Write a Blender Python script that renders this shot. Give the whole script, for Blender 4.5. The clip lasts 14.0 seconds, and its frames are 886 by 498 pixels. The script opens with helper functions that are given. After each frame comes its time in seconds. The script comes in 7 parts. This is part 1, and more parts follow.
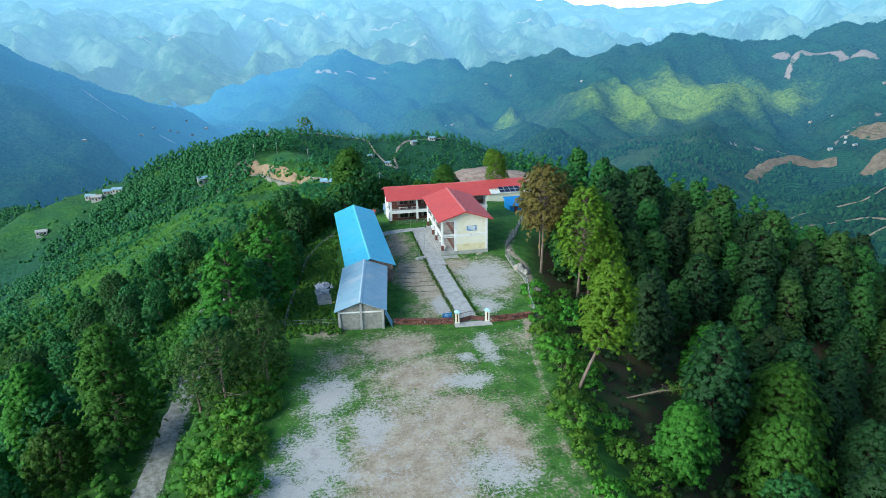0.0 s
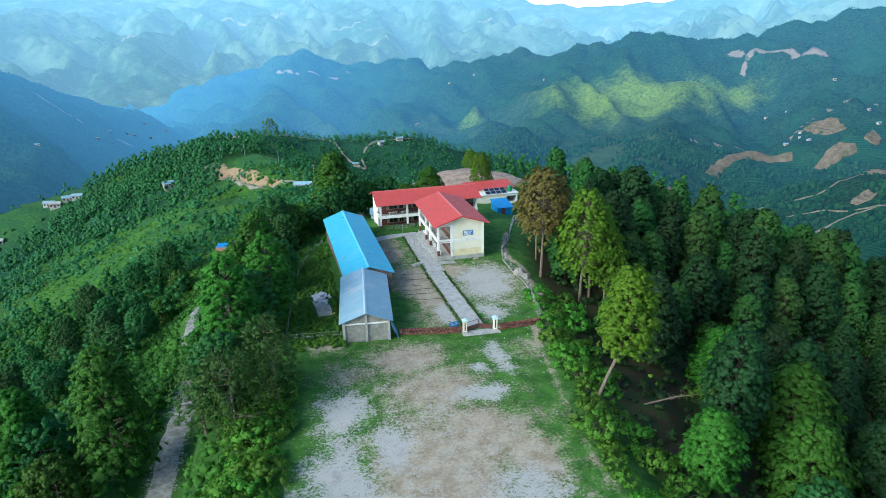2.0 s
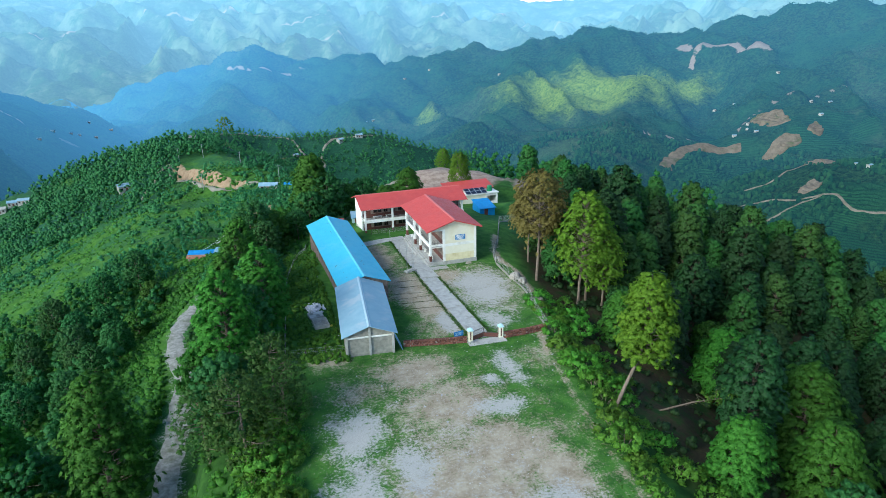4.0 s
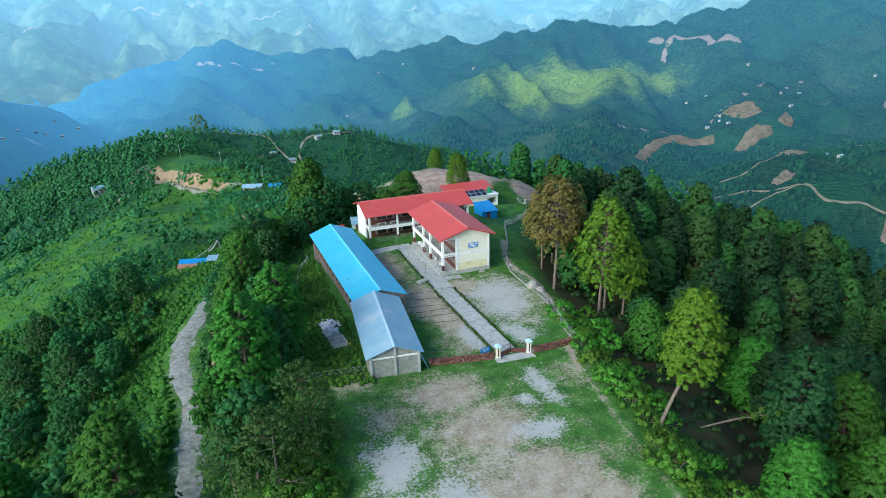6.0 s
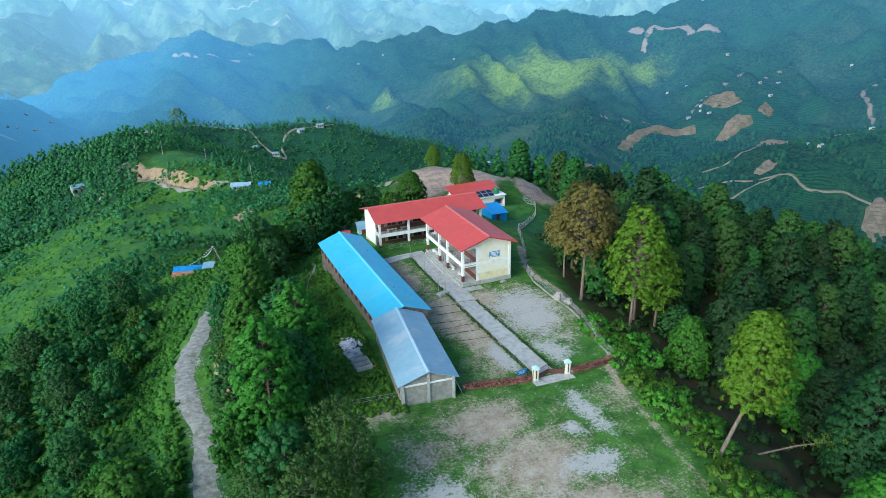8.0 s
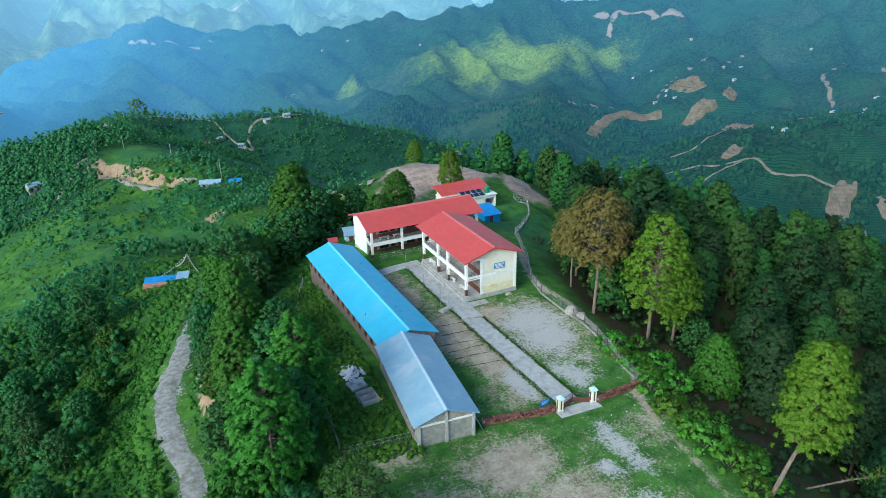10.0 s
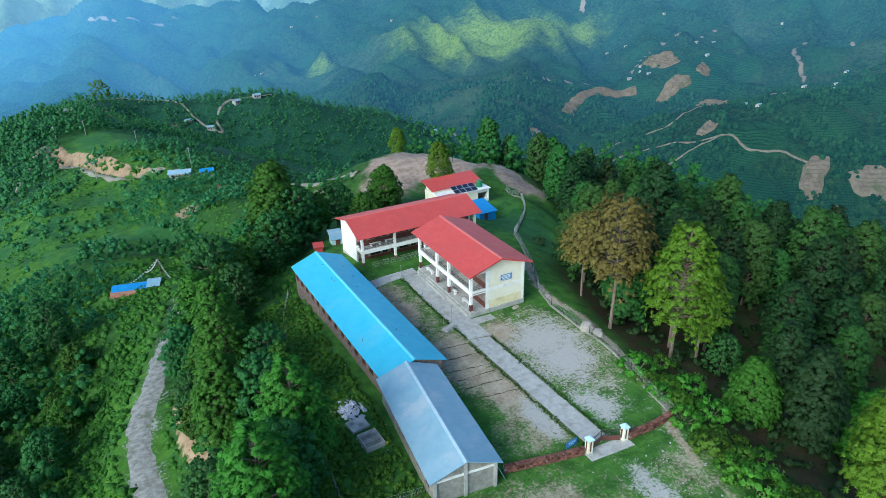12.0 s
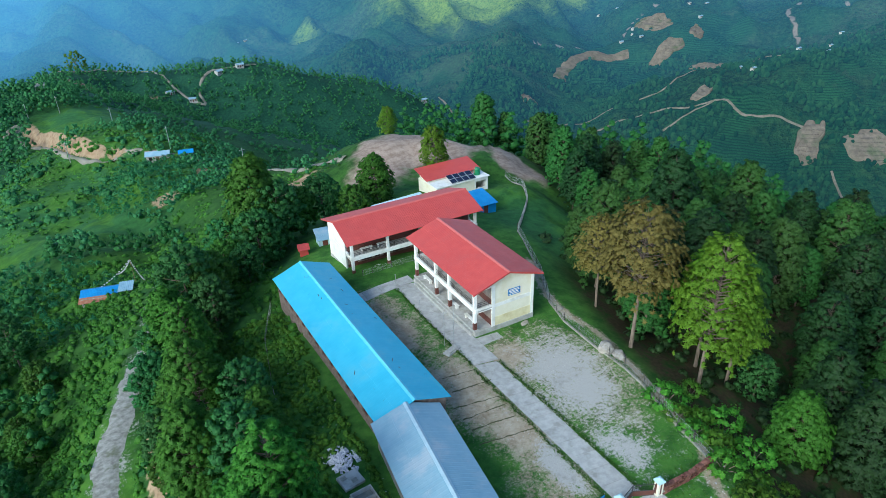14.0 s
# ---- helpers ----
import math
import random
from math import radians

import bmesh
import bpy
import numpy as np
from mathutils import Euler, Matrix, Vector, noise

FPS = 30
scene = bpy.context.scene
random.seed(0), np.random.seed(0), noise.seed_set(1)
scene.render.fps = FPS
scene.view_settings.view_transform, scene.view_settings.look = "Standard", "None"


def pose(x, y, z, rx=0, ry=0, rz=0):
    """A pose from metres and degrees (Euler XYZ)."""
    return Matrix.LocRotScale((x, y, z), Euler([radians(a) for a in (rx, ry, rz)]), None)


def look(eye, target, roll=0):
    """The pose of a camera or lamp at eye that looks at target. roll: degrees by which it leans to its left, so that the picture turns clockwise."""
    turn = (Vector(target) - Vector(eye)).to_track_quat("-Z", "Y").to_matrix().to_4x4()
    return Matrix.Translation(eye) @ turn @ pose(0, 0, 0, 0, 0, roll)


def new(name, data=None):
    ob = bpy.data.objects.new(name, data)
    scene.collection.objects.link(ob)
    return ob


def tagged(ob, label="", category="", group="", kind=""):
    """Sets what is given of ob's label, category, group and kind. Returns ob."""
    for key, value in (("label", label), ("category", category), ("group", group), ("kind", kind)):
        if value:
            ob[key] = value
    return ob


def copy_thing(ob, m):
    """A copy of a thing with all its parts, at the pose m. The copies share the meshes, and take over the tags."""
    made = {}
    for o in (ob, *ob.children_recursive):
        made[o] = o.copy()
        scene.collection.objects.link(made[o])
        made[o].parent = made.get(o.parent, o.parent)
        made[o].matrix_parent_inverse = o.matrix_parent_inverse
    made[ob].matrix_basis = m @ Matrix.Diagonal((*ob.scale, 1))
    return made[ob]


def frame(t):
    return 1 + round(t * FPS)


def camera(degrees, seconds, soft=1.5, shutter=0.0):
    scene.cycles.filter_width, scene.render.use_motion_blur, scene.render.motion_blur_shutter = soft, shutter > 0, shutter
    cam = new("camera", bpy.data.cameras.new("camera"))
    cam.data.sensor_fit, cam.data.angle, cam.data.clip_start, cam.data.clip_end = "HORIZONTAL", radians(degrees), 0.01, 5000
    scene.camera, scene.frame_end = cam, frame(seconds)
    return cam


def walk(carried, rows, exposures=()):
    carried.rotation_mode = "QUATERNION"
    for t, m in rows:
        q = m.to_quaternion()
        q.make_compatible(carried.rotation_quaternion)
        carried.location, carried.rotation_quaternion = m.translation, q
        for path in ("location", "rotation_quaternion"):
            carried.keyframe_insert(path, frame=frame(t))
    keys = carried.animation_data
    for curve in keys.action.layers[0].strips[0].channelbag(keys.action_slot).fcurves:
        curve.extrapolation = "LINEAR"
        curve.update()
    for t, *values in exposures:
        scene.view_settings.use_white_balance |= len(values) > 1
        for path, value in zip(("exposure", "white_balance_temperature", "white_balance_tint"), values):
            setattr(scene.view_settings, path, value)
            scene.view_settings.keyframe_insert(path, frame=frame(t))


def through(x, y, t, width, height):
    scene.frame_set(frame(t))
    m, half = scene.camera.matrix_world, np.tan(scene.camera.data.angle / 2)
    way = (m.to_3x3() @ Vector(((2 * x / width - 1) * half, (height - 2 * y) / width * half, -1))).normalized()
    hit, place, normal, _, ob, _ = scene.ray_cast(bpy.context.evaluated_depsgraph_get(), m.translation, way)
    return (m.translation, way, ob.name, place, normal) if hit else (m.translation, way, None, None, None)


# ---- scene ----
cam = camera(69.3, 14.0, soft=0.5)
PATH = [
    (0, (-1.607, -1.204, 37.084), (-1.262, 0.647, 36.409), -1.1),
    (0.5, (-2.719, -0.454, 37.091), (-2.347, 1.391, 36.415), -1.2),
    (1, (-3.868, 0.321, 37.157), (-3.471, 2.161, 36.481), -1.2),
    (1.5, (-4.993, 1.153, 37.327), (-4.569, 2.986, 36.65), -1.2),
    (2, (-6.136, 2.086, 37.45), (-5.685, 3.913, 36.771), -1.2),
    (2.5, (-7.302, 3.113, 37.562), (-6.824, 4.932, 36.881), -1.3),
    (3, (-8.462, 4.12, 37.707), (-7.943, 5.925, 37.021), -1.3),
    (5.5, (-13.959, 10.43, 39.089), (-13.328, 12.191, 38.38), -1.3),
    (6, (-14.956, 12.028, 39.312), (-14.309, 13.78, 38.598), -1.4),
    (6.5, (-15.99, 13.838, 39.55), (-15.344, 15.589, 38.831), -1.4),
    (7, (-16.872, 15.694, 39.772), (-16.219, 17.44, 39.047), -1.4),
    (7.5, (-17.569, 17.514, 40.001), (-16.895, 19.248, 39.268), -1.4),
    (8, (-18.199, 19.58, 40.185), (-17.5, 21.301, 39.443), -1.4),
    (10.5, (-19.425, 30.735, 41.258), (-18.626, 32.386, 40.462), -1.4),
    (11, (-19.231, 33.191, 41.418), (-18.416, 34.827, 40.607), -1.4),
    (11.5, (-18.896, 35.702, 41.639), (-18.067, 37.323, 40.81), -1.4),
    (12, (-18.354, 38.125, 41.865), (-17.515, 39.73, 41.016), -1.4),
    (12.5, (-17.737, 40.507, 42.099), (-16.891, 42.097, 41.229), -1.5),
    (13, (-16.742, 42.931, 42.324), (-15.894, 44.507, 41.431), -1.6),
    (13.5, (-15.651, 45.354, 42.477), (-14.804, 46.917, 41.561), -1.8),
    (14, (-14.247, 47.758, 42.564), (-13.408, 49.309, 41.622), -1.9),
]
walk(cam, [(t, look(eye, target, roll)) for t, eye, target, roll in PATH], [(0, 0.89, 5760, 0), (14, 0.82, 5640, 0)])

# ---- light ----
SUN_FROM = Vector((-0.81, -0.38, 0.49)).normalized()
world = bpy.data.worlds.new("sky")
scene.world = world
world.use_nodes = True
wn = world.node_tree.nodes
sky = wn.new("ShaderNodeTexSky")
sky.sky_type = "NISHITA"
sky.sun_disc = False
sky.sun_elevation = math.asin(SUN_FROM.z)
sky.sun_rotation = math.atan2(SUN_FROM.x, SUN_FROM.y)
sky.altitude = 1500
sky.dust_density = 1.5
wn["Background"].inputs["Strength"].default_value = 0.14
world.node_tree.links.new(sky.outputs[0], wn["Background"].inputs["Color"])
sun = new("sun", bpy.data.lights.new("sun", "SUN"))
sun.data.energy, sun.data.angle, sun.data.color = 2.5, radians(36), (1.0, 0.94, 0.82)
sun.matrix_world = look(SUN_FROM * 300, (0, 0, 0))


# ---- materials ----
def nodes_of(name):
    m = bpy.data.materials.new(name)
    m.use_nodes = True
    return m, m.node_tree.nodes, m.node_tree.links


def mixer(n, l, fac, a, b):
    """A colour mix; fac, a and b are sockets or values."""
    k = n.new("ShaderNodeMix")
    k.data_type = "RGBA"
    for s, v in ((0, fac), (6, a), (7, b)):
        if isinstance(v, bpy.types.NodeSocket):
            l.new(v, k.inputs[s])
        else:
            k.inputs[s].default_value = v if s == 0 else (*v, 1)
    return k.outputs[2]


def noise_of(n, l, scale, detail=4, rough=0.6, stretch=None):
    g = n.new("ShaderNodeNewGeometry")
    t = n.new("ShaderNodeTexNoise")
    t.inputs["Scale"].default_value = scale
    t.inputs["Detail"].default_value = detail
    t.inputs["Roughness"].default_value = rough
    if stretch:
        m = n.new("ShaderNodeMapping")
        m.inputs["Scale"].default_value = stretch
        l.new(g.outputs["Position"], m.inputs["Vector"])
        l.new(m.outputs[0], t.inputs["Vector"])
    else:
        l.new(g.outputs["Position"], t.inputs["Vector"])
    return t.outputs["Fac"]


def ramp(n, l, value, a, b):
    k = n.new("ShaderNodeMapRange")
    k.interpolation_type = "SMOOTHSTEP"
    k.inputs["From Min"].default_value, k.inputs["From Max"].default_value = a, b
    l.new(value, k.inputs["Value"])
    return k.outputs[0]


def times(n, l, a, b, op="MULTIPLY"):
    k = n.new("ShaderNodeMath")
    k.operation = op
    k.inputs[2].default_value = 1.0
    for s, v in enumerate((a, b)):
        if isinstance(v, bpy.types.NodeSocket):
            l.new(v, k.inputs[s])
        else:
            k.inputs[s].default_value = v
    return k.outputs[0]


def bumped(n, l, height, strength, distance):
    b = n.new("ShaderNodeBump")
    b.inputs["Strength"].default_value, b.inputs["Distance"].default_value = strength, distance
    l.new(height, b.inputs["Height"])
    l.new(b.outputs[0], n["Principled BSDF"].inputs["Normal"])


def surface(name, c1, c2, scale=3.0, rough=0.8, stain=None, stain_scale=0.5, bump=0.3, depth=0.01, metal=0.0, stretch=None, varied=0.0):
    """A weathered surface: grain between two colours, larger stains, fine relief."""
    m, n, l = nodes_of(name)
    p = n["Principled BSDF"]
    g = noise_of(n, l, scale, 5, 0.65, stretch)
    col = mixer(n, l, ramp(n, l, g, 0.3, 0.7), c1, c2)
    if stain:
        col = mixer(n, l, ramp(n, l, noise_of(n, l, stain_scale, 4), 0.5, 0.72), col, stain)
    if varied:
        o = n.new("ShaderNodeObjectInfo")
        h = n.new("ShaderNodeHueSaturation")
        k = n.new("ShaderNodeMapRange")
        k.inputs["To Min"].default_value, k.inputs["To Max"].default_value = 1 - varied, 1 + varied
        l.new(o.outputs["Random"], k.inputs["Value"])
        l.new(k.outputs[0], h.inputs["Value"])
        l.new(col, h.inputs["Color"])
        col = h.outputs[0]
    l.new(col, p.inputs["Base Color"])
    p.inputs["Roughness"].default_value, p.inputs["Metallic"].default_value = rough, metal
    if bump:
        bumped(n, l, g, bump, depth)
    return m


def leaf_material(name, dark, light, hue=0.03, through=0.42, grain=4.0):
    """Foliage: each clump its own tone, each tree its own hue, some light through the leaves."""
    m, n, l = nodes_of(name)
    p = n["Principled BSDF"]
    o = n.new("ShaderNodeObjectInfo")
    k = n.new("ShaderNodeAttribute")
    k.attribute_name = "tone"
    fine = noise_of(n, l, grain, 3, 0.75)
    # The grain's dark end paints the shade of gaps between leaves.
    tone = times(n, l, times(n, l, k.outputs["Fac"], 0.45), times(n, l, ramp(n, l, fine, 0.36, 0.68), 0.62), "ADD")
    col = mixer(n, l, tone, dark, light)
    h = n.new("ShaderNodeHueSaturation")
    for s, lo, hi in (("Hue", 0.5 - hue, 0.5 + 0.3 * hue), ("Value", 0.74, 1.16)):
        k = n.new("ShaderNodeMapRange")
        k.inputs["To Min"].default_value, k.inputs["To Max"].default_value = lo, hi
        l.new(o.outputs["Random"], k.inputs["Value"])
        l.new(k.outputs[0], h.inputs[s])
    l.new(col, h.inputs["Color"])
    p.inputs["Roughness"].default_value = 0.6
    p.inputs["Specular IOR Level"].default_value = 0.25
    l.new(h.outputs[0], p.inputs["Base Color"])
    bumped(n, l, fine, 0.5, 0.5 / grain)
    t = n.new("ShaderNodeBsdfTranslucent")
    l.new(h.outputs[0], t.inputs["Color"])
    k = n.new("ShaderNodeMixShader")
    k.inputs[0].default_value = through
    l.new(p.outputs[0], k.inputs[1])
    l.new(t.outputs[0], k.inputs[2])
    l.new(k.outputs[0], n["Material Output"].inputs["Surface"])
    return m


# One forest pine in two tones: shaded needles first, then sunlit ones.
M_PINE_SHADED = leaf_material("shaded_pine_needles", (0.0055, 0.027, 0.007), (0.023, 0.080, 0.016), 0.03, 0.18, 4.5)
M_PINE_LIT = leaf_material("lit_pine_needles", (0.014, 0.066, 0.013), (0.058, 0.195, 0.032), 0.03, 0.25, 4.5)
# Undergrowth leaves coloured dark in place of shade under the pines.
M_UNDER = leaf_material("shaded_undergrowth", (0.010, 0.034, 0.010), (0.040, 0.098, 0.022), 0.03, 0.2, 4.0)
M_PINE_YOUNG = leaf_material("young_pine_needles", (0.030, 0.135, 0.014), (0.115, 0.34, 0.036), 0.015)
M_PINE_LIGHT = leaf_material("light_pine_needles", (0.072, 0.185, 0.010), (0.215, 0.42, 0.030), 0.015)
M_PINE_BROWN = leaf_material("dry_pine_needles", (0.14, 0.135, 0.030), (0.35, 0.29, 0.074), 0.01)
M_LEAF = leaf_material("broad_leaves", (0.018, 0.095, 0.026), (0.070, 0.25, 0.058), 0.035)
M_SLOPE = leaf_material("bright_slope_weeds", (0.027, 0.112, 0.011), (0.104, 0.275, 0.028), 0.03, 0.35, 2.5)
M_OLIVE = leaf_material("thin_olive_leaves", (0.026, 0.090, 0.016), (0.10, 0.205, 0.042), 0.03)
# Leaf copy for distant trees, with haze mixed into its bluish colour.
M_LEAF_HAZED = leaf_material("haze_tinted_leaves", (0.032, 0.150, 0.062), (0.105, 0.345, 0.130), 0.03, 0.35, 1.3)
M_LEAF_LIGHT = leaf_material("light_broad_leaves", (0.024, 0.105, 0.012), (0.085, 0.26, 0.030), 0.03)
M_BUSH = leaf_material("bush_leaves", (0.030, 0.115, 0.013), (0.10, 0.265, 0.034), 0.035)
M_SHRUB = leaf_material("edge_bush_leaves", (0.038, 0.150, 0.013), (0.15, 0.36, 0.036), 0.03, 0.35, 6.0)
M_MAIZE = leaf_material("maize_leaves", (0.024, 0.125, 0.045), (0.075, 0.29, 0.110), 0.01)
M_BARK_DARK = surface("dark_bark", (0.04, 0.032, 0.024), (0.10, 0.08, 0.06), 6, 0.9, bump=0.6, depth=0.03)
M_BARK = surface("pine_bark", (0.10, 0.075, 0.055), (0.22, 0.17, 0.13), 6, 0.9, bump=0.6, depth=0.03, stretch=(1, 1, 0.25))
M_RED = surface("red_metal_sheet", (0.47, 0.058, 0.050), (0.53, 0.075, 0.062), 0.8, 0.55, (0.45, 0.068, 0.06), 0.25, bump=0.1, depth=0.004)
M_RED_CAP = surface("red_ridge_metal", (0.50, 0.11, 0.095), (0.57, 0.14, 0.12), 2, 0.55, bump=0.1, depth=0.004)
M_BLUE = surface("bright_blue_metal_sheet", (0.06, 0.40, 0.58), (0.08, 0.45, 0.63), 0.6, 0.5, (0.11, 0.43, 0.57), 0.3, bump=0.1, depth=0.004)
M_BLUE_DEEP = surface("deep_blue_metal_sheet", (0.02, 0.20, 0.50), (0.03, 0.26, 0.58), 0.9, 0.5, bump=0.1, depth=0.004)
M_GREYBLUE = surface("faded_blue_grey_metal_sheet", (0.215, 0.36, 0.455), (0.265, 0.41, 0.495), 0.6, 0.85, (0.36, 0.44, 0.50), 0.35, bump=0.1, depth=0.004)
M_WHITE = surface("white_paint", (0.74, 0.73, 0.68), (0.82, 0.81, 0.77), 2.5, 0.7, (0.62, 0.60, 0.53), 0.7, bump=0.15, depth=0.004)
M_CREAM = surface("cream_paint", (0.74, 0.70, 0.55), (0.80, 0.76, 0.62), 1.2, 0.75, (0.70, 0.64, 0.45), 0.4, bump=0.15, depth=0.004)
M_BROWN = surface("dark_red_brown_paint", (0.09, 0.03, 0.02), (0.15, 0.05, 0.035), 3, 0.6, bump=0.1, depth=0.004)
# Dull brown that puts the verandah's shade into the corridor walls.
M_CORRIDOR = surface("shaded_brown_wash", (0.22, 0.17, 0.14), (0.34, 0.28, 0.23), 1.4, 0.8, (0.17, 0.10, 0.08), 0.5, bump=0.15, depth=0.004)
M_CONCRETE = surface("worn_concrete", (0.34, 0.33, 0.30), (0.46, 0.45, 0.42), 2.0, 0.9, (0.27, 0.27, 0.23), 0.6, bump=0.4, depth=0.01)
M_STONE = surface("rough_stone", (0.14, 0.10, 0.08), (0.32, 0.24, 0.20), 3.0, 0.9, bump=0.6, depth=0.03, varied=0.3)
M_REDSTONE = surface("red_brown_stone", (0.10, 0.04, 0.03), (0.24, 0.10, 0.07), 4.0, 0.9, bump=0.6, depth=0.03, varied=0.35)
M_PEBBLE = surface("pale_pebbles", (0.34, 0.31, 0.27), (0.60, 0.57, 0.52), 0.9, 0.9, bump=0)
M_MUD = surface("weathered_block", (0.22, 0.21, 0.18), (0.36, 0.34, 0.29), 1.6, 0.9, (0.16, 0.16, 0.12), 0.5, bump=0.4, depth=0.01)
M_IRON = surface("dark_iron", (0.03, 0.028, 0.026), (0.07, 0.06, 0.055), 8, 0.55, bump=0.1, depth=0.002)
M_WOOD = surface("brown_wood", (0.12, 0.07, 0.04), (0.22, 0.13, 0.08), 5, 0.75, stretch=(1, 1, 0.2), bump=0.2)
M_GLASS_DARK = surface("dark_window", (0.012, 0.014, 0.016), (0.03, 0.03, 0.03), 2, 0.15, bump=0)


# ---- mesh helpers ----
def part(name, bm, material, parent=None, label=""):
    """Links a bmesh as one mesh object, under a thing or a part."""
    me = bpy.data.meshes.new(name)
    bm.to_mesh(me)
    bm.free()
    for one in (material if isinstance(material, (list, tuple)) else [material]):
        me.materials.append(one)
    ob = new(name, me)
    ob.parent = parent
    return tagged(ob, label)


def raw_part(name, verts, faces, material, parent=None, label=""):
    me = bpy.data.meshes.new(name)
    me.from_pydata(verts, [], faces)
    me.materials.append(material)
    ob = new(name, me)
    ob.parent = parent
    return tagged(ob, label)


def thing(name, m, label, category, group=""):
    ob = new(name)
    ob.empty_display_size = 0.3
    ob.matrix_basis = m
    return tagged(ob, label, category, group)


def box(bm, x0, x1, y0, y1, z0, z1, m=None):
    c = [(x, y, z) for z in (z0, z1) for y in (y0, y1) for x in (x0, x1)]
    v = [bm.verts.new(m @ Vector(p) if m else p) for p in c]
    for f in ((0, 2, 3, 1), (4, 5, 7, 6), (0, 1, 5, 4), (2, 6, 7, 3), (0, 4, 6, 2), (1, 3, 7, 5)):
        bm.faces.new([v[i] for i in f])
    return bm


def boxes(*dims):
    bm = bmesh.new()
    for d in dims:
        box(bm, *d)
    return bm


def soft_box(x0, x1, y0, y1, z0, z1, r=0.02):
    bm = boxes((x0, x1, y0, y1, z0, z1))
    bmesh.ops.bevel(bm, geom=bm.edges[:], offset=r, segments=1, affect="EDGES")
    return bm


def tube(bm, points, radii, sides=8, cap=True):
    rings = []
    pts = [Vector(p) for p in points]
    for i, p in enumerate(pts):
        d = (pts[min(i + 1, len(pts) - 1)] - pts[max(i - 1, 0)]).normalized()
        a = d.orthogonal().normalized() if abs(d.z) > 0.9 else d.cross(Vector((0, 0, 1))).normalized()
        b = d.cross(a)
        r = radii[i] if isinstance(radii, (list, tuple)) else radii
        rings.append([bm.verts.new(p + r * (math.cos(t) * a + math.sin(t) * b)) for t in (2 * math.pi * k / sides for k in range(sides))])
    for r0, r1 in zip(rings, rings[1:]):
        for k in range(sides):
            bm.faces.new((r0[k], r0[(k + 1) % sides], r1[(k + 1) % sides], r1[k]))
    if cap:
        bm.faces.new(rings[0][::-1])
        bm.faces.new(rings[-1])
    return bm


# ---- terrain ----
def ridge(points, x, y, slope, power=1.0):
    """Height under a crest line: points are x, y, crest height, half width of its flat top."""
    d2 = np.full(x.shape, 1e18)
    crest, wide = np.zeros_like(x), np.zeros_like(x)
    for (ax, ay, az, aw), (bx, by, bz, bw) in zip(points, points[1:]):
        ux, uy = bx - ax, by - ay
        s = np.clip(((x - ax) * ux + (y - ay) * uy) / (ux * ux + uy * uy), 0, 1)
        q = (x - ax - s * ux) ** 2 + (y - ay - s * uy) ** 2
        near = q < d2
        d2 = np.where(near, q, d2)
        crest = np.where(near, az + s * (bz - az), crest)
        wide = np.where(near, aw + s * (bw - aw), wide)
    out = np.maximum(np.sqrt(d2) - wide, 0)
    return crest - slope * out * out / (out + 4.0) if power == 1.0 else crest - slope * out ** power


def wave(x, y, size, seed=0.0):
    """Smooth irregular values from -1 to 1, from turned sine waves."""
    v = np.zeros_like(x)
    for k in range(6):
        a = seed * 1.7 + k * 2.4
        f = (1.0 + 0.37 * k) / size
        v += np.sin((x * math.cos(a) + y * math.sin(a)) * f * 6.283 + seed * 3.1 + k * 1.3 + 1.6 * np.sin((y * math.cos(a) - x * math.sin(a)) * f * 4.1 + k)) / (1 + 0.5 * k)
    return v / 2.6


MAIN = [(6, -260, 10, 20), (5, -60, 3, 14), (4, 20, 0.2, 13.5), (4.3, 48, 0, 14), (6.5, 62, 0, 14.5), (8, 76, 0, 16.0), (12.5, 95, 0, 15.5), (21, 118, -1.3, 14), (24, 140, -4.5, 12), (20, 175, -10, 9), (5, 215, -20, 7),
        (-2, 275, -29, 8), (-32, 365, -42, 14), (-45, 440, -38, 12), (-36, 540, -57, 8), (-42, 640, -72, 10), (-20, 700, -75, 14), (60, 685, -80, 14), (150, 660, -84, 10), (240, 640, -112, 8), (340, 620, -165, 5)]
KNOB = [(21, 118, -1.3, 10), (38, 135, -4.5, 8), (47, 150, -6.5, 8), (48, 172, -3.8, 11), (62, 187, -11, 8), (85, 200, -22, 8), (130, 230, -50, 6), (190, 280, -100, 5)]
SPUR_A = [(28, 98, -3, 2), (72, 100, -8, 5), (120, 105, -30, 5), (200, 110, -80, 5)]
SPUR_B = [(47, 140, -8, 5), (100, 155, -18, 6), (160, 170, -45, 5), (240, 190, -95, 5)]
SHOULDER = [(2, 126, -4, 4), (-12, 144, -11, 4), (-24, 162, -16.5, 8), (-30, 220, -27, 8), (-34, 300, -37, 8)]
LEFT = [(-45, 440, -38, 10), (-100, 470, -53, 7), (-150, 475, -72, 9), (-195, 475, -84, 8), (-290, 600, -120, 6), (-420, 680, -175, 6)]
FOOT_A = [(1300, 560, -60, 20), (1000, 500, -112, 20), (640, 580, -163, 20), (430, 640, -235, 10)]
FOOT_B = [(1400, 1150, -60, 20), (900, 893, -144, 25), (720, 915, -225, 10), (560, 880, -280, 5)]


def at_sight(azimuth, elevation, distance):
    """A crest point from its bearing and height angle as seen from the start of the flight."""
    a = radians(azimuth)
    return (-1.6 + distance * math.sin(a), -1.2 + distance * math.cos(a), 37 + distance * math.tan(radians(elevation)))


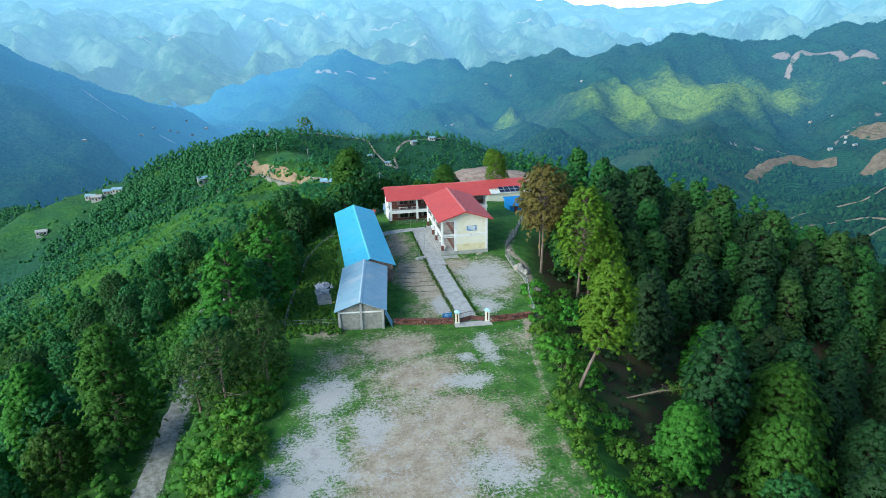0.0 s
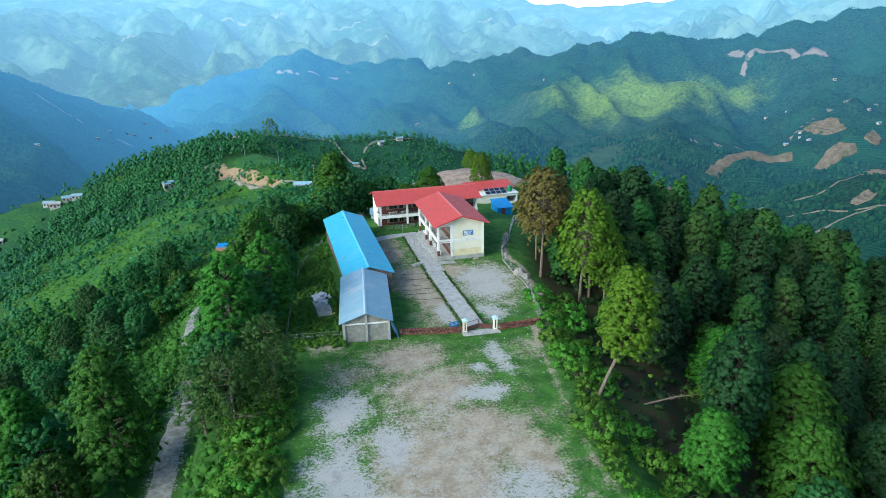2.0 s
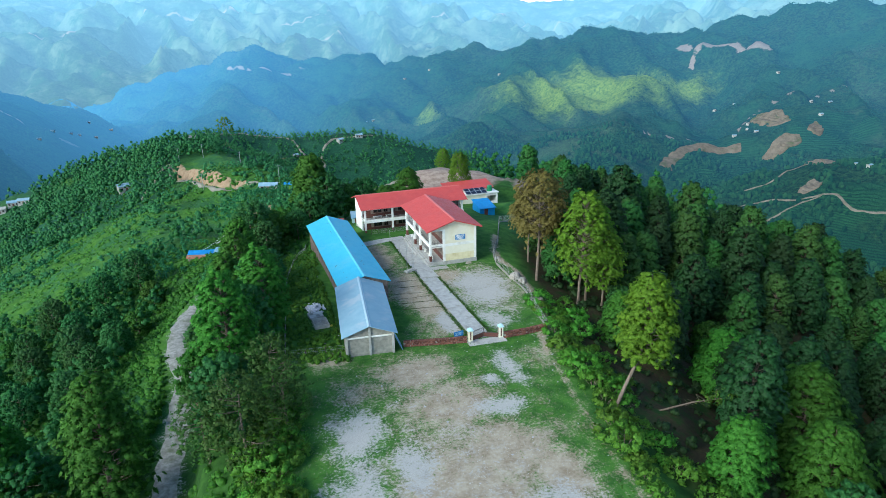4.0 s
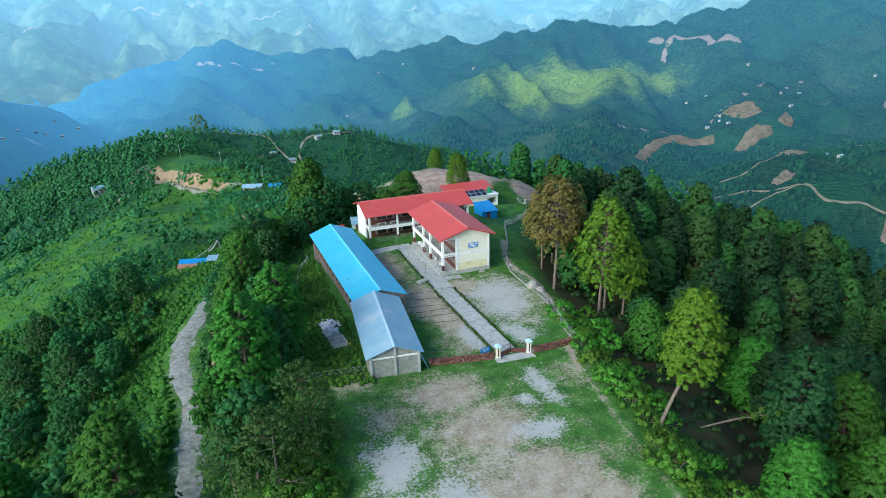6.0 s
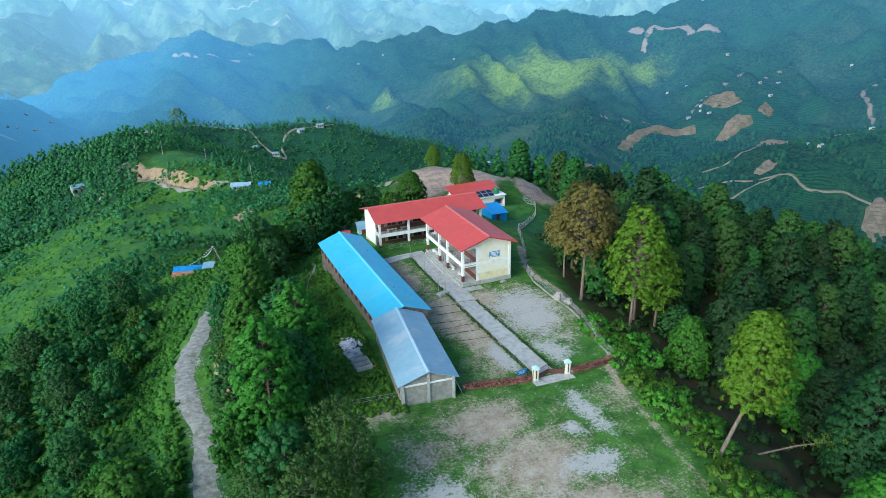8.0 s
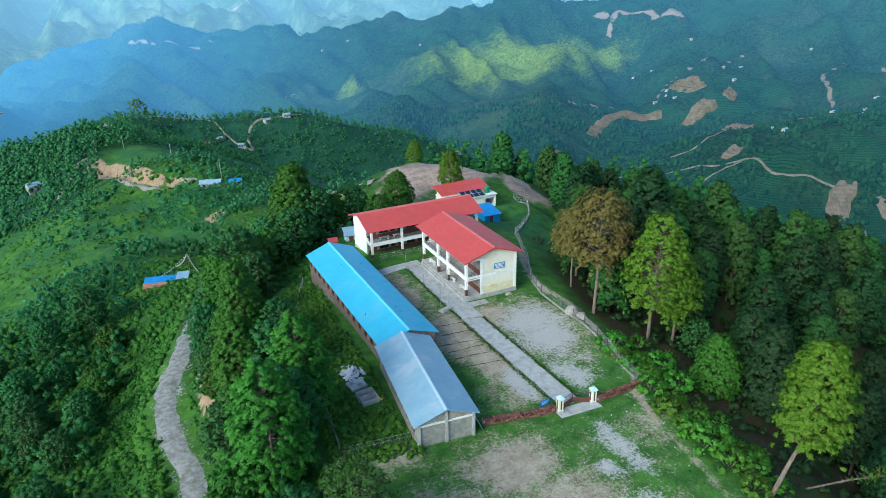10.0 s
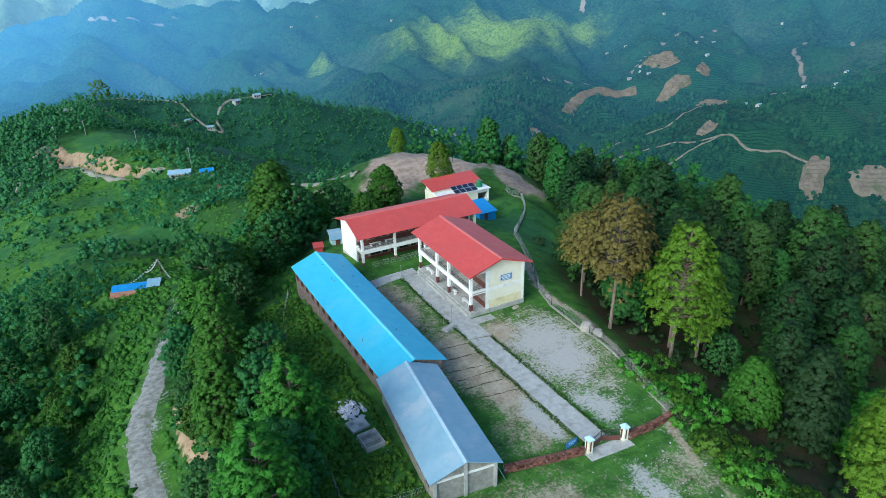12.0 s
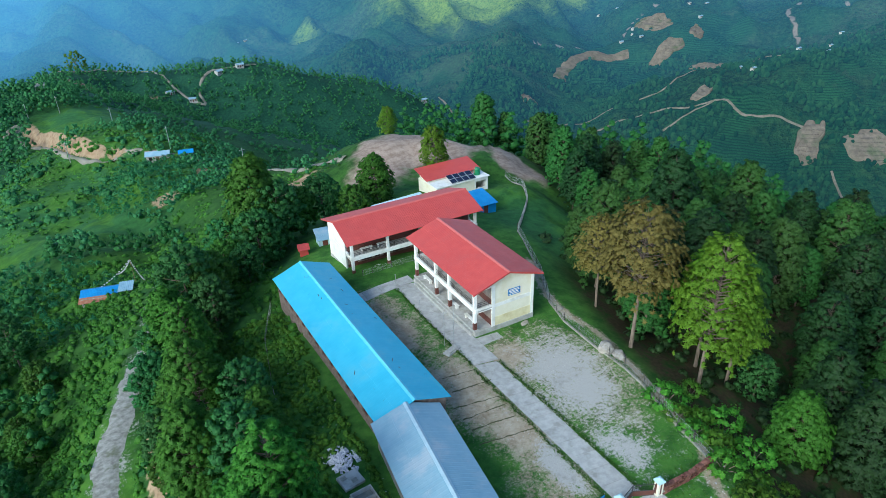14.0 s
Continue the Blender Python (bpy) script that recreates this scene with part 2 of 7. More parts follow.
HILLS = [(*at_sight(a, e, d), 18) for a, e, d in ((-10.5, -6.6, 2250), (-3.7, -4.1, 2200), (2, -2.9, 2150), (6.8, -3.7, 2100), (13, -4.1, 2050), (19.8, -2.9, 2000), (23, -3.0, 2000), (26.5, -2.4, 1950), (29.3, -1.8, 1900), (33, -2.0, 1950), (35.5, -2.3, 2000), (38.9, -1.5, 2000), (44, -0.7, 2000), (60, 0.8, 2000), (90, 2, 2000))]
HILL_SPURS = [[(*at_sight(26, -2.6, 1950), 10), (*at_sight(22, -8, 1350), 8), (*at_sight(19, -12, 1050), 5)], [(*at_sight(13, -4.2, 2050), 10), (*at_sight(9, -8.5, 1500), 8), (*at_sight(6, -11, 1150), 5)],
              [(*at_sight(36, -2.3, 2000), 10), (*at_sight(33, -8, 1300), 8), (*at_sight(30, -12.5, 950), 5)], [(*at_sight(2, -3, 2150), 10), (*at_sight(-1, -7, 1650), 8), (*at_sight(-4, -9.5, 1350), 5)]]
LEFT_HILLS = [(*at_sight(a, e, d), 10) for a, e, d in ((-70, 5, 1500), (-40, 2.5, 1500), (-28, 0.6, 1550), (-22.5, -1.4, 1600), (-19.3, -2.7, 1620), (-15.7, -4.4, 1650), (-12, -6.4, 1680), (-7.8, -8.5, 1720), (-4, -11, 1750))]
FAR = [(*at_sight(a, e, d), 40) for a, e, d in ((-60, 1.5, 3900), (-30, 1.0, 3900), (-22, 1.0, 3900), (-17, 0.5, 3800), (-12, -0.2, 3700), (-8.5, 0.1, 3800), (-3, -0.6, 3900), (0, 0.6, 4100), (5, 0.9, 4100), (9, 0.6, 4100), (14, 0.7, 4000), (18, 0.2, 3900), (22, -0.4, 3900), (26, -1.5, 4000), (30, -1.4, 4100), (34, -0.5, 4000), (38, 0.4, 3900), (45, 1.0, 3900), (70, 2.0, 3900))]
FAR_SPURS = [[(*at_sight(a, e, 3900), 10), (*at_sight(a + turn, e - 2.2, 3350), 10), (*at_sight(a + 1.7 * turn, e - 4.5, 2850), 8)] for a, e, turn in ((-22, 1.0, 2.0), (-17, 0.4, 2.4), (-8.5, 0.0, -2.0), (0, 0.4, 2.0), (9, 0.4, -2.6), (14, 0.5, 2.0), (38, 0.2, -3.0))]
BEYOND = [(*at_sight(a, e, 4600), 40) for a, e in ((-50, 3.0), (-26, 2.6), (-14, 2.0), (-6, 2.2), (3, 2.4), (8, 2.3), (14, 1.9), (20, 1.2), (26, 0.5), (32, 0.8), (38, 2.0), (50, 2.8), (80, 3.4))]
ROAD_LEFT = [(-23, 20, -8.5), (-22.5, 60, -8.8), (-22, 76, -8.8), (-21.5, 90, -9), (-23.3, 104, -9.2), (-20.5, 118, -9.6), (-15.5, 134, -10.5), (-12, 150, -12)]


LANE_Y, LANE_X = (284, 299, 336, 367, 395, 420), (-6, -23, -33, -44, -48, -50)


def along(points, x, y):
    """Distance to a line and the height of its nearest point."""
    d2, z = np.full(x.shape, 1e18), np.zeros_like(x)
    for (ax, ay, az), (bx, by, bz) in zip(points, points[1:]):
        ux, uy = bx - ax, by - ay
        s = np.clip(((x - ax) * ux + (y - ay) * uy) / (ux * ux + uy * uy), 0, 1)
        q = (x - ax - s * ux) ** 2 + (y - ay - s * uy) ** 2
        near = q < d2
        d2, z = np.where(near, q, d2), np.where(near, az + s * (bz - az), z)
    return np.sqrt(d2), z


def merged(layers, k):
    top = np.max(layers, axis=0)
    return top + k * np.log(sum(np.exp(np.clip((h - top) / k, -40, 0)) for h in layers))


def land(x, y):
    """Height of the ground."""
    x, y = np.asarray(x, float), np.asarray(y, float)
    near = [ridge(MAIN, x, y, 0.5), ridge(KNOB, x, y, 0.5), ridge(SPUR_A, x, y, 0.42), ridge(SPUR_B, x, y, 0.42), ridge(SHOULDER, x, y, 0.42), ridge(LEFT, x, y, 0.45)]
    far = [ridge(p, x, y, s) for p, s in ((FOOT_A, 0.3), (FOOT_B, 0.3), (HILLS, 0.3), (LEFT_HILLS, 0.42), (FAR, 0.24))]
    far += [ridge(p, x, y, 0.38) for p in HILL_SPURS + FAR_SPURS]
    far += [ridge(BEYOND, x, y, 0.3)]
    floor = -300 + 0 * x
    h = np.maximum(merged(near, 1.2), merged(far + [floor], 10))
    r = np.hypot(x, y - 20)
    flat = ridge([(a, b, 0, c) for a, b, _, c in MAIN[:9]], x, y, 1.0)
    rough = np.clip(-flat / 8, 0, 1)
    h = h + rough * (0.7 * wave(x, y, 17, 1) + 1.6 * wave(x, y, 55, 2) * np.clip(r / 120, 0, 1))
    side = np.arctan2(x, y - 20)
    h = h + np.clip((r - 250) / 600, 0, 1) * (7 * wave(x, y, 160, 3) + 16 * wave(x, y, 420, 4))
    h = h + np.clip((r - 900) / 900, 0, 1) * (26 * np.abs(wave(x, y, 260, 5)) + 14 * wave(x, y, 700, 6) - 8) * np.clip((5200 - r) / 3000, 0.25, 1)
    h = h + np.clip((r - 2650) / 400, 0, 1) * np.clip((4450 - r) / 500, 0, 1) * (150 * (0.32 - np.abs(wave(3300 * side + 0.25 * r, 0.45 * r, 620, 11))) + 46 * (0.32 - np.abs(wave(3300 * side - 0.2 * r, 0.6 * r, 190, 12))))
    down = -ridge([(a, b, 0, 0) for a, b, _, _ in HILLS], x, y, 1.0, 0.9999)
    h = h - np.clip((r - 1150) / 350, 0, 1) * np.clip((down - 40) / 350, 0, 1) * np.clip((2500 - r) / 300, 0, 1) * np.clip((x + 0.10 * y) / 150, 0, 1) * 60 * np.abs(wave(1700 * side + 0.3 * r, 0.4 * r, 420, 21))
    inside = x - np.interp(y, LANE_Y, LANE_X)
    h = h + 6.0 * np.clip((inside - 2.0) / 3.0, 0, 1) * np.clip(1.6 - np.sqrt(((x + 8) / 34) ** 2 + ((y - 345) / 62) ** 2), 0, 1) * np.clip((y - 285) / 12, 0, 1)
    d, z = along(ROAD_LEFT, x, y)
    k = np.clip((5.0 - d) / 3.0, 0, 1)
    k = k * k * (3 - 2 * k)
    return h * (1 - k) + z * k


def land_z(x, y):
    return float(land(np.array([x]), np.array([y]))[0])


def border(azimuth):
    """How far the near ground reaches in a direction; the hills beyond are a backdrop."""
    return 430 + 330 * np.clip((38 - np.abs(azimuth + 2)) / 14, 0, 1)


def polar_sheet(name, azimuths, near, far, rows, material, zones, close=False):
    """Ground between two ranges (numbers or functions of the direction), finer where it is near."""
    azimuths = np.asarray(azimuths, float)
    r0, r1 = (f(azimuths) if callable(f) else np.full(len(azimuths), float(f)) for f in (near, far))
    k = np.linspace(0, 1, rows)[:, None]
    r = r0[None] * (r1 / r0)[None] ** k
    a = np.radians(azimuths)[None] + 0 * r
    x, y = r * np.sin(a), 20 + r * np.cos(a)
    z = land(x, y)
    rows, cols = x.shape
    verts = np.stack([x, y, z], -1).reshape(-1, 3)
    i = np.arange(rows * cols).reshape(rows, cols)
    if close:
        i = np.concatenate([i, i[:, :1]], 1)
    quads = np.stack([i[:-1, :-1], i[1:, :-1], i[1:, 1:], i[:-1, 1:]], -1).reshape(-1, 4)
    me = bpy.data.meshes.new(name)
    middle = [i[0, :cols][::-1].tolist()] if r0.max() < 5 else []
    me.from_pydata(verts, [], quads[:, ::-1].tolist() + middle)
    for key, value in zones(x, y, z).items():
        at = me.attributes.new(key, "FLOAT", "POINT")
        at.data.foreach_set("value", np.clip(value, 0, 1).astype(np.float32).ravel())
    me.polygons.foreach_set("use_smooth", np.ones(len(me.polygons), bool))
    me.materials.append(material)
    return new(name, me)


def blob(x, y, cx, cy, rx, ry, turn=0.0):
    c, s = math.cos(radians(turn)), math.sin(radians(turn))
    u, v = (x - cx) * c + (y - cy) * s, (y - cy) * c - (x - cx) * s
    return np.clip(1.25 - np.sqrt((u / rx) ** 2 + (v / ry) ** 2), 0, 1)


def clearing(x, y):
    """Where the western slope carries grass and low weeds rather than trees."""
    d, _ = along(ROAD_LEFT, x, y)
    bank = np.clip((11 - d) / 4, 0, 1) * np.clip((-19 - x) / 2, 0, 1) * np.clip((y - 72) / 8, 0, 1)
    open_slope = np.maximum.reduce([blob(x, y, -60, 262, 48, 75), blob(x, y, -22, 250, 30, 62), blob(x, y, -90, 320, 30, 40), blob(x, y, -20, 168, 12, 16), blob(x, y, -62, 190, 30, 26)])
    return np.clip(np.maximum(bank, 1.5 * open_slope) + 0.35 * wave(x, y, 34, 8) * (open_slope > 0.05), 0, 1)


def near_zones(x, y, z):
    top = ridge([(a, b, 0, c) for a, b, _, c in MAIN[:9]], x, y, 1.0)
    yard = np.clip(1 + top / 2.2, 0, 1)
    court = np.clip(np.minimum(4.4 - np.abs(x - 3.9), 9.0 - np.abs(y - 42)) * 1.2, 0, 1)
    tan = np.maximum.reduce([0.95 * court, blob(x, y, 4.2, 46, 9, 13), blob(x, y, 5.4, 67.5, 5.5, 4.5), blob(x, y, 7, 60, 7, 6) * 0.9, blob(x, y, 9.5, 51.5, 6, 6), blob(x, y, 13.0, 47, 3.4, 6), blob(x, y, 11, 90, 3.8, 9), blob(x, y, 12, 83, 3, 5), blob(x, y, 18, 93, 3.4, 3.5), blob(x, y, 10, 105, 3.8, 9) * 0.75, blob(x, y, 21.3, 87, 6.8, 10) * 0.85, blob(x, y, 12, 77, 5, 4) * 0.6, blob(x, y, 20, 66, 4, 4) * 0.45, blob(x, y, -3.5, 73, 3.5, 2) * 0.8, blob(x, y, -1.5, 66, 5, 4) * 0.55, 0.4 * blob(x, y, 6, 50, 15, 24)])
    chalk = np.maximum.reduce([blob(x, y, 15.8, 65, 1.7, 5.0), blob(x, y, 11.9, 58.2, 3.6, 2.2), blob(x, y, 13.0, 63, 1.4, 1.6) * 0.9, blob(x, y, -3.0, 58, 3.6, 5.5), blob(x, y, -4.2, 48, 4.2, 7.5), blob(x, y, -7, 43, 3.5, 6), blob(x, y, 1, 52, 3, 5) * 0.9, blob(x, y, 10.8, 43.0, 4.5, 4) * 0.9, blob(x, y, 21.2, 87, 5.2, 8.6, -10) * 1.1, blob(x, y, 19, 77, 2.6, 3.5) * 0.9, blob(x, y, 12.8, 78, 1.6, 4), 0.3 * blob(x, y, 3, 48, 13, 20), 0.25 * blob(x, y, 20, 82, 10, 20)])
    d, _ = along(ROAD_LEFT, x, y)
    foot = [(18.4, 34, 0), (18.0, 45, 0), (19.0, 52, 0), (20.4, 60, 0), (21.6, 67, 0), (22.6, 70.4, 0), (25.2, 74, 0), (26.7, 79, 0), (27.8, 85, 0), (28.8, 91, 0), (28.2, 96, 0), (29, 101, 0), (33, 110, -1)]
    e, _ = along(foot, x, y)
    bald = np.maximum.reduce([blob(x, y, 48, 172, 20, 17), blob(x, y, 35, 163, 9, 11) * 0.8, blob(x, y, 62, 154, 6, 12)])
    inside = x - np.interp(y, LANE_Y, LANE_X)
    # The last blob paints a sunlit strip along the next ridge as soil.
    cut = np.maximum.reduce([np.clip(1.4 - np.abs(inside - 4.0) / 3.0, 0, 1) * np.clip((y - 286) / 6, 0, 1) * np.clip((392 - y) / 14, 0, 1), blob(x, y, -4.2, 214, 5, 4), blob(x, y, 10, 235, 5, 5), blob(x, y, -17.0, 104, 2.6, 14), blob(x, y, 15, 178, 14, 5), blob(x, y, -10, 640, 60, 10)])
    # Blobs beyond x = -100 also colour the far-left crest as sunlit.
    field = np.maximum.reduce([clearing(x, y), np.clip(blob(x, y, -10, 370, 34, 60) * 2, 0, 1), 0.7 * np.clip(1.6 * blob(x, y, -205, 470, 70, 42), 0, 1), blob(x, y, -118, 462, 30, 14), blob(x, y, 44, 134, 20, 30), blob(x, y, 5, 128, 9, 9), blob(x, y, -5, 96, 4.5, 26), blob(x, y, 33, 116, 8, 12)])
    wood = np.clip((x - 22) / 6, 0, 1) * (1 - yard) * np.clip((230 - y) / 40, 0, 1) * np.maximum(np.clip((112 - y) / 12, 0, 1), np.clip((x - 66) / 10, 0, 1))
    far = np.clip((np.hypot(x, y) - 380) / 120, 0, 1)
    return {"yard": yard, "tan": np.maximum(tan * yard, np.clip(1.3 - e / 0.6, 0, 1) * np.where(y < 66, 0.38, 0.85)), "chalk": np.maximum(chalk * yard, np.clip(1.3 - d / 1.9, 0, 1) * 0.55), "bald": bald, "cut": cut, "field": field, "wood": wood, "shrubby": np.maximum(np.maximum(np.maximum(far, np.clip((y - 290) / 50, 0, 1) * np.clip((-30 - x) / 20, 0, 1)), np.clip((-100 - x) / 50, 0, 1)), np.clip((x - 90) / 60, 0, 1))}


def ground_material():
    m, n, l = nodes_of("ridge_ground")
    p = n["Principled BSDF"]

    def zone(key):
        a = n.new("ShaderNodeAttribute")
        a.attribute_name = key
        return a.outputs["Fac"]

    big, mid, fine = noise_of(n, l, 0.12, 5), noise_of(n, l, 0.55, 6, 0.7), noise_of(n, l, 3.0, 6, 0.7)
    worn = times(n, l, times(n, l, noise_of(n, l, 0.35, 9, 0.8), 0.5), times(n, l, noise_of(n, l, 3.2, 6, 0.8), 0.5), "ADD")

    def edged(key, grain, amount=0.55, lo=0.35, hi=0.6):
        """A zone whose edge is frayed by a grain."""
        v = times(n, l, zone(key), times(n, l, times(n, l, grain, -0.5, "ADD"), amount * 2), "ADD")
        return times(n, l, ramp(n, l, v, lo, hi), ramp(n, l, zone(key), 0.02, 0.15))
    grass = mixer(n, l, ramp(n, l, mid, 0.35, 0.65), (0.036, 0.110, 0.018), (0.080, 0.195, 0.030))
    grass = mixer(n, l, times(n, l, ramp(n, l, fine, 0.5, 0.8), 0.6), grass, (0.115, 0.15, 0.05))
    wild = mixer(n, l, ramp(n, l, mid, 0.3, 0.7), (0.016, 0.052, 0.010), (0.050, 0.125, 0.020))
    plots = mixer(n, l, ramp(n, l, noise_of(n, l, 0.06, 4, 0.6, (1, 1, 4)), 0.42, 0.58), mixer(n, l, ramp(n, l, mid, 0.3, 0.7), (0.024, 0.085, 0.024), (0.050, 0.150, 0.040)), mixer(n, l, ramp(n, l, mid, 0.3, 0.7), (0.034, 0.105, 0.012), (0.088, 0.20, 0.024)))
    wild = mixer(n, l, zone("field"), wild, plots)
    # Bluish shrub ground also puts distance haze into the colour.
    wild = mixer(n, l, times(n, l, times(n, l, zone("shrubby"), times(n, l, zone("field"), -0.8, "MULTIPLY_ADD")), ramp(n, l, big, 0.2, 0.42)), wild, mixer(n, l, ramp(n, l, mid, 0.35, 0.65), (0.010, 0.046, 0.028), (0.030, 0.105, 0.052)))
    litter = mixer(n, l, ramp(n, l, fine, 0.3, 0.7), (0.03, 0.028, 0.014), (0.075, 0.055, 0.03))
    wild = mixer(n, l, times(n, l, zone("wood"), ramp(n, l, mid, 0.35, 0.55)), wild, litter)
    col = mixer(n, l, zone("yard"), wild, grass)
    dirt = mixer(n, l, ramp(n, l, times(n, l, times(n, l, fine, 0.4), times(n, l, mid, 0.6), "ADD"), 0.36, 0.64), (0.27, 0.21, 0.14), (0.46, 0.39, 0.29))
    col = mixer(n, l, edged("tan", worn, 2.2, 0.15, 0.75), col, dirt)
    gravel = noise_of(n, l, 9.0, 5, 0.8)
    pale = mixer(n, l, ramp(n, l, gravel, 0.3, 0.7), (0.37, 0.35, 0.32), (0.50, 0.48, 0.44))
    pale = mixer(n, l, times(n, l, ramp(n, l, noise_of(n, l, 0.5, 7, 0.75), 0.52, 0.68), 0.6), pale, (0.25, 0.24, 0.215))
    col = mixer(n, l, edged("chalk", worn, 2.8, 0.3, 0.85), col, pale)
    rock = mixer(n, l, ramp(n, l, mid, 0.3, 0.7), (0.22, 0.155, 0.115), (0.40, 0.31, 0.25))
    col = mixer(n, l, edged("bald", big, 0.5), col, rock)
    soil = mixer(n, l, ramp(n, l, mid, 0.3, 0.7), (0.24, 0.155, 0.09), (0.40, 0.29, 0.18))
    col = mixer(n, l, edged("cut", mid, 0.6), col, soil)
    l.new(col, p.inputs["Base Color"])
    p.inputs["Roughness"].default_value = 0.95
    p.inputs["Specular IOR Level"].default_value = 0.15
    bumped(n, l, times(n, l, fine, times(n, l, mid, 1.5), "ADD"), 0.3, 0.05)
    return m


def far_material(name, glow, strength, soft, leafy=False):
    """Wooded hills with terraces, tracks and bare scars; an added glow on this distant backdrop stands in for haze."""
    m, n, l = nodes_of(name)
    p = n["Principled BSDF"]
    big, mid, fine = noise_of(n, l, 0.0022, 5), noise_of(n, l, 0.011, 7, 0.7), noise_of(n, l, 0.14, 4, 0.8)
    patch = noise_of(n, l, 0.03, 5, 0.7)

    def zone(key):
        k = n.new("ShaderNodeAttribute")
        k.attribute_name = key
        return k.outputs["Fac"]

    def frayed(key, amount):
        v = times(n, l, zone(key), times(n, l, times(n, l, patch, -0.5, "ADD"), amount * 1.8), "ADD")
        return times(n, l, ramp(n, l, v, 0.4, 0.62), ramp(n, l, zone(key), 0.02, 0.15))
    if leafy:
        g = n.new("ShaderNodeNewGeometry")
        col = mixer(n, l, g.outputs["Random Per Island"], (0.008, 0.036, 0.014), (0.024, 0.070, 0.022))
    else:
        wood = mixer(n, l, ramp(n, l, fine, 0.35, 0.65), (0.007, 0.025, 0.010), (0.034, 0.075, 0.022))
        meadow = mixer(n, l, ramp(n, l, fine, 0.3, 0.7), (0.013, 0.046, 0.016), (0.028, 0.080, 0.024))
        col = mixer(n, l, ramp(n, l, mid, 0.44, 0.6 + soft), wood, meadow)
        # Pale patches put sunlit slopes into the colour, strongest on the far range.
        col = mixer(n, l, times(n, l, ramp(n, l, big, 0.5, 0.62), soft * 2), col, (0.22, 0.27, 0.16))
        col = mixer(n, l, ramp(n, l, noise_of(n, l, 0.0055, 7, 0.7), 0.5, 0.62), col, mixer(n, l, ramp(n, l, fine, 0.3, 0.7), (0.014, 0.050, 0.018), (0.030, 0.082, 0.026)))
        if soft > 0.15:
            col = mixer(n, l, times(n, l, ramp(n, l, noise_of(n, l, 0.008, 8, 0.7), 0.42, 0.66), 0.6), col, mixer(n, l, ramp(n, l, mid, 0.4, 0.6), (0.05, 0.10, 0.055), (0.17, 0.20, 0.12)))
        z = n.new("ShaderNodeSeparateXYZ")
        g = n.new("ShaderNodeNewGeometry")
        l.new(g.outputs["Position"], z.inputs[0])
        step = times(n, l, times(n, l, times(n, l, z.outputs["Z"], 3.0), times(n, l, mid, 16.0), "ADD"), 0.0, "SINE")
        terrace = mixer(n, l, ramp(n, l, step, -1.0, 0.3), mixer(n, l, ramp(n, l, mid, 0.4, 0.6), (0.008, 0.032, 0.013), (0.012, 0.048, 0.015)), mixer(n, l, ramp(n, l, mid, 0.4, 0.6), (0.014, 0.052, 0.019), (0.027, 0.086, 0.026)))
        col = mixer(n, l, times(n, l, frayed("terrace", 0.9), ramp(n, l, noise_of(n, l, 0.009, 4), 0.4, 0.55)), col, terrace)
        tilled = mixer(n, l, ramp(n, l, step, -0.9, 0.2), (0.22, 0.17, 0.12), (0.32, 0.245, 0.18))
        # Brighter yellow-green paints sunlight onto a patch of the far hill.
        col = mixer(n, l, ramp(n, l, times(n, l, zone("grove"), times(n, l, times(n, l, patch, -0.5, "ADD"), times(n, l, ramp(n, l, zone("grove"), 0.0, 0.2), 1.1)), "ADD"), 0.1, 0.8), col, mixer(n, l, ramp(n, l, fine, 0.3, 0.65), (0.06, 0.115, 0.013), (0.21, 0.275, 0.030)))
        col = mixer(n, l, frayed("bare", 1.0), col, tilled)
        col = mixer(n, l, ramp(n, l, zone("track"), 0.35, 0.7), col, (0.24, 0.185, 0.13))
    l.new(col, p.inputs["Base Color"])
    p.inputs["Roughness"].default_value = 1.0
    p.inputs["Specular IOR Level"].default_value = 0.0
    # Bluish emission imitates haze; the slopes themselves give no light.
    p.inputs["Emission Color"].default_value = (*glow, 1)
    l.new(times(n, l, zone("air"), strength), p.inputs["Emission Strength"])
    if not leafy:
        bumped(n, l, fine, 0.8, 7.0)
    return m


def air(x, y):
    """Strength of the glow that stands in for haze before a distant slope."""
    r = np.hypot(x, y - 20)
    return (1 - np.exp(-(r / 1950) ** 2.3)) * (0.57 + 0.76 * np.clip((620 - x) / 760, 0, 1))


def track(points, x, y, wide):
    d, _ = along([(a, b, 0) for a, b in points], x, y)
    return np.clip(1.3 - d / wide, 0, 1)


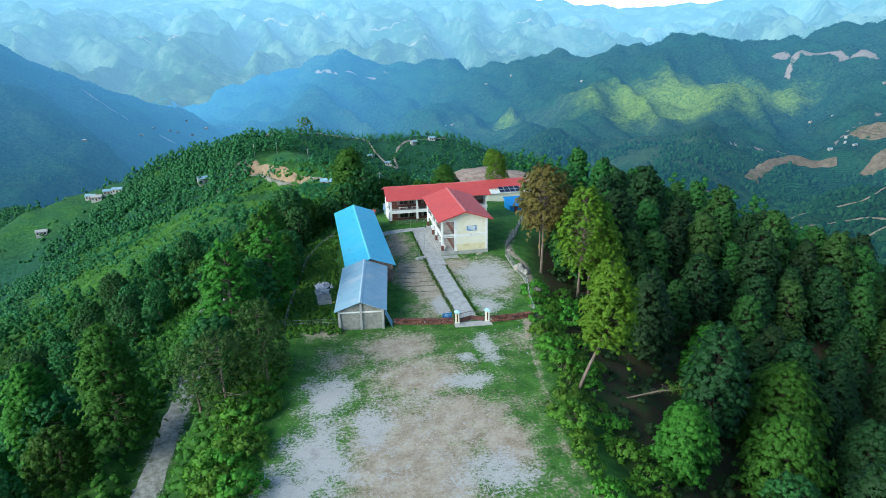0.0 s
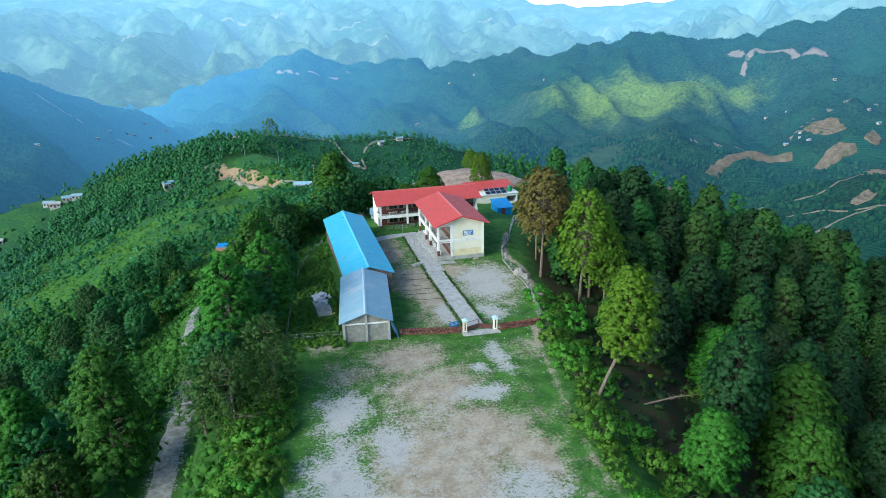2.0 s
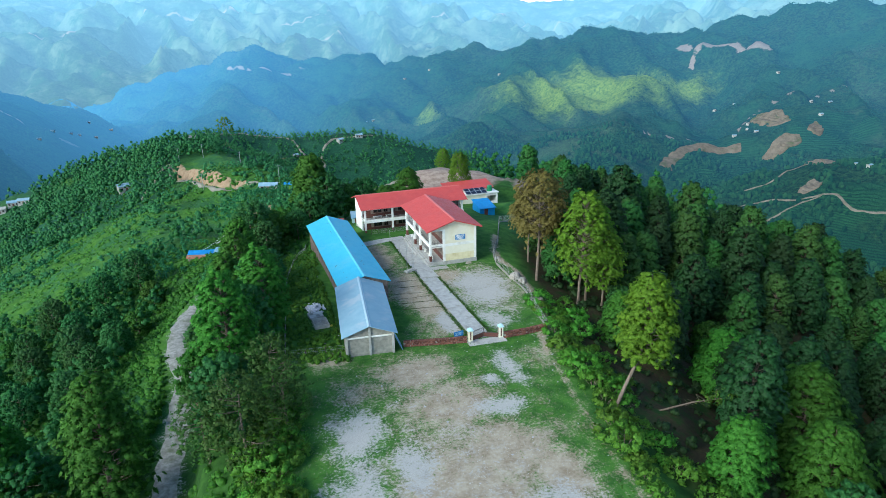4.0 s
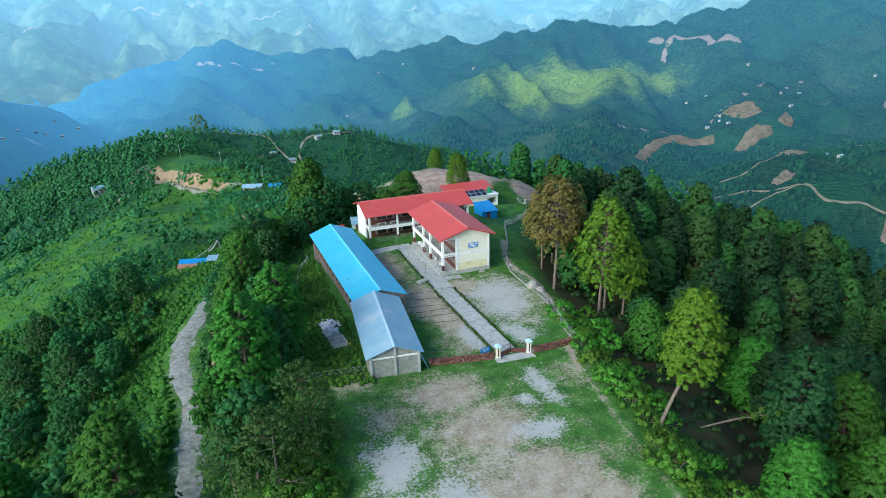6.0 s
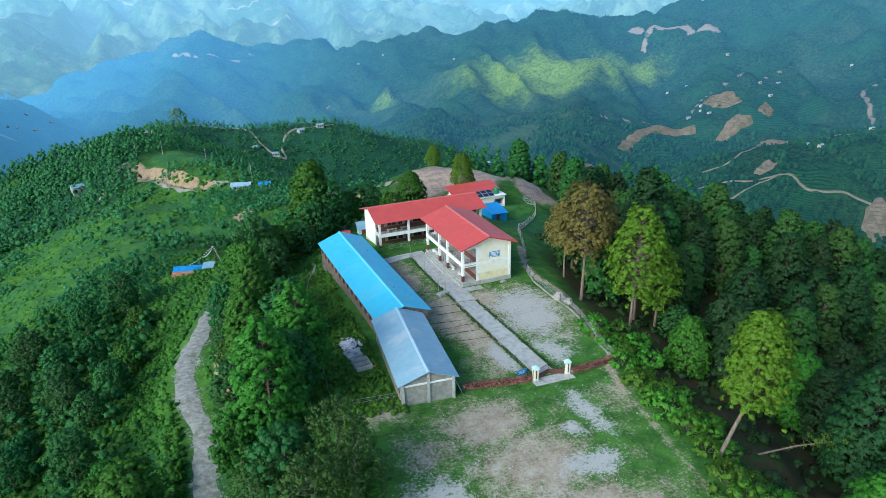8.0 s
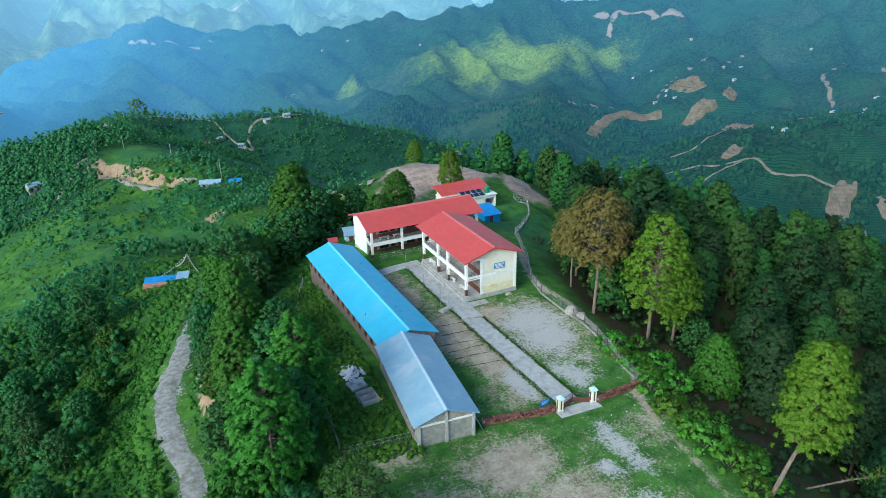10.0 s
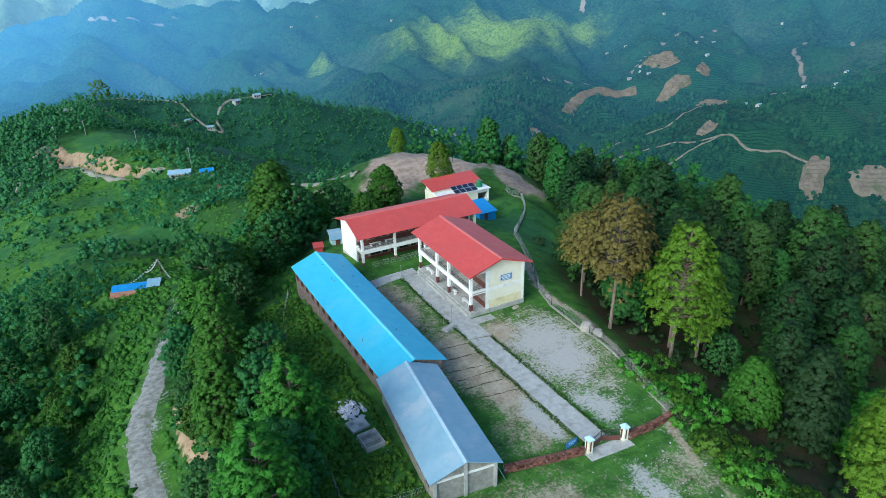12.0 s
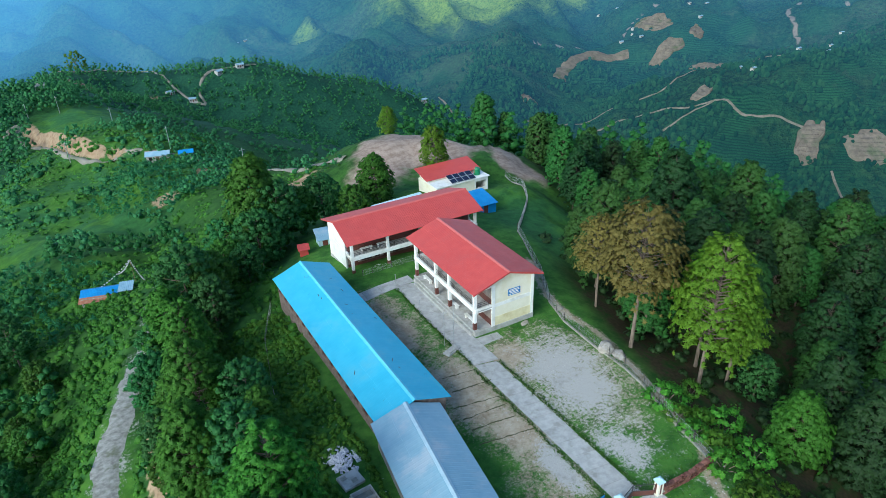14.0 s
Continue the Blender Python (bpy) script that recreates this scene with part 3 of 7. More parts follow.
def far_zones(x, y, z):
    """Scars, tilled plots, terraces, tracks and painted sunlit patches of the opposite hillside."""
    bare = np.maximum.reduce([track([(1130, 1470), (1145, 1360), (1190, 1250)], x, y, 20) * 0.9, track([(1066, 1350), (1120, 1400)], x, y, 9) * 0.8, blob(x, y, -330, 2250, 40, 60)])
    tracks = np.maximum.reduce([track([(700, 1000), (820, 960), (960, 1000), (1120, 960)], x, y, 3.5), track([(0, 2040), (65, 1985), (200, 2010), (355, 1986)], x, y, 5), track([(-480, 1450), (-380, 1400), (-300, 1430)], x, y, 4), track([(1000, 700), (1100, 800), (1250, 780)], x, y, 4)])
    terrace = np.clip(np.maximum.reduce([blob(x, y, 830, 760, 260, 330), blob(x, y, 640, 440, 160, 160), blob(x, y, -330, 1450, 150, 120), blob(x, y, 480, 800, 80, 60)]) * 1.3, 0, 1)
    # Where the hill is coloured as sunlit.
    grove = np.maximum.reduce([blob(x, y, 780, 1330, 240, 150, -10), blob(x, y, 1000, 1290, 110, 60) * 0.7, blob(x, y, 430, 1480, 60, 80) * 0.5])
    return {"bare": bare, "track": tracks, "terrace": terrace, "grove": grove, "air": air(x, y)}


SCAR = [(630, 842), (660, 866), (690, 885), (737, 899), (775, 890), (806, 870)]
PLOTS = [(910, 925, 24, 52, 0), (843, 826, 36, 21, 10), (822, 718, 20, 42, -12), (627, 568, 17, 12, 0), (648, 436, 30, 16, 20), (688, 392, 24, 28, 0), (516, 764, 14, 9, 0), (916, 832, 26, 13, 28), (600, 350, 20, 12, 30)]
VALLEY_TRACKS = [[(560, 560), (617, 535), (613, 493), (640, 469), (664, 430)], [(640, 400), (618, 372), (597, 356), (560, 330)], [(329, 615), (380, 700), (411, 796), (420, 850)], [(480, 720), (560, 690), (640, 640), (760, 640), (860, 600)], [(617, 535), (560, 610), (480, 640), (420, 640)]]


def cleared(x, y):
    """Tilled plots and tracks across the valley, where no tree stands."""
    return np.maximum.reduce([blob(x, y, *p) for p in PLOTS] + [track(p, x, y, 5) for p in VALLEY_TRACKS] + [track(SCAR, x, y, 11)])


def range_zones(x, y, z):
    """Roads and pale settlements on the far range."""
    tracks = np.maximum.reduce([track([(-420, 3900), (-235, 4000), (22, 3900), (120, 3850)], x, y, 13), track([(396, 3301), (470, 3260), (570, 3172)], x, y, 10), track([(250, 3600), (420, 3560), (560, 3620)], x, y, 12), track([(1000, 3500), (1300, 3420), (1600, 3450)], x, y, 14), track([(-900, 3300), (-760, 3200), (-600, 3260)], x, y, 9), blob(x, y, 1800, 3450, 160, 30) * 0.7])
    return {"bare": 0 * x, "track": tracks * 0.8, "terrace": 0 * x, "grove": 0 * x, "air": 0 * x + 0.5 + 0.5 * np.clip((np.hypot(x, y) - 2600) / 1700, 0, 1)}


M_GROUND = ground_material()
# Colour and strength of the glow that imitates haze.
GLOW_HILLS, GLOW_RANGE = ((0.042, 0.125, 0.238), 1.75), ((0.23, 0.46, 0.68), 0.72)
front = np.arange(-46, 100.01, 0.38)
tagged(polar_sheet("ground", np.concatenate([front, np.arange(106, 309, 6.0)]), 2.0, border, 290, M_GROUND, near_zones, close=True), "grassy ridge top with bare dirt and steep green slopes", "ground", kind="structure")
wide = np.concatenate([np.arange(-46, 100.01, 0.32), np.arange(112, 308, 12.0)])
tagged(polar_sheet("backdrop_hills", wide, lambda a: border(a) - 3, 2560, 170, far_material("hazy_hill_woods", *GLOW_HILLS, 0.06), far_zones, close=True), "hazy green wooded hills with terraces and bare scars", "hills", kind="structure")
tagged(polar_sheet("backdrop_mountains", wide, 2540, 4750, 100, far_material("hazy_mountain_slopes", *GLOW_RANGE, 0.22), range_zones, close=True), "pale blue hazy mountain range with slopes coloured as sunlit", "mountains", kind="structure")


# ---- dirt roads ----
LANE = [(-60, 352), (-47, 390), (-44.4, 367.5), (-33, 336), (-23, 299), (-16, 293), (-3, 284.5), (8, 266), (14, 240), (17, 215), (24, 195), (33, 178)]
UPPER = [(-60, 700), (22, 702), (41, 690), (54, 640), (70, 624), (70, 640), (88, 660), (130, 664)]
M_LANE = surface("tan_dirt_lane", (0.20, 0.18, 0.14), (0.31, 0.28, 0.22), 0.3, 0.95, (0.16, 0.17, 0.10), 0.1, bump=0.3, depth=0.05)
M_TILLED = surface("tilled_soil", (0.12, 0.10, 0.078), (0.19, 0.158, 0.122), 0.12, 1.0, (0.06, 0.09, 0.045), 0.04, bump=0.5, depth=0.6)
M_TRACK = surface("brown_dirt_track", (0.12, 0.11, 0.085), (0.20, 0.18, 0.14), 0.2, 0.95, (0.08, 0.09, 0.05), 0.06, bump=0.3, depth=0.05)
M_ROAD = surface("pale_dirt_road", (0.20, 0.19, 0.165), (0.41, 0.39, 0.35), 1.6, 0.95, (0.15, 0.16, 0.10), 0.7, bump=0.6, depth=0.05)


def road(name, points, width, lift, label, step=1.0, material=None):
    """A worn strip of road laid over the ground, its edges uneven."""
    pts = [Vector((*p[:2], 0)) for p in points]
    line = []
    for i in range(len(pts) - 1):
        a, b, c, d = pts[max(i - 1, 0)], pts[i], pts[i + 1], pts[min(i + 2, len(pts) - 1)]
        for k in range(n := max(2, int((c - b).length / step))):
            s = k / n
            line.append(0.5 * (2 * b + (c - a) * s + (2 * a - 5 * b + 4 * c - d) * s * s + (3 * b - a - 3 * c + d) * s ** 3))
    rnd = random.Random(len(line))
    verts, faces = [], []
    for i, p in enumerate(line):
        d = (line[min(i + 1, len(line) - 1)] - line[max(i - 1, 0)]).normalized()
        side = Vector((d.y, -d.x, 0))
        for k in (-1, -0.5, 0, 0.5, 1):
            q = p + side * (k * width / 2 * ((0.96 + 0.14 * math.sin(0.45 * i + 2 * k) + 0.08 * math.sin(1.3 * i + k) + rnd.uniform(-0.05, 0.05)) if abs(k) == 1 else 1))
            verts.append((q.x, q.y, land_z(q.x, q.y) + (lift if abs(k) < 1 else -0.05 + 0.3 * lift) - (0.04 if abs(k) == 0.5 else 0)))
        if i:
            faces += [(5 * i - 5 + k, 5 * i - 4 + k, 5 * i + 1 + k, 5 * i + k) for k in range(4)]
    ob = raw_part(name, verts, faces, material or M_ROAD)
    ob.data.polygons.foreach_set("use_smooth", np.ones(len(faces), bool))
    return tagged(ob, label, "road", kind="structure")


road("road_1", ROAD_LEFT, 3.1, 0.1, "pale stony dirt road cut along the slope")
road("road_2", LANE, 2.8, 0.5, "pale dirt lane curving round the knoll", 2.0, M_LANE)
road("road_3", UPPER, 2.6, 0.8, "pale dirt road along the next ridge", 4.0, M_LANE)
for k, line in enumerate(VALLEY_TRACKS):
    road("road_%d" % (k + 4), line, 2.8, 1.3, "tan dirt track winding across the valley side", 6.0, M_TRACK)


def tilled_plot(cx, cy, rx, ry, turn, seed):
    """A bare terraced plot on the far slope, with an uneven outline and stepped rows."""
    rings, sides = 14, 44
    a = np.linspace(0, 2 * math.pi, sides, endpoint=False)
    edge = 1 + 0.16 * np.sin(2 * a + seed) + 0.10 * np.sin(3 * a + 2.1 * seed) + 0.07 * np.sin(7 * a + seed * 1.3)
    q = np.linspace(0.04, 1, rings)[:, None]
    square = (np.abs(np.cos(a)) ** 3.2 + np.abs(np.sin(a)) ** 3.2) ** (-1 / 3.2)
    u, v = q * edge * square * 0.85 * rx * np.cos(a), q * edge * square * 0.85 * ry * np.sin(a)
    c, s = math.cos(radians(turn)), math.sin(radians(turn))
    x, y = cx + u * c - v * s, cy + u * s + v * c
    z = land(x, y)
    step = 3.0 + 0.3 * math.sin(seed)
    f = z / step - np.floor(z / step)
    z = step * (np.floor(z / step) + np.clip((f - 0.6) / 0.4, 0, 1)) + np.where(q < 0.97, 2.6, -1.0)
    i = np.arange(rings * sides).reshape(rings, sides)
    j = np.roll(i, -1, axis=1)
    faces = np.stack([i[:-1], i[1:], j[1:], j[:-1]], -1).reshape(-1, 4).tolist() + [i[0].tolist()]
    ob = raw_part("tilled_plot", np.stack([x, y, z], -1).reshape(-1, 3), faces, M_TILLED)
    return tagged(ob, "bare brown terraced plot on the green hillside", "field", "tilled plots")


for k, p in enumerate(PLOTS):
    tilled_plot(*p, 1.7 * k + 0.4)
scar = road("bare_scar", SCAR, 21, 2.4, "bare", 5.0, M_TILLED)
tagged(scar, "bare brown earth scar curving along the hillside", "scar", kind="structure")


# ---- buildings ----
def roof_panel(name, x0, x1, low, high, material, parent, label="", pitch=0.3, rib=0.014, thick=0.05):
    """One slope of ribbed metal sheet from the eave (y, z) to the ridge (y, z), in two overlapping courses."""
    xs, hs = [x0], [0.0]
    x = x0 + 0.06
    while x < x1 - 0.12:
        xs += [x, x + 0.03, x + 0.07, x + 0.10]
        hs += [0, rib, rib, 0]
        x += pitch
    xs.append(x1)
    hs.append(0.0)
    n = len(xs)
    (ya, za), (yb, zb) = low, high
    ym, zm = ya + 0.52 * (yb - ya), za + 0.52 * (zb - za)
    lines = ((ya, za, 0, 1), (ym, zm, 0, 1), (ym, zm, 0.016, 1), (yb, zb, 0.016, 1), (yb, zb, -thick, 0), (ya, za, -thick, 0))
    verts = [(a, y, z + d + h * k) for y, z, d, k in lines for a, h in zip(xs, hs)]
    m = len(lines)
    faces = [(r * n + i, r * n + i + 1, (r + 1) % m * n + i + 1, (r + 1) % m * n + i) for r in range(m) for i in range(n - 1)]
    faces += [tuple(r * n for r in range(m)), tuple(r * n + n - 1 for r in reversed(range(m)))]
    if ya > yb:
        faces = [f[::-1] for f in faces]
    return raw_part(name, verts, faces, material, parent, label)


def ridge_cap(x0, x1, y, z, pitch, material, parent):
    bm = bmesh.new()
    s, w = pitch, 0.22
    prof = [(-w, -w * s + 0.05), (0, 0.085), (w, -w * s + 0.05), (w, -w * s + 0.02), (0, 0.05), (-w, -w * s + 0.02)]
    a = [bm.verts.new((x0, y + p, z + q)) for p, q in prof]
    b = [bm.verts.new((x1, y + p, z + q)) for p, q in prof]
    for i in range(6):
        bm.faces.new((a[i], a[(i + 1) % 6], b[(i + 1) % 6], b[i]))
    bm.faces.new(a[::-1])
    bm.faces.new(b)
    return part("ridge_cap", bm, material, parent)


def gable(name, x0, x1, ya, yb, z0, zr, material, parent):
    bm = bmesh.new()
    ym = (ya + yb) / 2
    a = [bm.verts.new((x0, y, z)) for y, z in ((ya, z0), (yb, z0), (ym, zr))]
    b = [bm.verts.new((x1, y, z)) for y, z in ((ya, z0), (yb, z0), (ym, zr))]
    bm.faces.new(a[::-1])
    bm.faces.new(b)
    for i in range(3):
        bm.faces.new((a[i], a[(i + 1) % 3], b[(i + 1) % 3], b[i]))
    return part(name, bm, material, parent)


def pierced_wall(name, x0, x1, y0, y1, z0, z1, holes, material, parent):
    """A wall along x with real openings (x from, x to, z from, z to), in one piece."""
    xs = sorted({x0, x1, *(h[0] for h in holes), *(h[1] for h in holes)})
    zs = sorted({z0, z1, *(h[2] for h in holes), *(h[3] for h in holes)})

    def solid(i, j):
        if not (0 <= i < len(xs) - 1 and 0 <= j < len(zs) - 1):
            return False
        x, z = (xs[i] + xs[i + 1]) / 2, (zs[j] + zs[j + 1]) / 2
        return not any(h[0] < x < h[1] and h[2] < z < h[3] for h in holes)

    bm, made = bmesh.new(), {}

    def v(i, j, k):
        if (i, j, k) not in made:
            made[i, j, k] = bm.verts.new((xs[i], (y0, y1)[k], zs[j]))
        return made[i, j, k]

    for i in range(len(xs) - 1):
        for j in range(len(zs) - 1):
            if not solid(i, j):
                continue
            bm.faces.new((v(i, j, 0), v(i + 1, j, 0), v(i + 1, j + 1, 0), v(i, j + 1, 0)))
            bm.faces.new((v(i, j, 1), v(i, j + 1, 1), v(i + 1, j + 1, 1), v(i + 1, j, 1)))
            for di, dj, p, q in ((-1, 0, (i, j), (i, j + 1)), (1, 0, (i + 1, j + 1), (i + 1, j)), (0, -1, (i + 1, j), (i, j)), (0, 1, (i, j + 1), (i + 1, j + 1))):
                if not solid(i + di, j + dj):
                    bm.faces.new((v(*p, 0), v(*q, 0), v(*q, 1), v(*p, 1)))
    return part(name, bm, material, parent)


def shutter_window(x0, x1, y, z0, z1, parent, out=-1):
    """A timber window with a frame, a mullion and dark panes, set in its opening."""
    w = boxes((x0, x1, y - 0.05, y + 0.05, z0, z0 + 0.07), (x0, x1, y - 0.05, y + 0.05, z1 - 0.07, z1), (x0, x0 + 0.07, y - 0.05, y + 0.05, z0 + 0.07, z1 - 0.07), (x1 - 0.07, x1, y - 0.05, y + 0.05, z0 + 0.07, z1 - 0.07))
    k = 2 if x1 - x0 < 1.6 else 3
    for i in range(1, k):
        c = x0 + (x1 - x0) * i / k
        box(w, c - 0.03, c + 0.03, y - 0.045, y + 0.045, z0 + 0.07, z1 - 0.07)
    win = part("window", w, M_BROWN, parent)
    for i in range(k):
        a, b = x0 + (x1 - x0) * i / k, x0 + (x1 - x0) * (i + 1) / k
        part("pane", boxes((a + 0.05, b - 0.05, y - 0.012, y + 0.012, z0 + 0.08, z1 - 0.08)), M_GLASS_DARK, win)
    return win


def panel_door(x0, x1, y, z0, z1, parent):
    bm = boxes((x0, x1, y - 0.03, y + 0.03, z0, z1))
    for i in range(3):
        a = z0 + 0.12 + i * (z1 - z0 - 0.2) / 3
        box(bm, x0 + 0.1, x1 - 0.1, y - 0.045, y + 0.045, a, a + (z1 - z0 - 0.2) / 3 - 0.08)
    d = part("door", bm, M_BROWN, parent)
    part("handle", boxes((x1 - 0.16, x1 - 0.12, y - 0.08, y - 0.045, z0 + 0.95, z0 + 1.1)), M_IRON, d, "dark metal handle")
    return d


def school_block(m, length, depth, columns, eave, roof, label, group, end_paint=None):
    """Two storeys of classrooms behind a verandah on the local -y side. roof: x from, x to, y eave front, y eave back, z eave, z ridge."""
    th = thing("school_building", m, label, "school building", group)
    L, D, V = length, depth, 2.05
    F0, F1, TOP = 0.45, 3.15, eave
    part("plinth", soft_box(-0.1, L + 0.1, -0.25, D + 0.1, -1.6, F0, 0.03), M_CONCRETE, th, "grey concrete plinth")
    part("floor_slab", soft_box(-0.05, L + 0.05, -0.08, V + 0.02, F1 - 0.14, F1, 0.015), M_CONCRETE, th)
    part("front_beam", soft_box(-0.08, L + 0.08, -0.14, 0.12, F1 - 0.34, F1 + 0.24, 0.015), M_WHITE, th, "white painted floor beam and kerb")
    part("eave_beam", soft_box(-0.06, L + 0.06, -0.12, 0.12, TOP - 0.26, TOP, 0.015), M_WHITE, th)
    # inner verandah wall with doors and windows
    for z, h in ((F0, F1 - 0.14), (F1, TOP)):
        holes, fill, x = [], [], 0.7
        while x + 4.6 < L:
            holes += [(x, x + 1.0, z, z + 2.05), (x + 1.5, x + 3.1, z + 0.85, z + 2.05)]
            fill += [("d", x, x + 1.0), ("w", x + 1.5, x + 3.1)]
            x += 4.0
            if x + 2.4 < L:
                holes.append((x - 0.5, x + 0.3, z + 0.85, z + 2.05))
                fill.append(("w", x - 0.5, x + 0.3))
                x += 0.8
        pierced_wall("corridor_wall", 0.2, L - 0.2, V, V + 0.2, z, h, holes, M_CORRIDOR, th)
        for kind, a, b in fill:
            if kind == "d":
                panel_door(a, b, V + 0.1, z, z + 2.05, th)
            else:
                shutter_window(a, b, V + 0.1, z + 0.85, z + 2.05, th)
        part("dado", boxes((0.2, L - 0.2, V - 0.02, V - 0.003, z, z + 0.8)), M_BROWN, th, "dark red brown painted dado")
    part("upper_floor", boxes((0.2, L - 0.2, V + 0.2, D - 0.2, F1 - 0.14, F1)), M_CONCRETE, th)
    # back wall with windows
    for z, h in ((F0, F1 - 0.14), (F1, TOP)):
        holes = []
        x = 1.0
        while x + 1.6 < L - 0.4:
            holes.append((x, x + 1.5, z + 0.9, z + 2.1))
            x += 2.9
        pierced_wall("back_wall", 0.0, L, D - 0.2, D, z if z > 1 else 0.452, h if z > 1 else F1, holes, M_CREAM, th)
        for a, b, c, d in holes:
            shutter_window(a, b, D - 0.1, c, d, th)
    for x0, x1, side in ((0.0, 0.2, -1), (L - 0.2, L, 1)):
        end = part("end_wall", boxes((x0, x1, V, D - 0.2, F0 + 0.002, TOP)), end_paint or M_CREAM, th, "painted end wall")
        o = x1 if side > 0 else x0 - 0.03
        part("white_band", boxes((o, o + 0.03, V + 0.35, D - 0.36, F1 - 0.22, F1 + 0.22)), M_WHITE, end)
        for y0, y1 in ((V - 0.1, V + 0.35), (D - 0.36, D + 0.04)):
            part("corner_pilaster", soft_box(o - (0.0 if side > 0 else 0.03), o + 0.06, y0, y1, F0 + 0.004, TOP - 0.002, 0.008), M_WHITE, end)
        if not end_paint:
            part("yellow_skirting", boxes((o + 0.002, o + 0.026, V + 0.35, D - 0.36, F0 + 0.01, F0 + 1.15)), surface("pale_yellow_paint", (0.68, 0.60, 0.36), (0.76, 0.68, 0.44), 1.5, 0.75, (0.60, 0.50, 0.27), 0.6, bump=0.1, depth=0.004), end)
        part("side_beam", soft_box(x0 - 0.02, x1 + 0.02, 0.12, V - 0.1, F1 - 0.3, F1 + 0.24, 0.01), M_WHITE, th)
        part("side_eave_beam", soft_box(x0 - 0.02, x1 + 0.02, 0.12, V - 0.1, TOP - 0.24, TOP, 0.01), M_WHITE, th)
    for i, (a, b) in enumerate(((L * 0.02, L * 0.98), (L * 0.08, L * 0.62))):
        part("step", soft_box(a, b, -0.25 - 0.34 * (i + 1), -0.25 - 0.34 * i, -1.2, F0 - 0.15 * (i + 1), 0.02), M_CONCRETE, th, "worn grey concrete step")
    # columns
    for x in columns:
        low = part("column", soft_box(x - 0.18, x + 0.18, -0.17, 0.19, F0 + 1.0, F1 - 0.34, 0.015), M_WHITE, th)
        part("column_base", soft_box(x - 0.19, x + 0.19, -0.18, 0.2, F0, F0 + 1.0, 0.015), M_BROWN, low, "dark red brown painted column base")
        part("column_foot", soft_box(x - 0.3, x + 0.3, -0.32, 0.3, F0 - 0.12, F0 + 0.12, 0.02), M_CONCRETE, low)
        part("upper_column", soft_box(x - 0.18, x + 0.18, -0.17, 0.19, F1 + 0.24, TOP - 0.26, 0.015), M_WHITE, th)
    spans = sorted(columns)
    for a, b in zip(spans, spans[1:]):
        bm = bmesh.new()
        for z in (F1 + 0.5, F1 + 0.72, F1 + 0.95):
            tube(bm, [(a + 0.18, 0, z), (b - 0.18, 0, z)], 0.022, 6)
        k = max(2, int((b - a) / 0.9))
        for i in range(1, k):
            x = a + (b - a) * i / k
            tube(bm, [(x, 0, F1 + 0.24), (x, 0, F1 + 0.95)], 0.016, 5)
        part("railing", bm, M_IRON, th, "dark iron balcony railing")
    for x in (0.05, L - 0.05):
        bm = bmesh.new()
        for z in (F1 + 0.5, F1 + 0.72, F1 + 0.95):
            tube(bm, [(x, 0.19, z), (x, V - 0.1, z)], 0.022, 6)
        for y in (0.6, 1.1, 1.6):
            tube(bm, [(x, y, F1 + 0.24), (x, y, F1 + 0.95)], 0.016, 5)
        part("end_railing", bm, M_IRON, th)
    # roof
    x0, x1, ya, yb, ze, zr = roof
    ym = (ya + yb) / 2
    slope = (zr - ze) / (ym - ya)
    top = part("ceiling_board", boxes((0.05, L - 0.05, 0.12, D - 0.2, TOP - 0.03, TOP)), M_WOOD, th)
    for e0, e1 in ((0.0, 0.2), (L - 0.2, L)):
        gable("gable_wall", e0, e1, -0.05, D, TOP + 0.001, TOP + slope * (D / 2) + 0.02, end_paint or M_CREAM, th)
    roof_panel("front_slope", x0, x1, (ya, ze), (ym, zr), M_RED, th, "red ribbed metal roof slope")
    roof_panel("back_slope", x0, x1, (yb, ze), (ym, zr), M_RED, th, "red ribbed metal roof slope")
    ridge_cap(x0 - 0.02, x1 + 0.02, ym, zr, slope, M_RED_CAP, th)
    for x in (x0 + 0.03, x1 - 0.09):
        bm = bmesh.new()
        for (p, q), (r, s) in (((ya, ze), (ym, zr)), ((ym, zr), (yb, ze))):
            v = [bm.verts.new((x + i * 0.06, y, z + d)) for i in (0, 1) for (y, z) in ((p, q), (r, s)) for d in (-0.2, -0.06)]
            for f in ((0, 1, 3, 2), (4, 6, 7, 5), (0, 4, 5, 1), (2, 3, 7, 6), (0, 2, 6, 4), (1, 5, 7, 3)):
                bm.faces.new([v[i] for i in f])
        part("barge_board", bm, M_RED, th)
    return th


M_SIGN = surface("blue_sign_paint", (0.02, 0.16, 0.42), (0.03, 0.20, 0.48), 4, 0.5, bump=0)
B = school_block(pose(16.85, 112.75, -0.05, 0, 0, -90), 14.8, 7.65, (0.25, 5.5, 8.75, 14.4), 5.85, (-0.65, 15.6, -0.87, 8.47, 5.92, 7.45),
                 "cream two-storey school block with red metal roof and verandah", "school blocks")
A = school_block(pose(10.4, 118.95, -1.4, 0, 0, 0), 19.5, 8.2, (0.2, 5.4, 10.4, 15.0, 19.25), 5.55, (-0.7, 20.15, -0.9, 9.1, 5.62, 7.2),
                 "cream two-storey school block with red metal roof facing the lawn", "school blocks", M_WHITE)


sign = part("sign_board", soft_box(14.84, 14.88, 4.1, 5.75, 3.85, 4.7, 0.006), M_SIGN, B, "blue sign board with pale lettering")
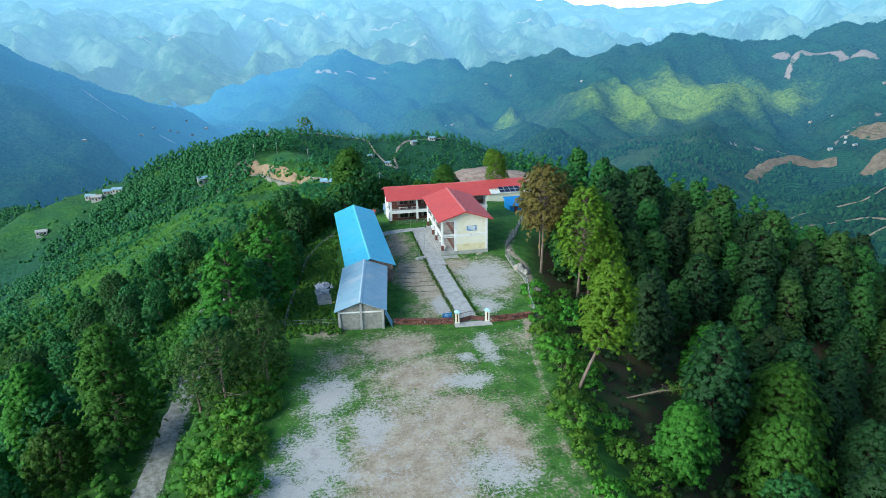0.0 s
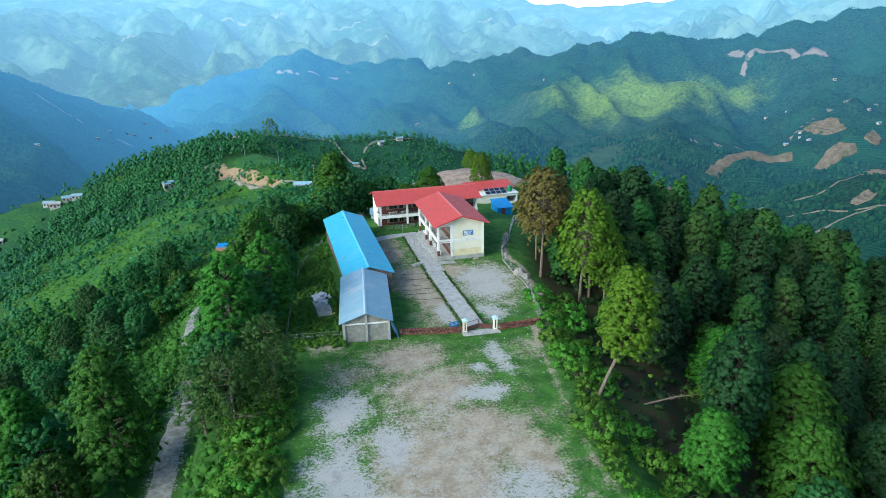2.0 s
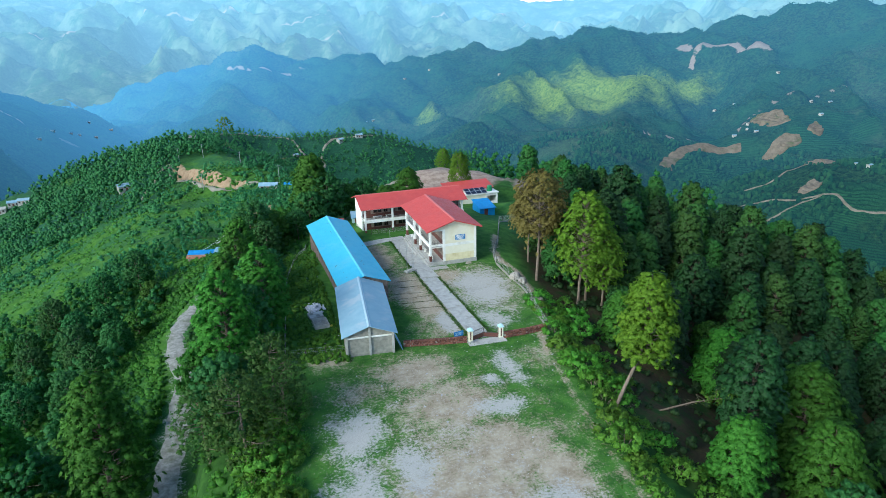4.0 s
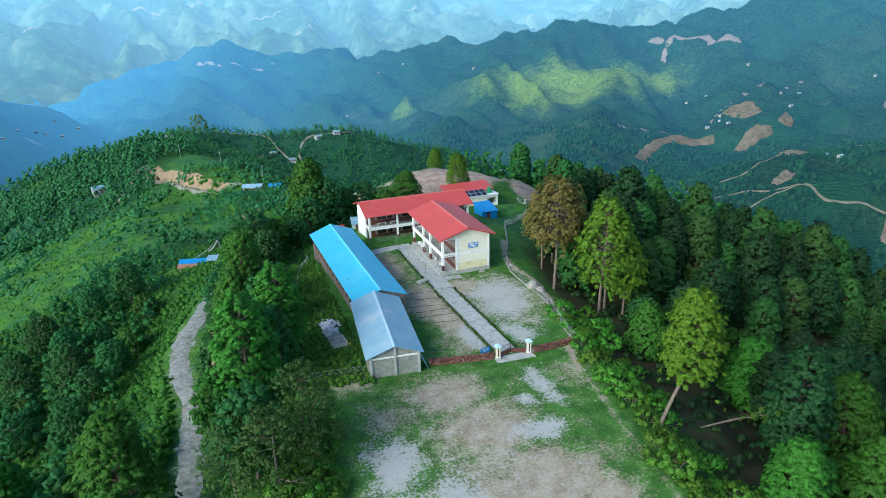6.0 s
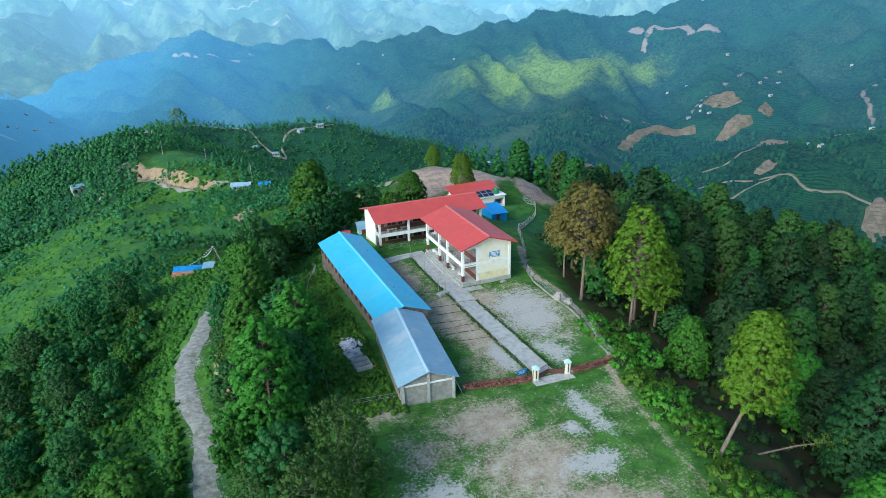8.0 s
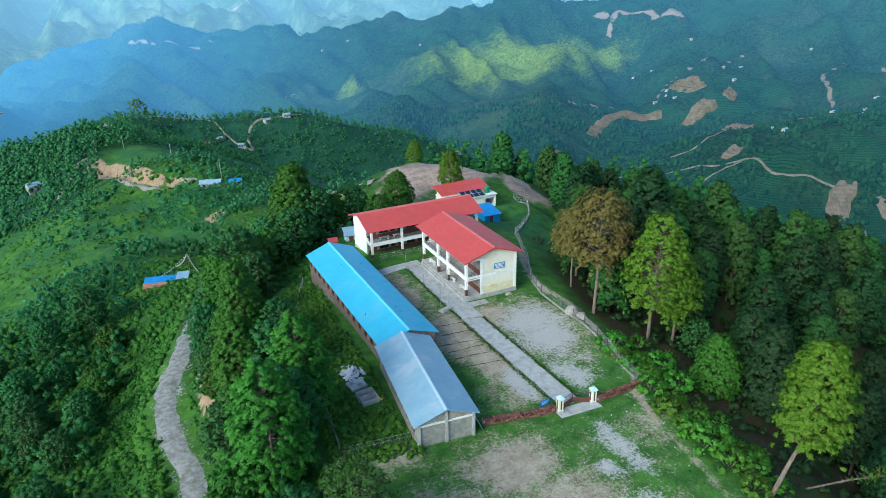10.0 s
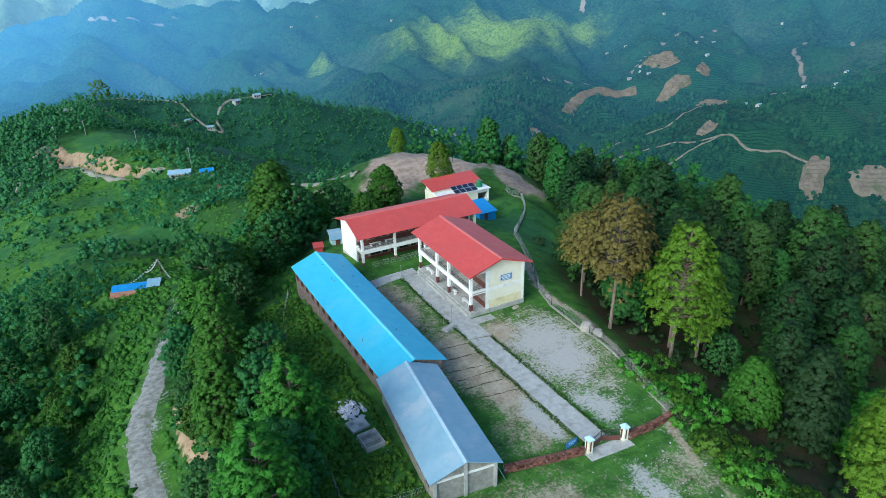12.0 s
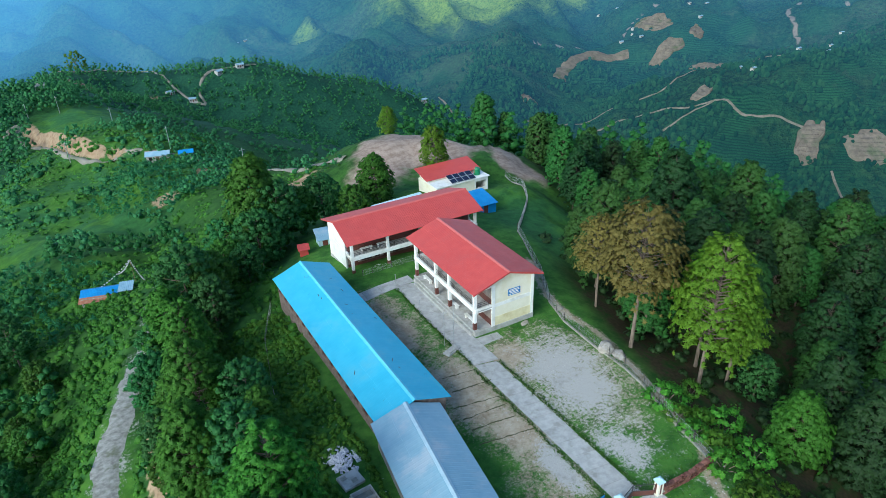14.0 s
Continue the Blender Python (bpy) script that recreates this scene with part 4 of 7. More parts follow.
for k, (a, b, c, d) in enumerate(((4.25, 5.6, 4.5, 4.6), (4.2, 5.65, 4.32, 4.42), (4.35, 5.5, 4.14, 4.24), (4.2, 4.5, 3.93, 4.05), (4.6, 5.6, 3.95, 4.04))):
    part("lettering", boxes((14.88, 14.886, a, b, c, d)), M_WHITE, sign, "pale lettering bar")


def shed(m, length, half, eave, top, roof_mat, cap_mat, wall_mat, label, roof_label, windows):
    """A long low shed; local y runs along the ridge, walls stand inside the eaves."""
    th = thing("shed", m @ pose(0, 0, 0, 0, 0, 90), label, "shed", "sheds")
    x0, x1 = -length / 2, length / 2
    w, e = half - 0.4, eave - 0.08
    k = (top - eave) / half
    wall_top = eave + k * 0.4 - 0.06
    for side in (-1, 1):
        holes = []
        if windows:
            x = x0 + 1.2
            while x + 1.2 < x1 - 0.5:
                holes.append((x, x + 1.1, 0.95, 2.05))
                x += 2.1
        y0, y1 = sorted((side * w, side * (w - 0.25)))
        wall = pierced_wall("side_wall", x0 + 0.4, x1 - 0.4, y0, y1, -1.6, wall_top, holes, wall_mat, th)
        for a, b, c, d in holes:
            shutter_window(a, b, side * (w - 0.12), c, d, th)
    for a, b in ((x0 + 0.4, x0 + 0.65), (x1 - 0.65, x1 - 0.4)):
        part("end_wall", boxes((a, b, -w + 0.25, w - 0.25, -1.2, wall_top)), wall_mat, th)
        gable("gable_board", a + 0.05, b - 0.05, -w, w, wall_top + 0.002, wall_top + k * w - 0.01, wall_mat, th)
    roof_panel("roof_slope", x0, x1, (-half, eave), (0, top), roof_mat, th, roof_label, 0.42, 0.008)
    roof_panel("roof_slope", x0, x1, (half, eave), (0, top), roof_mat, th, roof_label, 0.42, 0.008)
    ridge_cap(x0 - 0.02, x1 + 0.02, 0, top, k, cap_mat, th)
    return th


M_BLUE_CAP = surface("pale_blue_ridge_metal", (0.13, 0.52, 0.66), (0.17, 0.57, 0.70), 1.5, 0.5, bump=0)
M_GREY_CAP = surface("pale_grey_ridge_metal", (0.34, 0.47, 0.55), (0.40, 0.53, 0.60), 1.5, 0.5, bump=0)
BLUE = shed(pose(3.72, 102.85, 0, 0, 0, 1.3), 30.2, 3.75, 2.68, 4.05, M_BLUE, M_BLUE_CAP, M_STONE, "long stone shed with bright blue metal roof", "bright blue metal roof slope", True)
GREY = shed(pose(2.35, 80.4, 0, 0, 0, -6.5), 15.4, 3.32, 2.68, 3.93, M_GREYBLUE, M_GREY_CAP, M_MUD, "grey block shed with faded blue-grey metal roof", "faded blue-grey metal roof slope", True)


# posts and tie beams on the end of the grey shed, and a sheet leaning beside it
FRONT = pose(2.35, 80.4, 0, 0, 0, -6.5) @ pose(0, 0, 0, 0, 0, 90)
for y in (-2.75, 0.0, 2.75):
    part("end_post", boxes((-7.48, -7.302, y - 0.14, y + 0.14, -0.6, 2.75 + 0.33 * (3 - abs(y)) * 0.9)), M_CONCRETE, GREY)
part("tie_beam", boxes((-7.44, -7.302, -2.6, -0.15, 2.35, 2.5)), M_WHITE, GREY, "pale tie beam")
part("tie_beam", boxes((-7.44, -7.302, 0.15, 2.6, 2.35, 2.5)), M_WHITE, GREY, "pale tie beam")
th = thing("tin_sheet", FRONT @ pose(-6.2, -3.9, -0.05, -24, 0, 0), "grey tin sheet leaning against the shed corner", "metal sheet")
bm = bmesh.new()
for i in range(14):
    box(bm, -1.0 + 0.13 * i, -1.0 + 0.13 * i + 0.125, -0.01 - 0.012 * (i % 2), 0.012, 0, 2.1)
part("sheet", bm, M_GREYBLUE, th)


# ---- trees ----
def ico():
    """A twenty-sided lump's corners and faces."""
    bm = bmesh.new()
    bmesh.ops.create_icosphere(bm, subdivisions=1, radius=1.0)
    bm.verts.ensure_lookup_table()
    v, f = np.array([p.co[:] for p in bm.verts]), np.array([[p.index for p in q.verts] for q in bm.faces])
    bm.free()
    return v, f


LUMP_V, LUMP_F = ico()


def lumps(clumps, seed, share=0.66):
    """Uneven inner masses of a crown, which close it against the light."""
    rng = np.random.default_rng(seed)
    c = np.asarray(clumps, float)
    v = LUMP_V[None] * (c[:, 3, None] * share * rng.uniform(0.6, 1.25, (len(c), len(LUMP_V))))[..., None] * np.array([1, 1, 0.85])
    f = LUMP_F[None] + (np.arange(len(c)) * len(LUMP_V))[:, None, None]
    return (v + c[:, None, :3]).reshape(-1, 3), f.reshape(-1, 3), np.tile(LUMP_V, (len(c), 1))


def unit(v):
    return v / (np.linalg.norm(v, axis=-1, keepdims=True) + 1e-9)


def blades(clumps, per, size, width, seed, droop, up, quad):
    """Leaves laid round each clump like loose shingles (quad), or narrow blades that stand out of it."""
    rng = np.random.default_rng(seed)
    k = np.asarray(clumps, float)
    c, r = np.repeat(k[:, :3], per, axis=0), np.repeat(k[:, 3], per)
    tone = np.repeat(0.35 * rng.uniform(0, 1, len(k)), per) + rng.uniform(0, 0.65, len(c))
    d = rng.normal(size=(len(c), 3))
    d[:, 2] += up
    d = unit(d)
    base = c + d * (r * rng.uniform(0.6, 1.05, len(c)))[:, None] * np.array([1, 1, 0.85])
    scale = np.sqrt(r / max(0.01, float(np.mean(k[:, 3]))))
    ln, w = (size * scale * rng.uniform(0.7, 1.3, len(c)))[:, None], (width * scale * rng.uniform(0.7, 1.3, len(c)))[:, None]
    if quad:
        face = unit(d + rng.normal(size=d.shape) * 0.55)
        out = np.cross(face, rng.normal(size=d.shape))
        out[:, 2] -= droop
        out = unit(out)
        side = unit(np.cross(face, out))
        v = np.stack([base - out * ln * 0.5, base - side * w, base + out * ln * 0.5, base + side * w], 1)
        shade = unit(0.55 * d + 0.45 * face)
    else:
        out = d + rng.normal(size=d.shape) * 0.5
        out[:, 2] -= droop
        out = unit(out)
        side = unit(np.cross(out, rng.normal(size=d.shape)))
        side *= np.sign((np.cross(out, side) * d).sum(1))[:, None]
        v = np.stack([base + side * w - out * ln * 0.3, base - side * w - out * ln * 0.3, base + out * ln], 1)
        shade = unit(0.75 * d + 0.25 * np.cross(out, side))
    n = 4 if quad else 3
    return v.reshape(-1, 3), np.arange(len(c) * n).reshape(-1, n), np.repeat(shade, n, axis=0), np.repeat(tone, n)


def foliage(name, clumps, per, size, width, seed, material, parent=None, droop=0.15, quad=False, up=0.35, label="", full=0.0, hubs=None):
    """A crown of small leaves gathered in clumps (x, y, z, radius); full: how far a leafy mass fills each clump; hubs: the crown's middle for each clump."""
    verts, f1, normals, tone = blades(clumps, per, size, width, seed + 1, droop, up, quad)
    faces = f1.tolist()
    each = len(verts) // len(clumps)
    owner = np.repeat(np.arange(len(clumps)), each)
    if full:
        v0, f0, n0 = lumps(clumps, seed, full)
        faces += (f0 + len(verts)).tolist()
        owner = np.concatenate([owner, np.repeat(np.arange(len(clumps)), len(LUMP_V))])
        # Inner masses get darker tones, as if shaded by the leaves outside.
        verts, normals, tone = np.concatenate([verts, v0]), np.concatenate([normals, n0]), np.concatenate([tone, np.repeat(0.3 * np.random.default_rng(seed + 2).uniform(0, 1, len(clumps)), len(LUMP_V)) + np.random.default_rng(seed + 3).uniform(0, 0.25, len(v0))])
    if hubs is not None:
        out = verts - np.broadcast_to(np.asarray(hubs, float), (len(clumps), 3))[owner]
        normals = unit(0.6 * normals + 0.4 * unit(out * np.array([1, 1, 0.6])))
    ob = raw_part(name, verts, faces, material, parent, label)
    ob.data.attributes.new("tone", "FLOAT", "POINT").data.foreach_set("value", np.clip(tone, 0, 1).astype(np.float32))
    ob.data.normals_split_custom_set_from_vertices(normals.tolist())
    return ob


def brushes(name, tufts, hubs, per, width, seed, material, parent=None, core=0.62, every=2, points=8):
    """A pine crown: tufts (x, y, z, needle length) like open brushes that turn outwards and up, round a ragged inner mass."""
    rng = np.random.default_rng(seed)
    k = np.asarray(tufts, float)
    hub = np.broadcast_to(np.asarray(hubs, float), (len(k), 3))
    away = unit((k[:, :3] - hub) * np.array([1, 1, 0.7]))
    axis = unit(0.85 * away + np.array([0, 0, 0.5]) + 0.25 * rng.normal(size=away.shape))
    own = 0.35 * rng.uniform(0, 1, len(k))
    # the open brush: a star of needle bundles
    across = unit(np.cross(axis, rng.normal(size=axis.shape)))
    over = np.cross(axis, across)
    m = 2 * points
    turn = (np.arange(m) * 2 * math.pi / m)[None, :, None] + rng.normal(0, 0.12, (len(k), m, 1))
    ring = np.cos(turn) * across[:, None] + np.sin(turn) * over[:, None]
    reach = np.where(np.arange(m) % 2 == 0, 1.0, 0.4)[None, :, None] * rng.uniform(0.7, 1.2, (len(k), m, 1)) * k[:, 3][:, None, None]
    lift = np.where(np.arange(m) % 2 == 0, 0.05, -0.12)[None, :, None] * k[:, 3][:, None, None] + rng.normal(0, 0.05, (len(k), m, 1))
    star = np.concatenate([(k[:, :3] + axis * 0.35 * k[:, 3:])[:, None], k[:, None, :3] + ring * reach + axis[:, None] * lift], 1)
    star_n = np.concatenate([axis[:, None], unit(0.45 * ring + 0.55 * axis[:, None] + 0.4 * away[:, None])], 1)
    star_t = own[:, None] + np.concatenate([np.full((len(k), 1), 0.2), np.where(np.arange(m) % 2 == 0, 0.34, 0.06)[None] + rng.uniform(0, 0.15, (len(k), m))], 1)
    i = np.arange(m)
    fan = np.stack([0 * i, 1 + i, 1 + (i + 1) % m], -1)[None] + (np.arange(len(k)) * (m + 1))[:, None, None]
    verts, normals, tone, faces = star.reshape(-1, 3), star_n.reshape(-1, 3), star_t.reshape(-1), fan.reshape(-1, 3).tolist()
    # single bundles that stand up out of it
    ax, aw, r = np.repeat(axis, per, axis=0), np.repeat(away, per, axis=0), np.repeat(k[:, 3], per)
    rim = rng.normal(size=ax.shape)
    rim = unit(rim - (rim * ax).sum(1, keepdims=True) * ax)
    tilt = rng.uniform(0.1, 1.1, len(ax))[:, None]
    way = ax * np.cos(tilt) + rim * np.sin(tilt)
    side = unit(np.cross(way, ax + 0.4 * rng.normal(size=ax.shape)))
    ln, w = (r * rng.uniform(0.7, 1.1, len(ax)))[:, None], (width * rng.uniform(0.7, 1.3, len(ax)))[:, None]
    base = np.repeat(k[:, :3], per, axis=0)
    v1 = np.stack([base + side * w, base - side * w, base + way * ln], 1).reshape(-1, 3)
    faces += (np.arange(len(v1)).reshape(-1, 3) + len(verts)).tolist()
    verts, normals = np.concatenate([verts, v1]), np.concatenate([normals, np.repeat(unit(0.5 * way + 0.4 * ax + 0.3 * aw), 3, axis=0)])
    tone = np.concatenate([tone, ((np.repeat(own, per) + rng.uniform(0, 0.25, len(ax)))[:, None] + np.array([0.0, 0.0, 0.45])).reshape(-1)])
    inner = np.concatenate([(hub + 0.8 * (k[:, :3] - hub))[::every], (k[::every, 3:] * 1.5)], 1)
    v0, f0, n0 = lumps(inner, seed, core)
    faces += (f0 + len(verts)).tolist()
    # Low tones here paint shade into the heart of the crown.
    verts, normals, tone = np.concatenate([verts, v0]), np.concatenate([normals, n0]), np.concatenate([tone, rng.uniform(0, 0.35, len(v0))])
    ob = raw_part(name, verts, faces, material, parent)
    ob.data.attributes.new("tone", "FLOAT", "POINT").data.foreach_set("value", np.clip(tone, 0, 1).astype(np.float32))
    ob.data.normals_split_custom_set_from_vertices(normals.tolist())
    return ob


def trunk_mesh(height, radius, lean, limbs, seed, parent, first=0.45, bark=None, bend=1.0):
    rng = random.Random(seed)
    bm = bmesh.new()
    pts = [(lean[0] * min(1.0, k / bend) + 0.12 * math.sin(5 * k + seed), lean[1] * min(1.0, k / bend) + 0.12 * math.cos(4 * k + seed), height * k - (0.8 if k == 0 else 0)) for k in (0, 0.2, 0.4, 0.6, 0.8, 0.97)]
    tube(bm, pts, [radius * (1.25 - 1.1 * k) for k in (0, 0.2, 0.4, 0.6, 0.8, 0.97)], 8)
    for (x, y, z) in limbs:
        k = min(0.95, max(first, z / height - 0.1))
        s = Vector((lean[0] * min(1.0, k / bend), lean[1] * min(1.0, k / bend), height * k))
        tube(bm, [s, s.lerp(Vector((x, y, z)), 0.55) + Vector((0, 0, -0.1)), (x, y, z)], [radius * 0.32, radius * 0.2, radius * 0.08], 5, False)
    return part("trunk", bm, bark or M_BARK, parent, "bare brown trunk with limbs")


def pine(seed, height, bare, spread, material, label, n=100, per=14, lean=(0.4, 0.2), tuft=0.5, width=0.05, point=0.5, gaps=0.0, bend=1.0, core=0.6, points=8, name="pine_tree"):
    """A long-needled pine: trunk, limbs, and boughs that end in brush-like tufts. point: 0 round to 1 conical; gaps: share of boughs left bare."""
    rng = random.Random(seed)
    th = thing(name, pose(0, 0, -1000), label, "tree", "pines")
    tufts, hubs, limbs = [], [], []
    boughs = max(20, n // 11)
    for b in range(boughs):
        k = min(0.99, (b + rng.random()) / boughs)
        z = height * (bare + (1 - bare) * k)
        dome = math.sqrt(max(0.0, 1 - ((k - 0.3) / 0.72) ** 2)) if k > 0.3 else 0.55 + 0.45 * k / 0.3
        cone = 1.06 * (1 - k) ** 0.75 if k > 0.12 else 0.8
        reach = spread * ((1 - point) * dome + point * cone) * rng.uniform(0.72, 1.1) + 0.25
        a = b * 2.4 + rng.uniform(-0.5, 0.5)
        q = min(1.0, z / height / bend)
        if rng.random() < gaps:
            limbs.append((lean[0] * q + reach * 0.8 * math.cos(a), lean[1] * q + reach * 0.8 * math.sin(a), z + 0.1 * reach))
            continue
        each = max(4, round(n / boughs * (0.45 + 0.75 * reach / spread)))
        wide = 0.22 * reach + 0.15
        for i in range(each):
            s = reach * (0.38 + 0.62 * math.sqrt((i + rng.random()) / each))
            t = rng.gauss(0, wide)
            x = lean[0] * q + s * math.cos(a) - t * math.sin(a)
            y = lean[1] * q + s * math.sin(a) + t * math.cos(a)
            tufts.append((x, y, z + 0.14 * s + 0.55 * wide * (1 - (t / wide) ** 2) * (s / reach) - 0.3 * wide + rng.gauss(0, 0.2), tuft * rng.uniform(0.75, 1.25)))
            hubs.append((lean[0] * q, lean[1] * q, z - 0.35 * spread))
        limbs.append((lean[0] * q + reach * 0.8 * math.cos(a), lean[1] * q + reach * 0.8 * math.sin(a), z + 0.05 * reach))
    trunk_mesh(height, 0.009 * height + 0.04, lean, limbs, seed, th, bare * 0.9, M_BARK_DARK if material == M_PINE_SHADED else M_BARK, bend)
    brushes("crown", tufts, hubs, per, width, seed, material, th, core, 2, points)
    return th


def broadleaf(seed, height, spread, material, label, n=70, per=20, size=0.40, width=0.14, full=0.7):
    rng = random.Random(seed)
    th = thing("broadleaf_tree", pose(0, 0, -1000), label, "tree", "broadleaf trees")
    clumps, limbs = [], []
    for i in range(n):
        k = (i + 0.5) / n
        z = height * (0.22 + 0.76 * k)
        reach = spread * math.sqrt(max(0.02, 1 - ((k - 0.35) / 0.7) ** 2)) * (rng.uniform(0.7, 1.08) if rng.random() < 0.8 else rng.uniform(0.2, 0.7))
        a = i * 2.4 + rng.uniform(-0.6, 0.6)
        clumps.append((reach * math.cos(a), reach * math.sin(a), z, spread * rng.uniform(0.10, 0.19)))
        if i % max(6, n // 16) == 0:
            limbs.append(clumps[-1][:3])
    trunk_mesh(height * 0.85, 0.012 * height + 0.05, (0.3, -0.2), limbs, seed, th, 0.25)
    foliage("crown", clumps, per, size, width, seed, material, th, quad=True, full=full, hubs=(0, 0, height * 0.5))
    return th


def shrub(seed, height, spread, material, label, n=22, per=26):
    rng = random.Random(seed)
    th = thing("bush", pose(0, 0, -1000), label, "bush", "bushes")
    clumps = []
    for i in range(n):
        a, q = i * 2.4, math.sqrt(rng.random())
        clumps.append((spread * q * math.cos(a), spread * q * math.sin(a), height * (0.25 + 0.6 * (1 - q * q) * rng.uniform(0.5, 1.1)), spread * rng.uniform(0.2, 0.36)))
    bm = bmesh.new()
    for c in clumps[::3]:
        tube(bm, [(0, 0, -0.3), (c[0] * 0.5, c[1] * 0.5, c[2] * 0.5), c[:3]], [0.05, 0.035, 0.012], 4, False)
    part("stems", bm, M_BARK, th)
    foliage("leaves", clumps, per, 0.26, 0.085, seed, material, th, quad=True, full=0.62, hubs=(0, 0, 0.3 * height))
    return th


PINE_TALL = [pine(s, h, b, w, M_PINE_LIGHT, "tall yellow-green pine with a bare trunk", 1300, 4, lean=ln, tuft=0.38, width=0.025, point=0.25, gaps=0.22, core=0.36) for s, h, b, w, ln in ((11, 17.0, 0.32, 4.2, (0.6, 0.3)), (12, 15.0, 0.36, 3.7, (-0.5, 0.4)))]
PINE_LEAN = pine(14, 14.4, 0.40, 2.8, M_PINE_LIGHT, "leaning yellow-green pine with a bare trunk", 1050, 5, lean=(3.1, -0.3), tuft=0.34, width=0.03, point=0.3, bend=0.5)
PINE_BROWN = pine(13, 17.0, 0.46, 4.4, M_PINE_BROWN, "tall pine with brown dying needles", 1250, 4, tuft=0.35, width=0.025, point=0.1, gaps=0.15, core=0.36)
PINE_YOUNG = [pine(s, h, 0.08, w, M_PINE_YOUNG, "young bright green pine on the slope", 1150, 5, tuft=0.38, width=0.03, point=0.45) for s, h, w in ((21, 10.0, 4.1), (22, 9.0, 3.4))]
PINES = [pine(s, h, b, w, M_PINE_SHADED, "dark green pine toned as shaded in the hillside forest", 900, 1, tuft=0.44, width=0.04, point=p, points=6) for s, h, b, w, p in ((31, 15, 0.20, 3.4, 0.3), (32, 13.5, 0.14, 3.2, 0.55), (33, 16, 0.24, 3.6, 0.2), (34, 12, 0.10, 3.1, 0.4))]
PINES_LIT = [pine(s, h, b, w, M_PINE_LIT, "green pine toned as sunlit at the forest edge", 900, 1, tuft=0.44, width=0.04, point=p, points=6) for s, h, b, w, p in ((61, 14, 0.18, 3.3, 0.4), (62, 12.5, 0.14, 3.1, 0.25))]
PINE_LEFT = [pine(s, h, 0.15, w, M_PINE_YOUNG, "large green pine beside the dirt road", 1000, 5, tuft=0.37, width=0.03, point=0.5, gaps=0.1) for s, h, w in ((36, 13.5, 3.9), (37, 11.5, 3.5))]
BROAD = [broadleaf(s, h, w, m, "dense green broadleaf tree on the slope", 230, 16, 0.36, 0.12) for s, h, w, m in ((41, 9, 3.3, M_LEAF), (42, 11.5, 3.8, M_LEAF), (43, 7.5, 3.0, M_LEAF_LIGHT))]
THIN = broadleaf(45, 11, 3.6, M_OLIVE, "thin olive tree with bare limbs showing", 210, 12, 0.3, 0.09, 0.45)
SHRUBS = [shrub(s, h, w, M_SHRUB, "bright green leafy bush at the edge of the field") for s, h, w in ((51, 1.8, 1.6), (52, 2.6, 2.0), (53, 1.3, 1.3))]


def plant(model, x, y, turn=0.0, size=1.0, sink=0.15):
    return copy_thing(model, pose(x, y, land_z(x, y) - sink, 0, 0, turn) @ Matrix.Scale(size, 4))


# single trees that stand out
plant(PINE_BROWN, 30.6, 88.0, 20, 1.0)
plant(PINE_BROWN, 33.6, 97.0, 120, 0.72)
plant(PINE_TALL[0], 34.2, 81.4, 0, 1.0)
plant(PINE_TALL[1], 37.2, 84.5, 130, 1.05)
plant(PINE_TALL[1], 37.6, 80.6, 300, 0.85)
plant(PINE_LEAN, 22.8, 54.6, 0, 1.02)
plant(PINE_YOUNG[0], 46.2, 51.6, 40, 1.25)
plant(PINE_YOUNG[0], 40.2, 43.1, 160, 1.1)
plant(PINE_YOUNG[1], 45.0, 63.4, 10, 1.15)
plant(PINE_YOUNG[1], 29.0, 43.5, 220, 0.9)
plant(PINE_YOUNG[1], 34.3, 70.3, 120, 0.85)
plant(PINE_LEFT[0], -26.8, 66.0, 20, 1.12)
plant(PINE_LEFT[1], -37.5, 72.5, 140, 1.15)
plant(PINE_LEFT[1], -41.0, 64.0, 250, 1.1)
plant(BROAD[2], -31.5, 61.5, 70, 1.0)
plant(BROAD[1], -14.8, 64.6, 40, 0.86)
for x, y, k, turn in ((-13.4, 58.4, 0.9, 0), (-10.2, 64.6, 0.85, 120), (-9.2, 61.6, 0.7, 200), (-17.0, 63.0, 0.8, 300)):
    plant(THIN, x, y, turn, k)
plant(PINE_LEFT[1], 3.4, 143.0, 10, 1.6)
plant(PINE_YOUNG[0], 27.3, 149.6, 70, 0.95)
plant(PINE_TALL[1], 41.8, 153.4, 70, 0.82)
plant(PINE_TALL[1], 51.9, 199, 160, 0.72)
plant(PINES_LIT[1], 82.4, 199.6, 10, 1.36)
plant(PINES_LIT[0], 89.5, 198.5, 60, 0.95)
plant(PINES_LIT[0], 96.9, 187.3, 200, 1.26)
plant(PINES_LIT[1], 104, 186, 200, 1.0)
for x, y, s, k in ((-10.0, 82.8, 0.95, 0), (-14.4, 93.4, 1.0, 1), (-12.5, 101.3, 0.9, 0), (-13.2, 121.2, 1.0, 1), (-14.5, 75.5, 1.05, 0), (-11.5, 110, 0.9, 0), (-8.5, 92, 0.75, 1)):
    plant(PINE_LEFT[k], x, y, 80 * x, s)
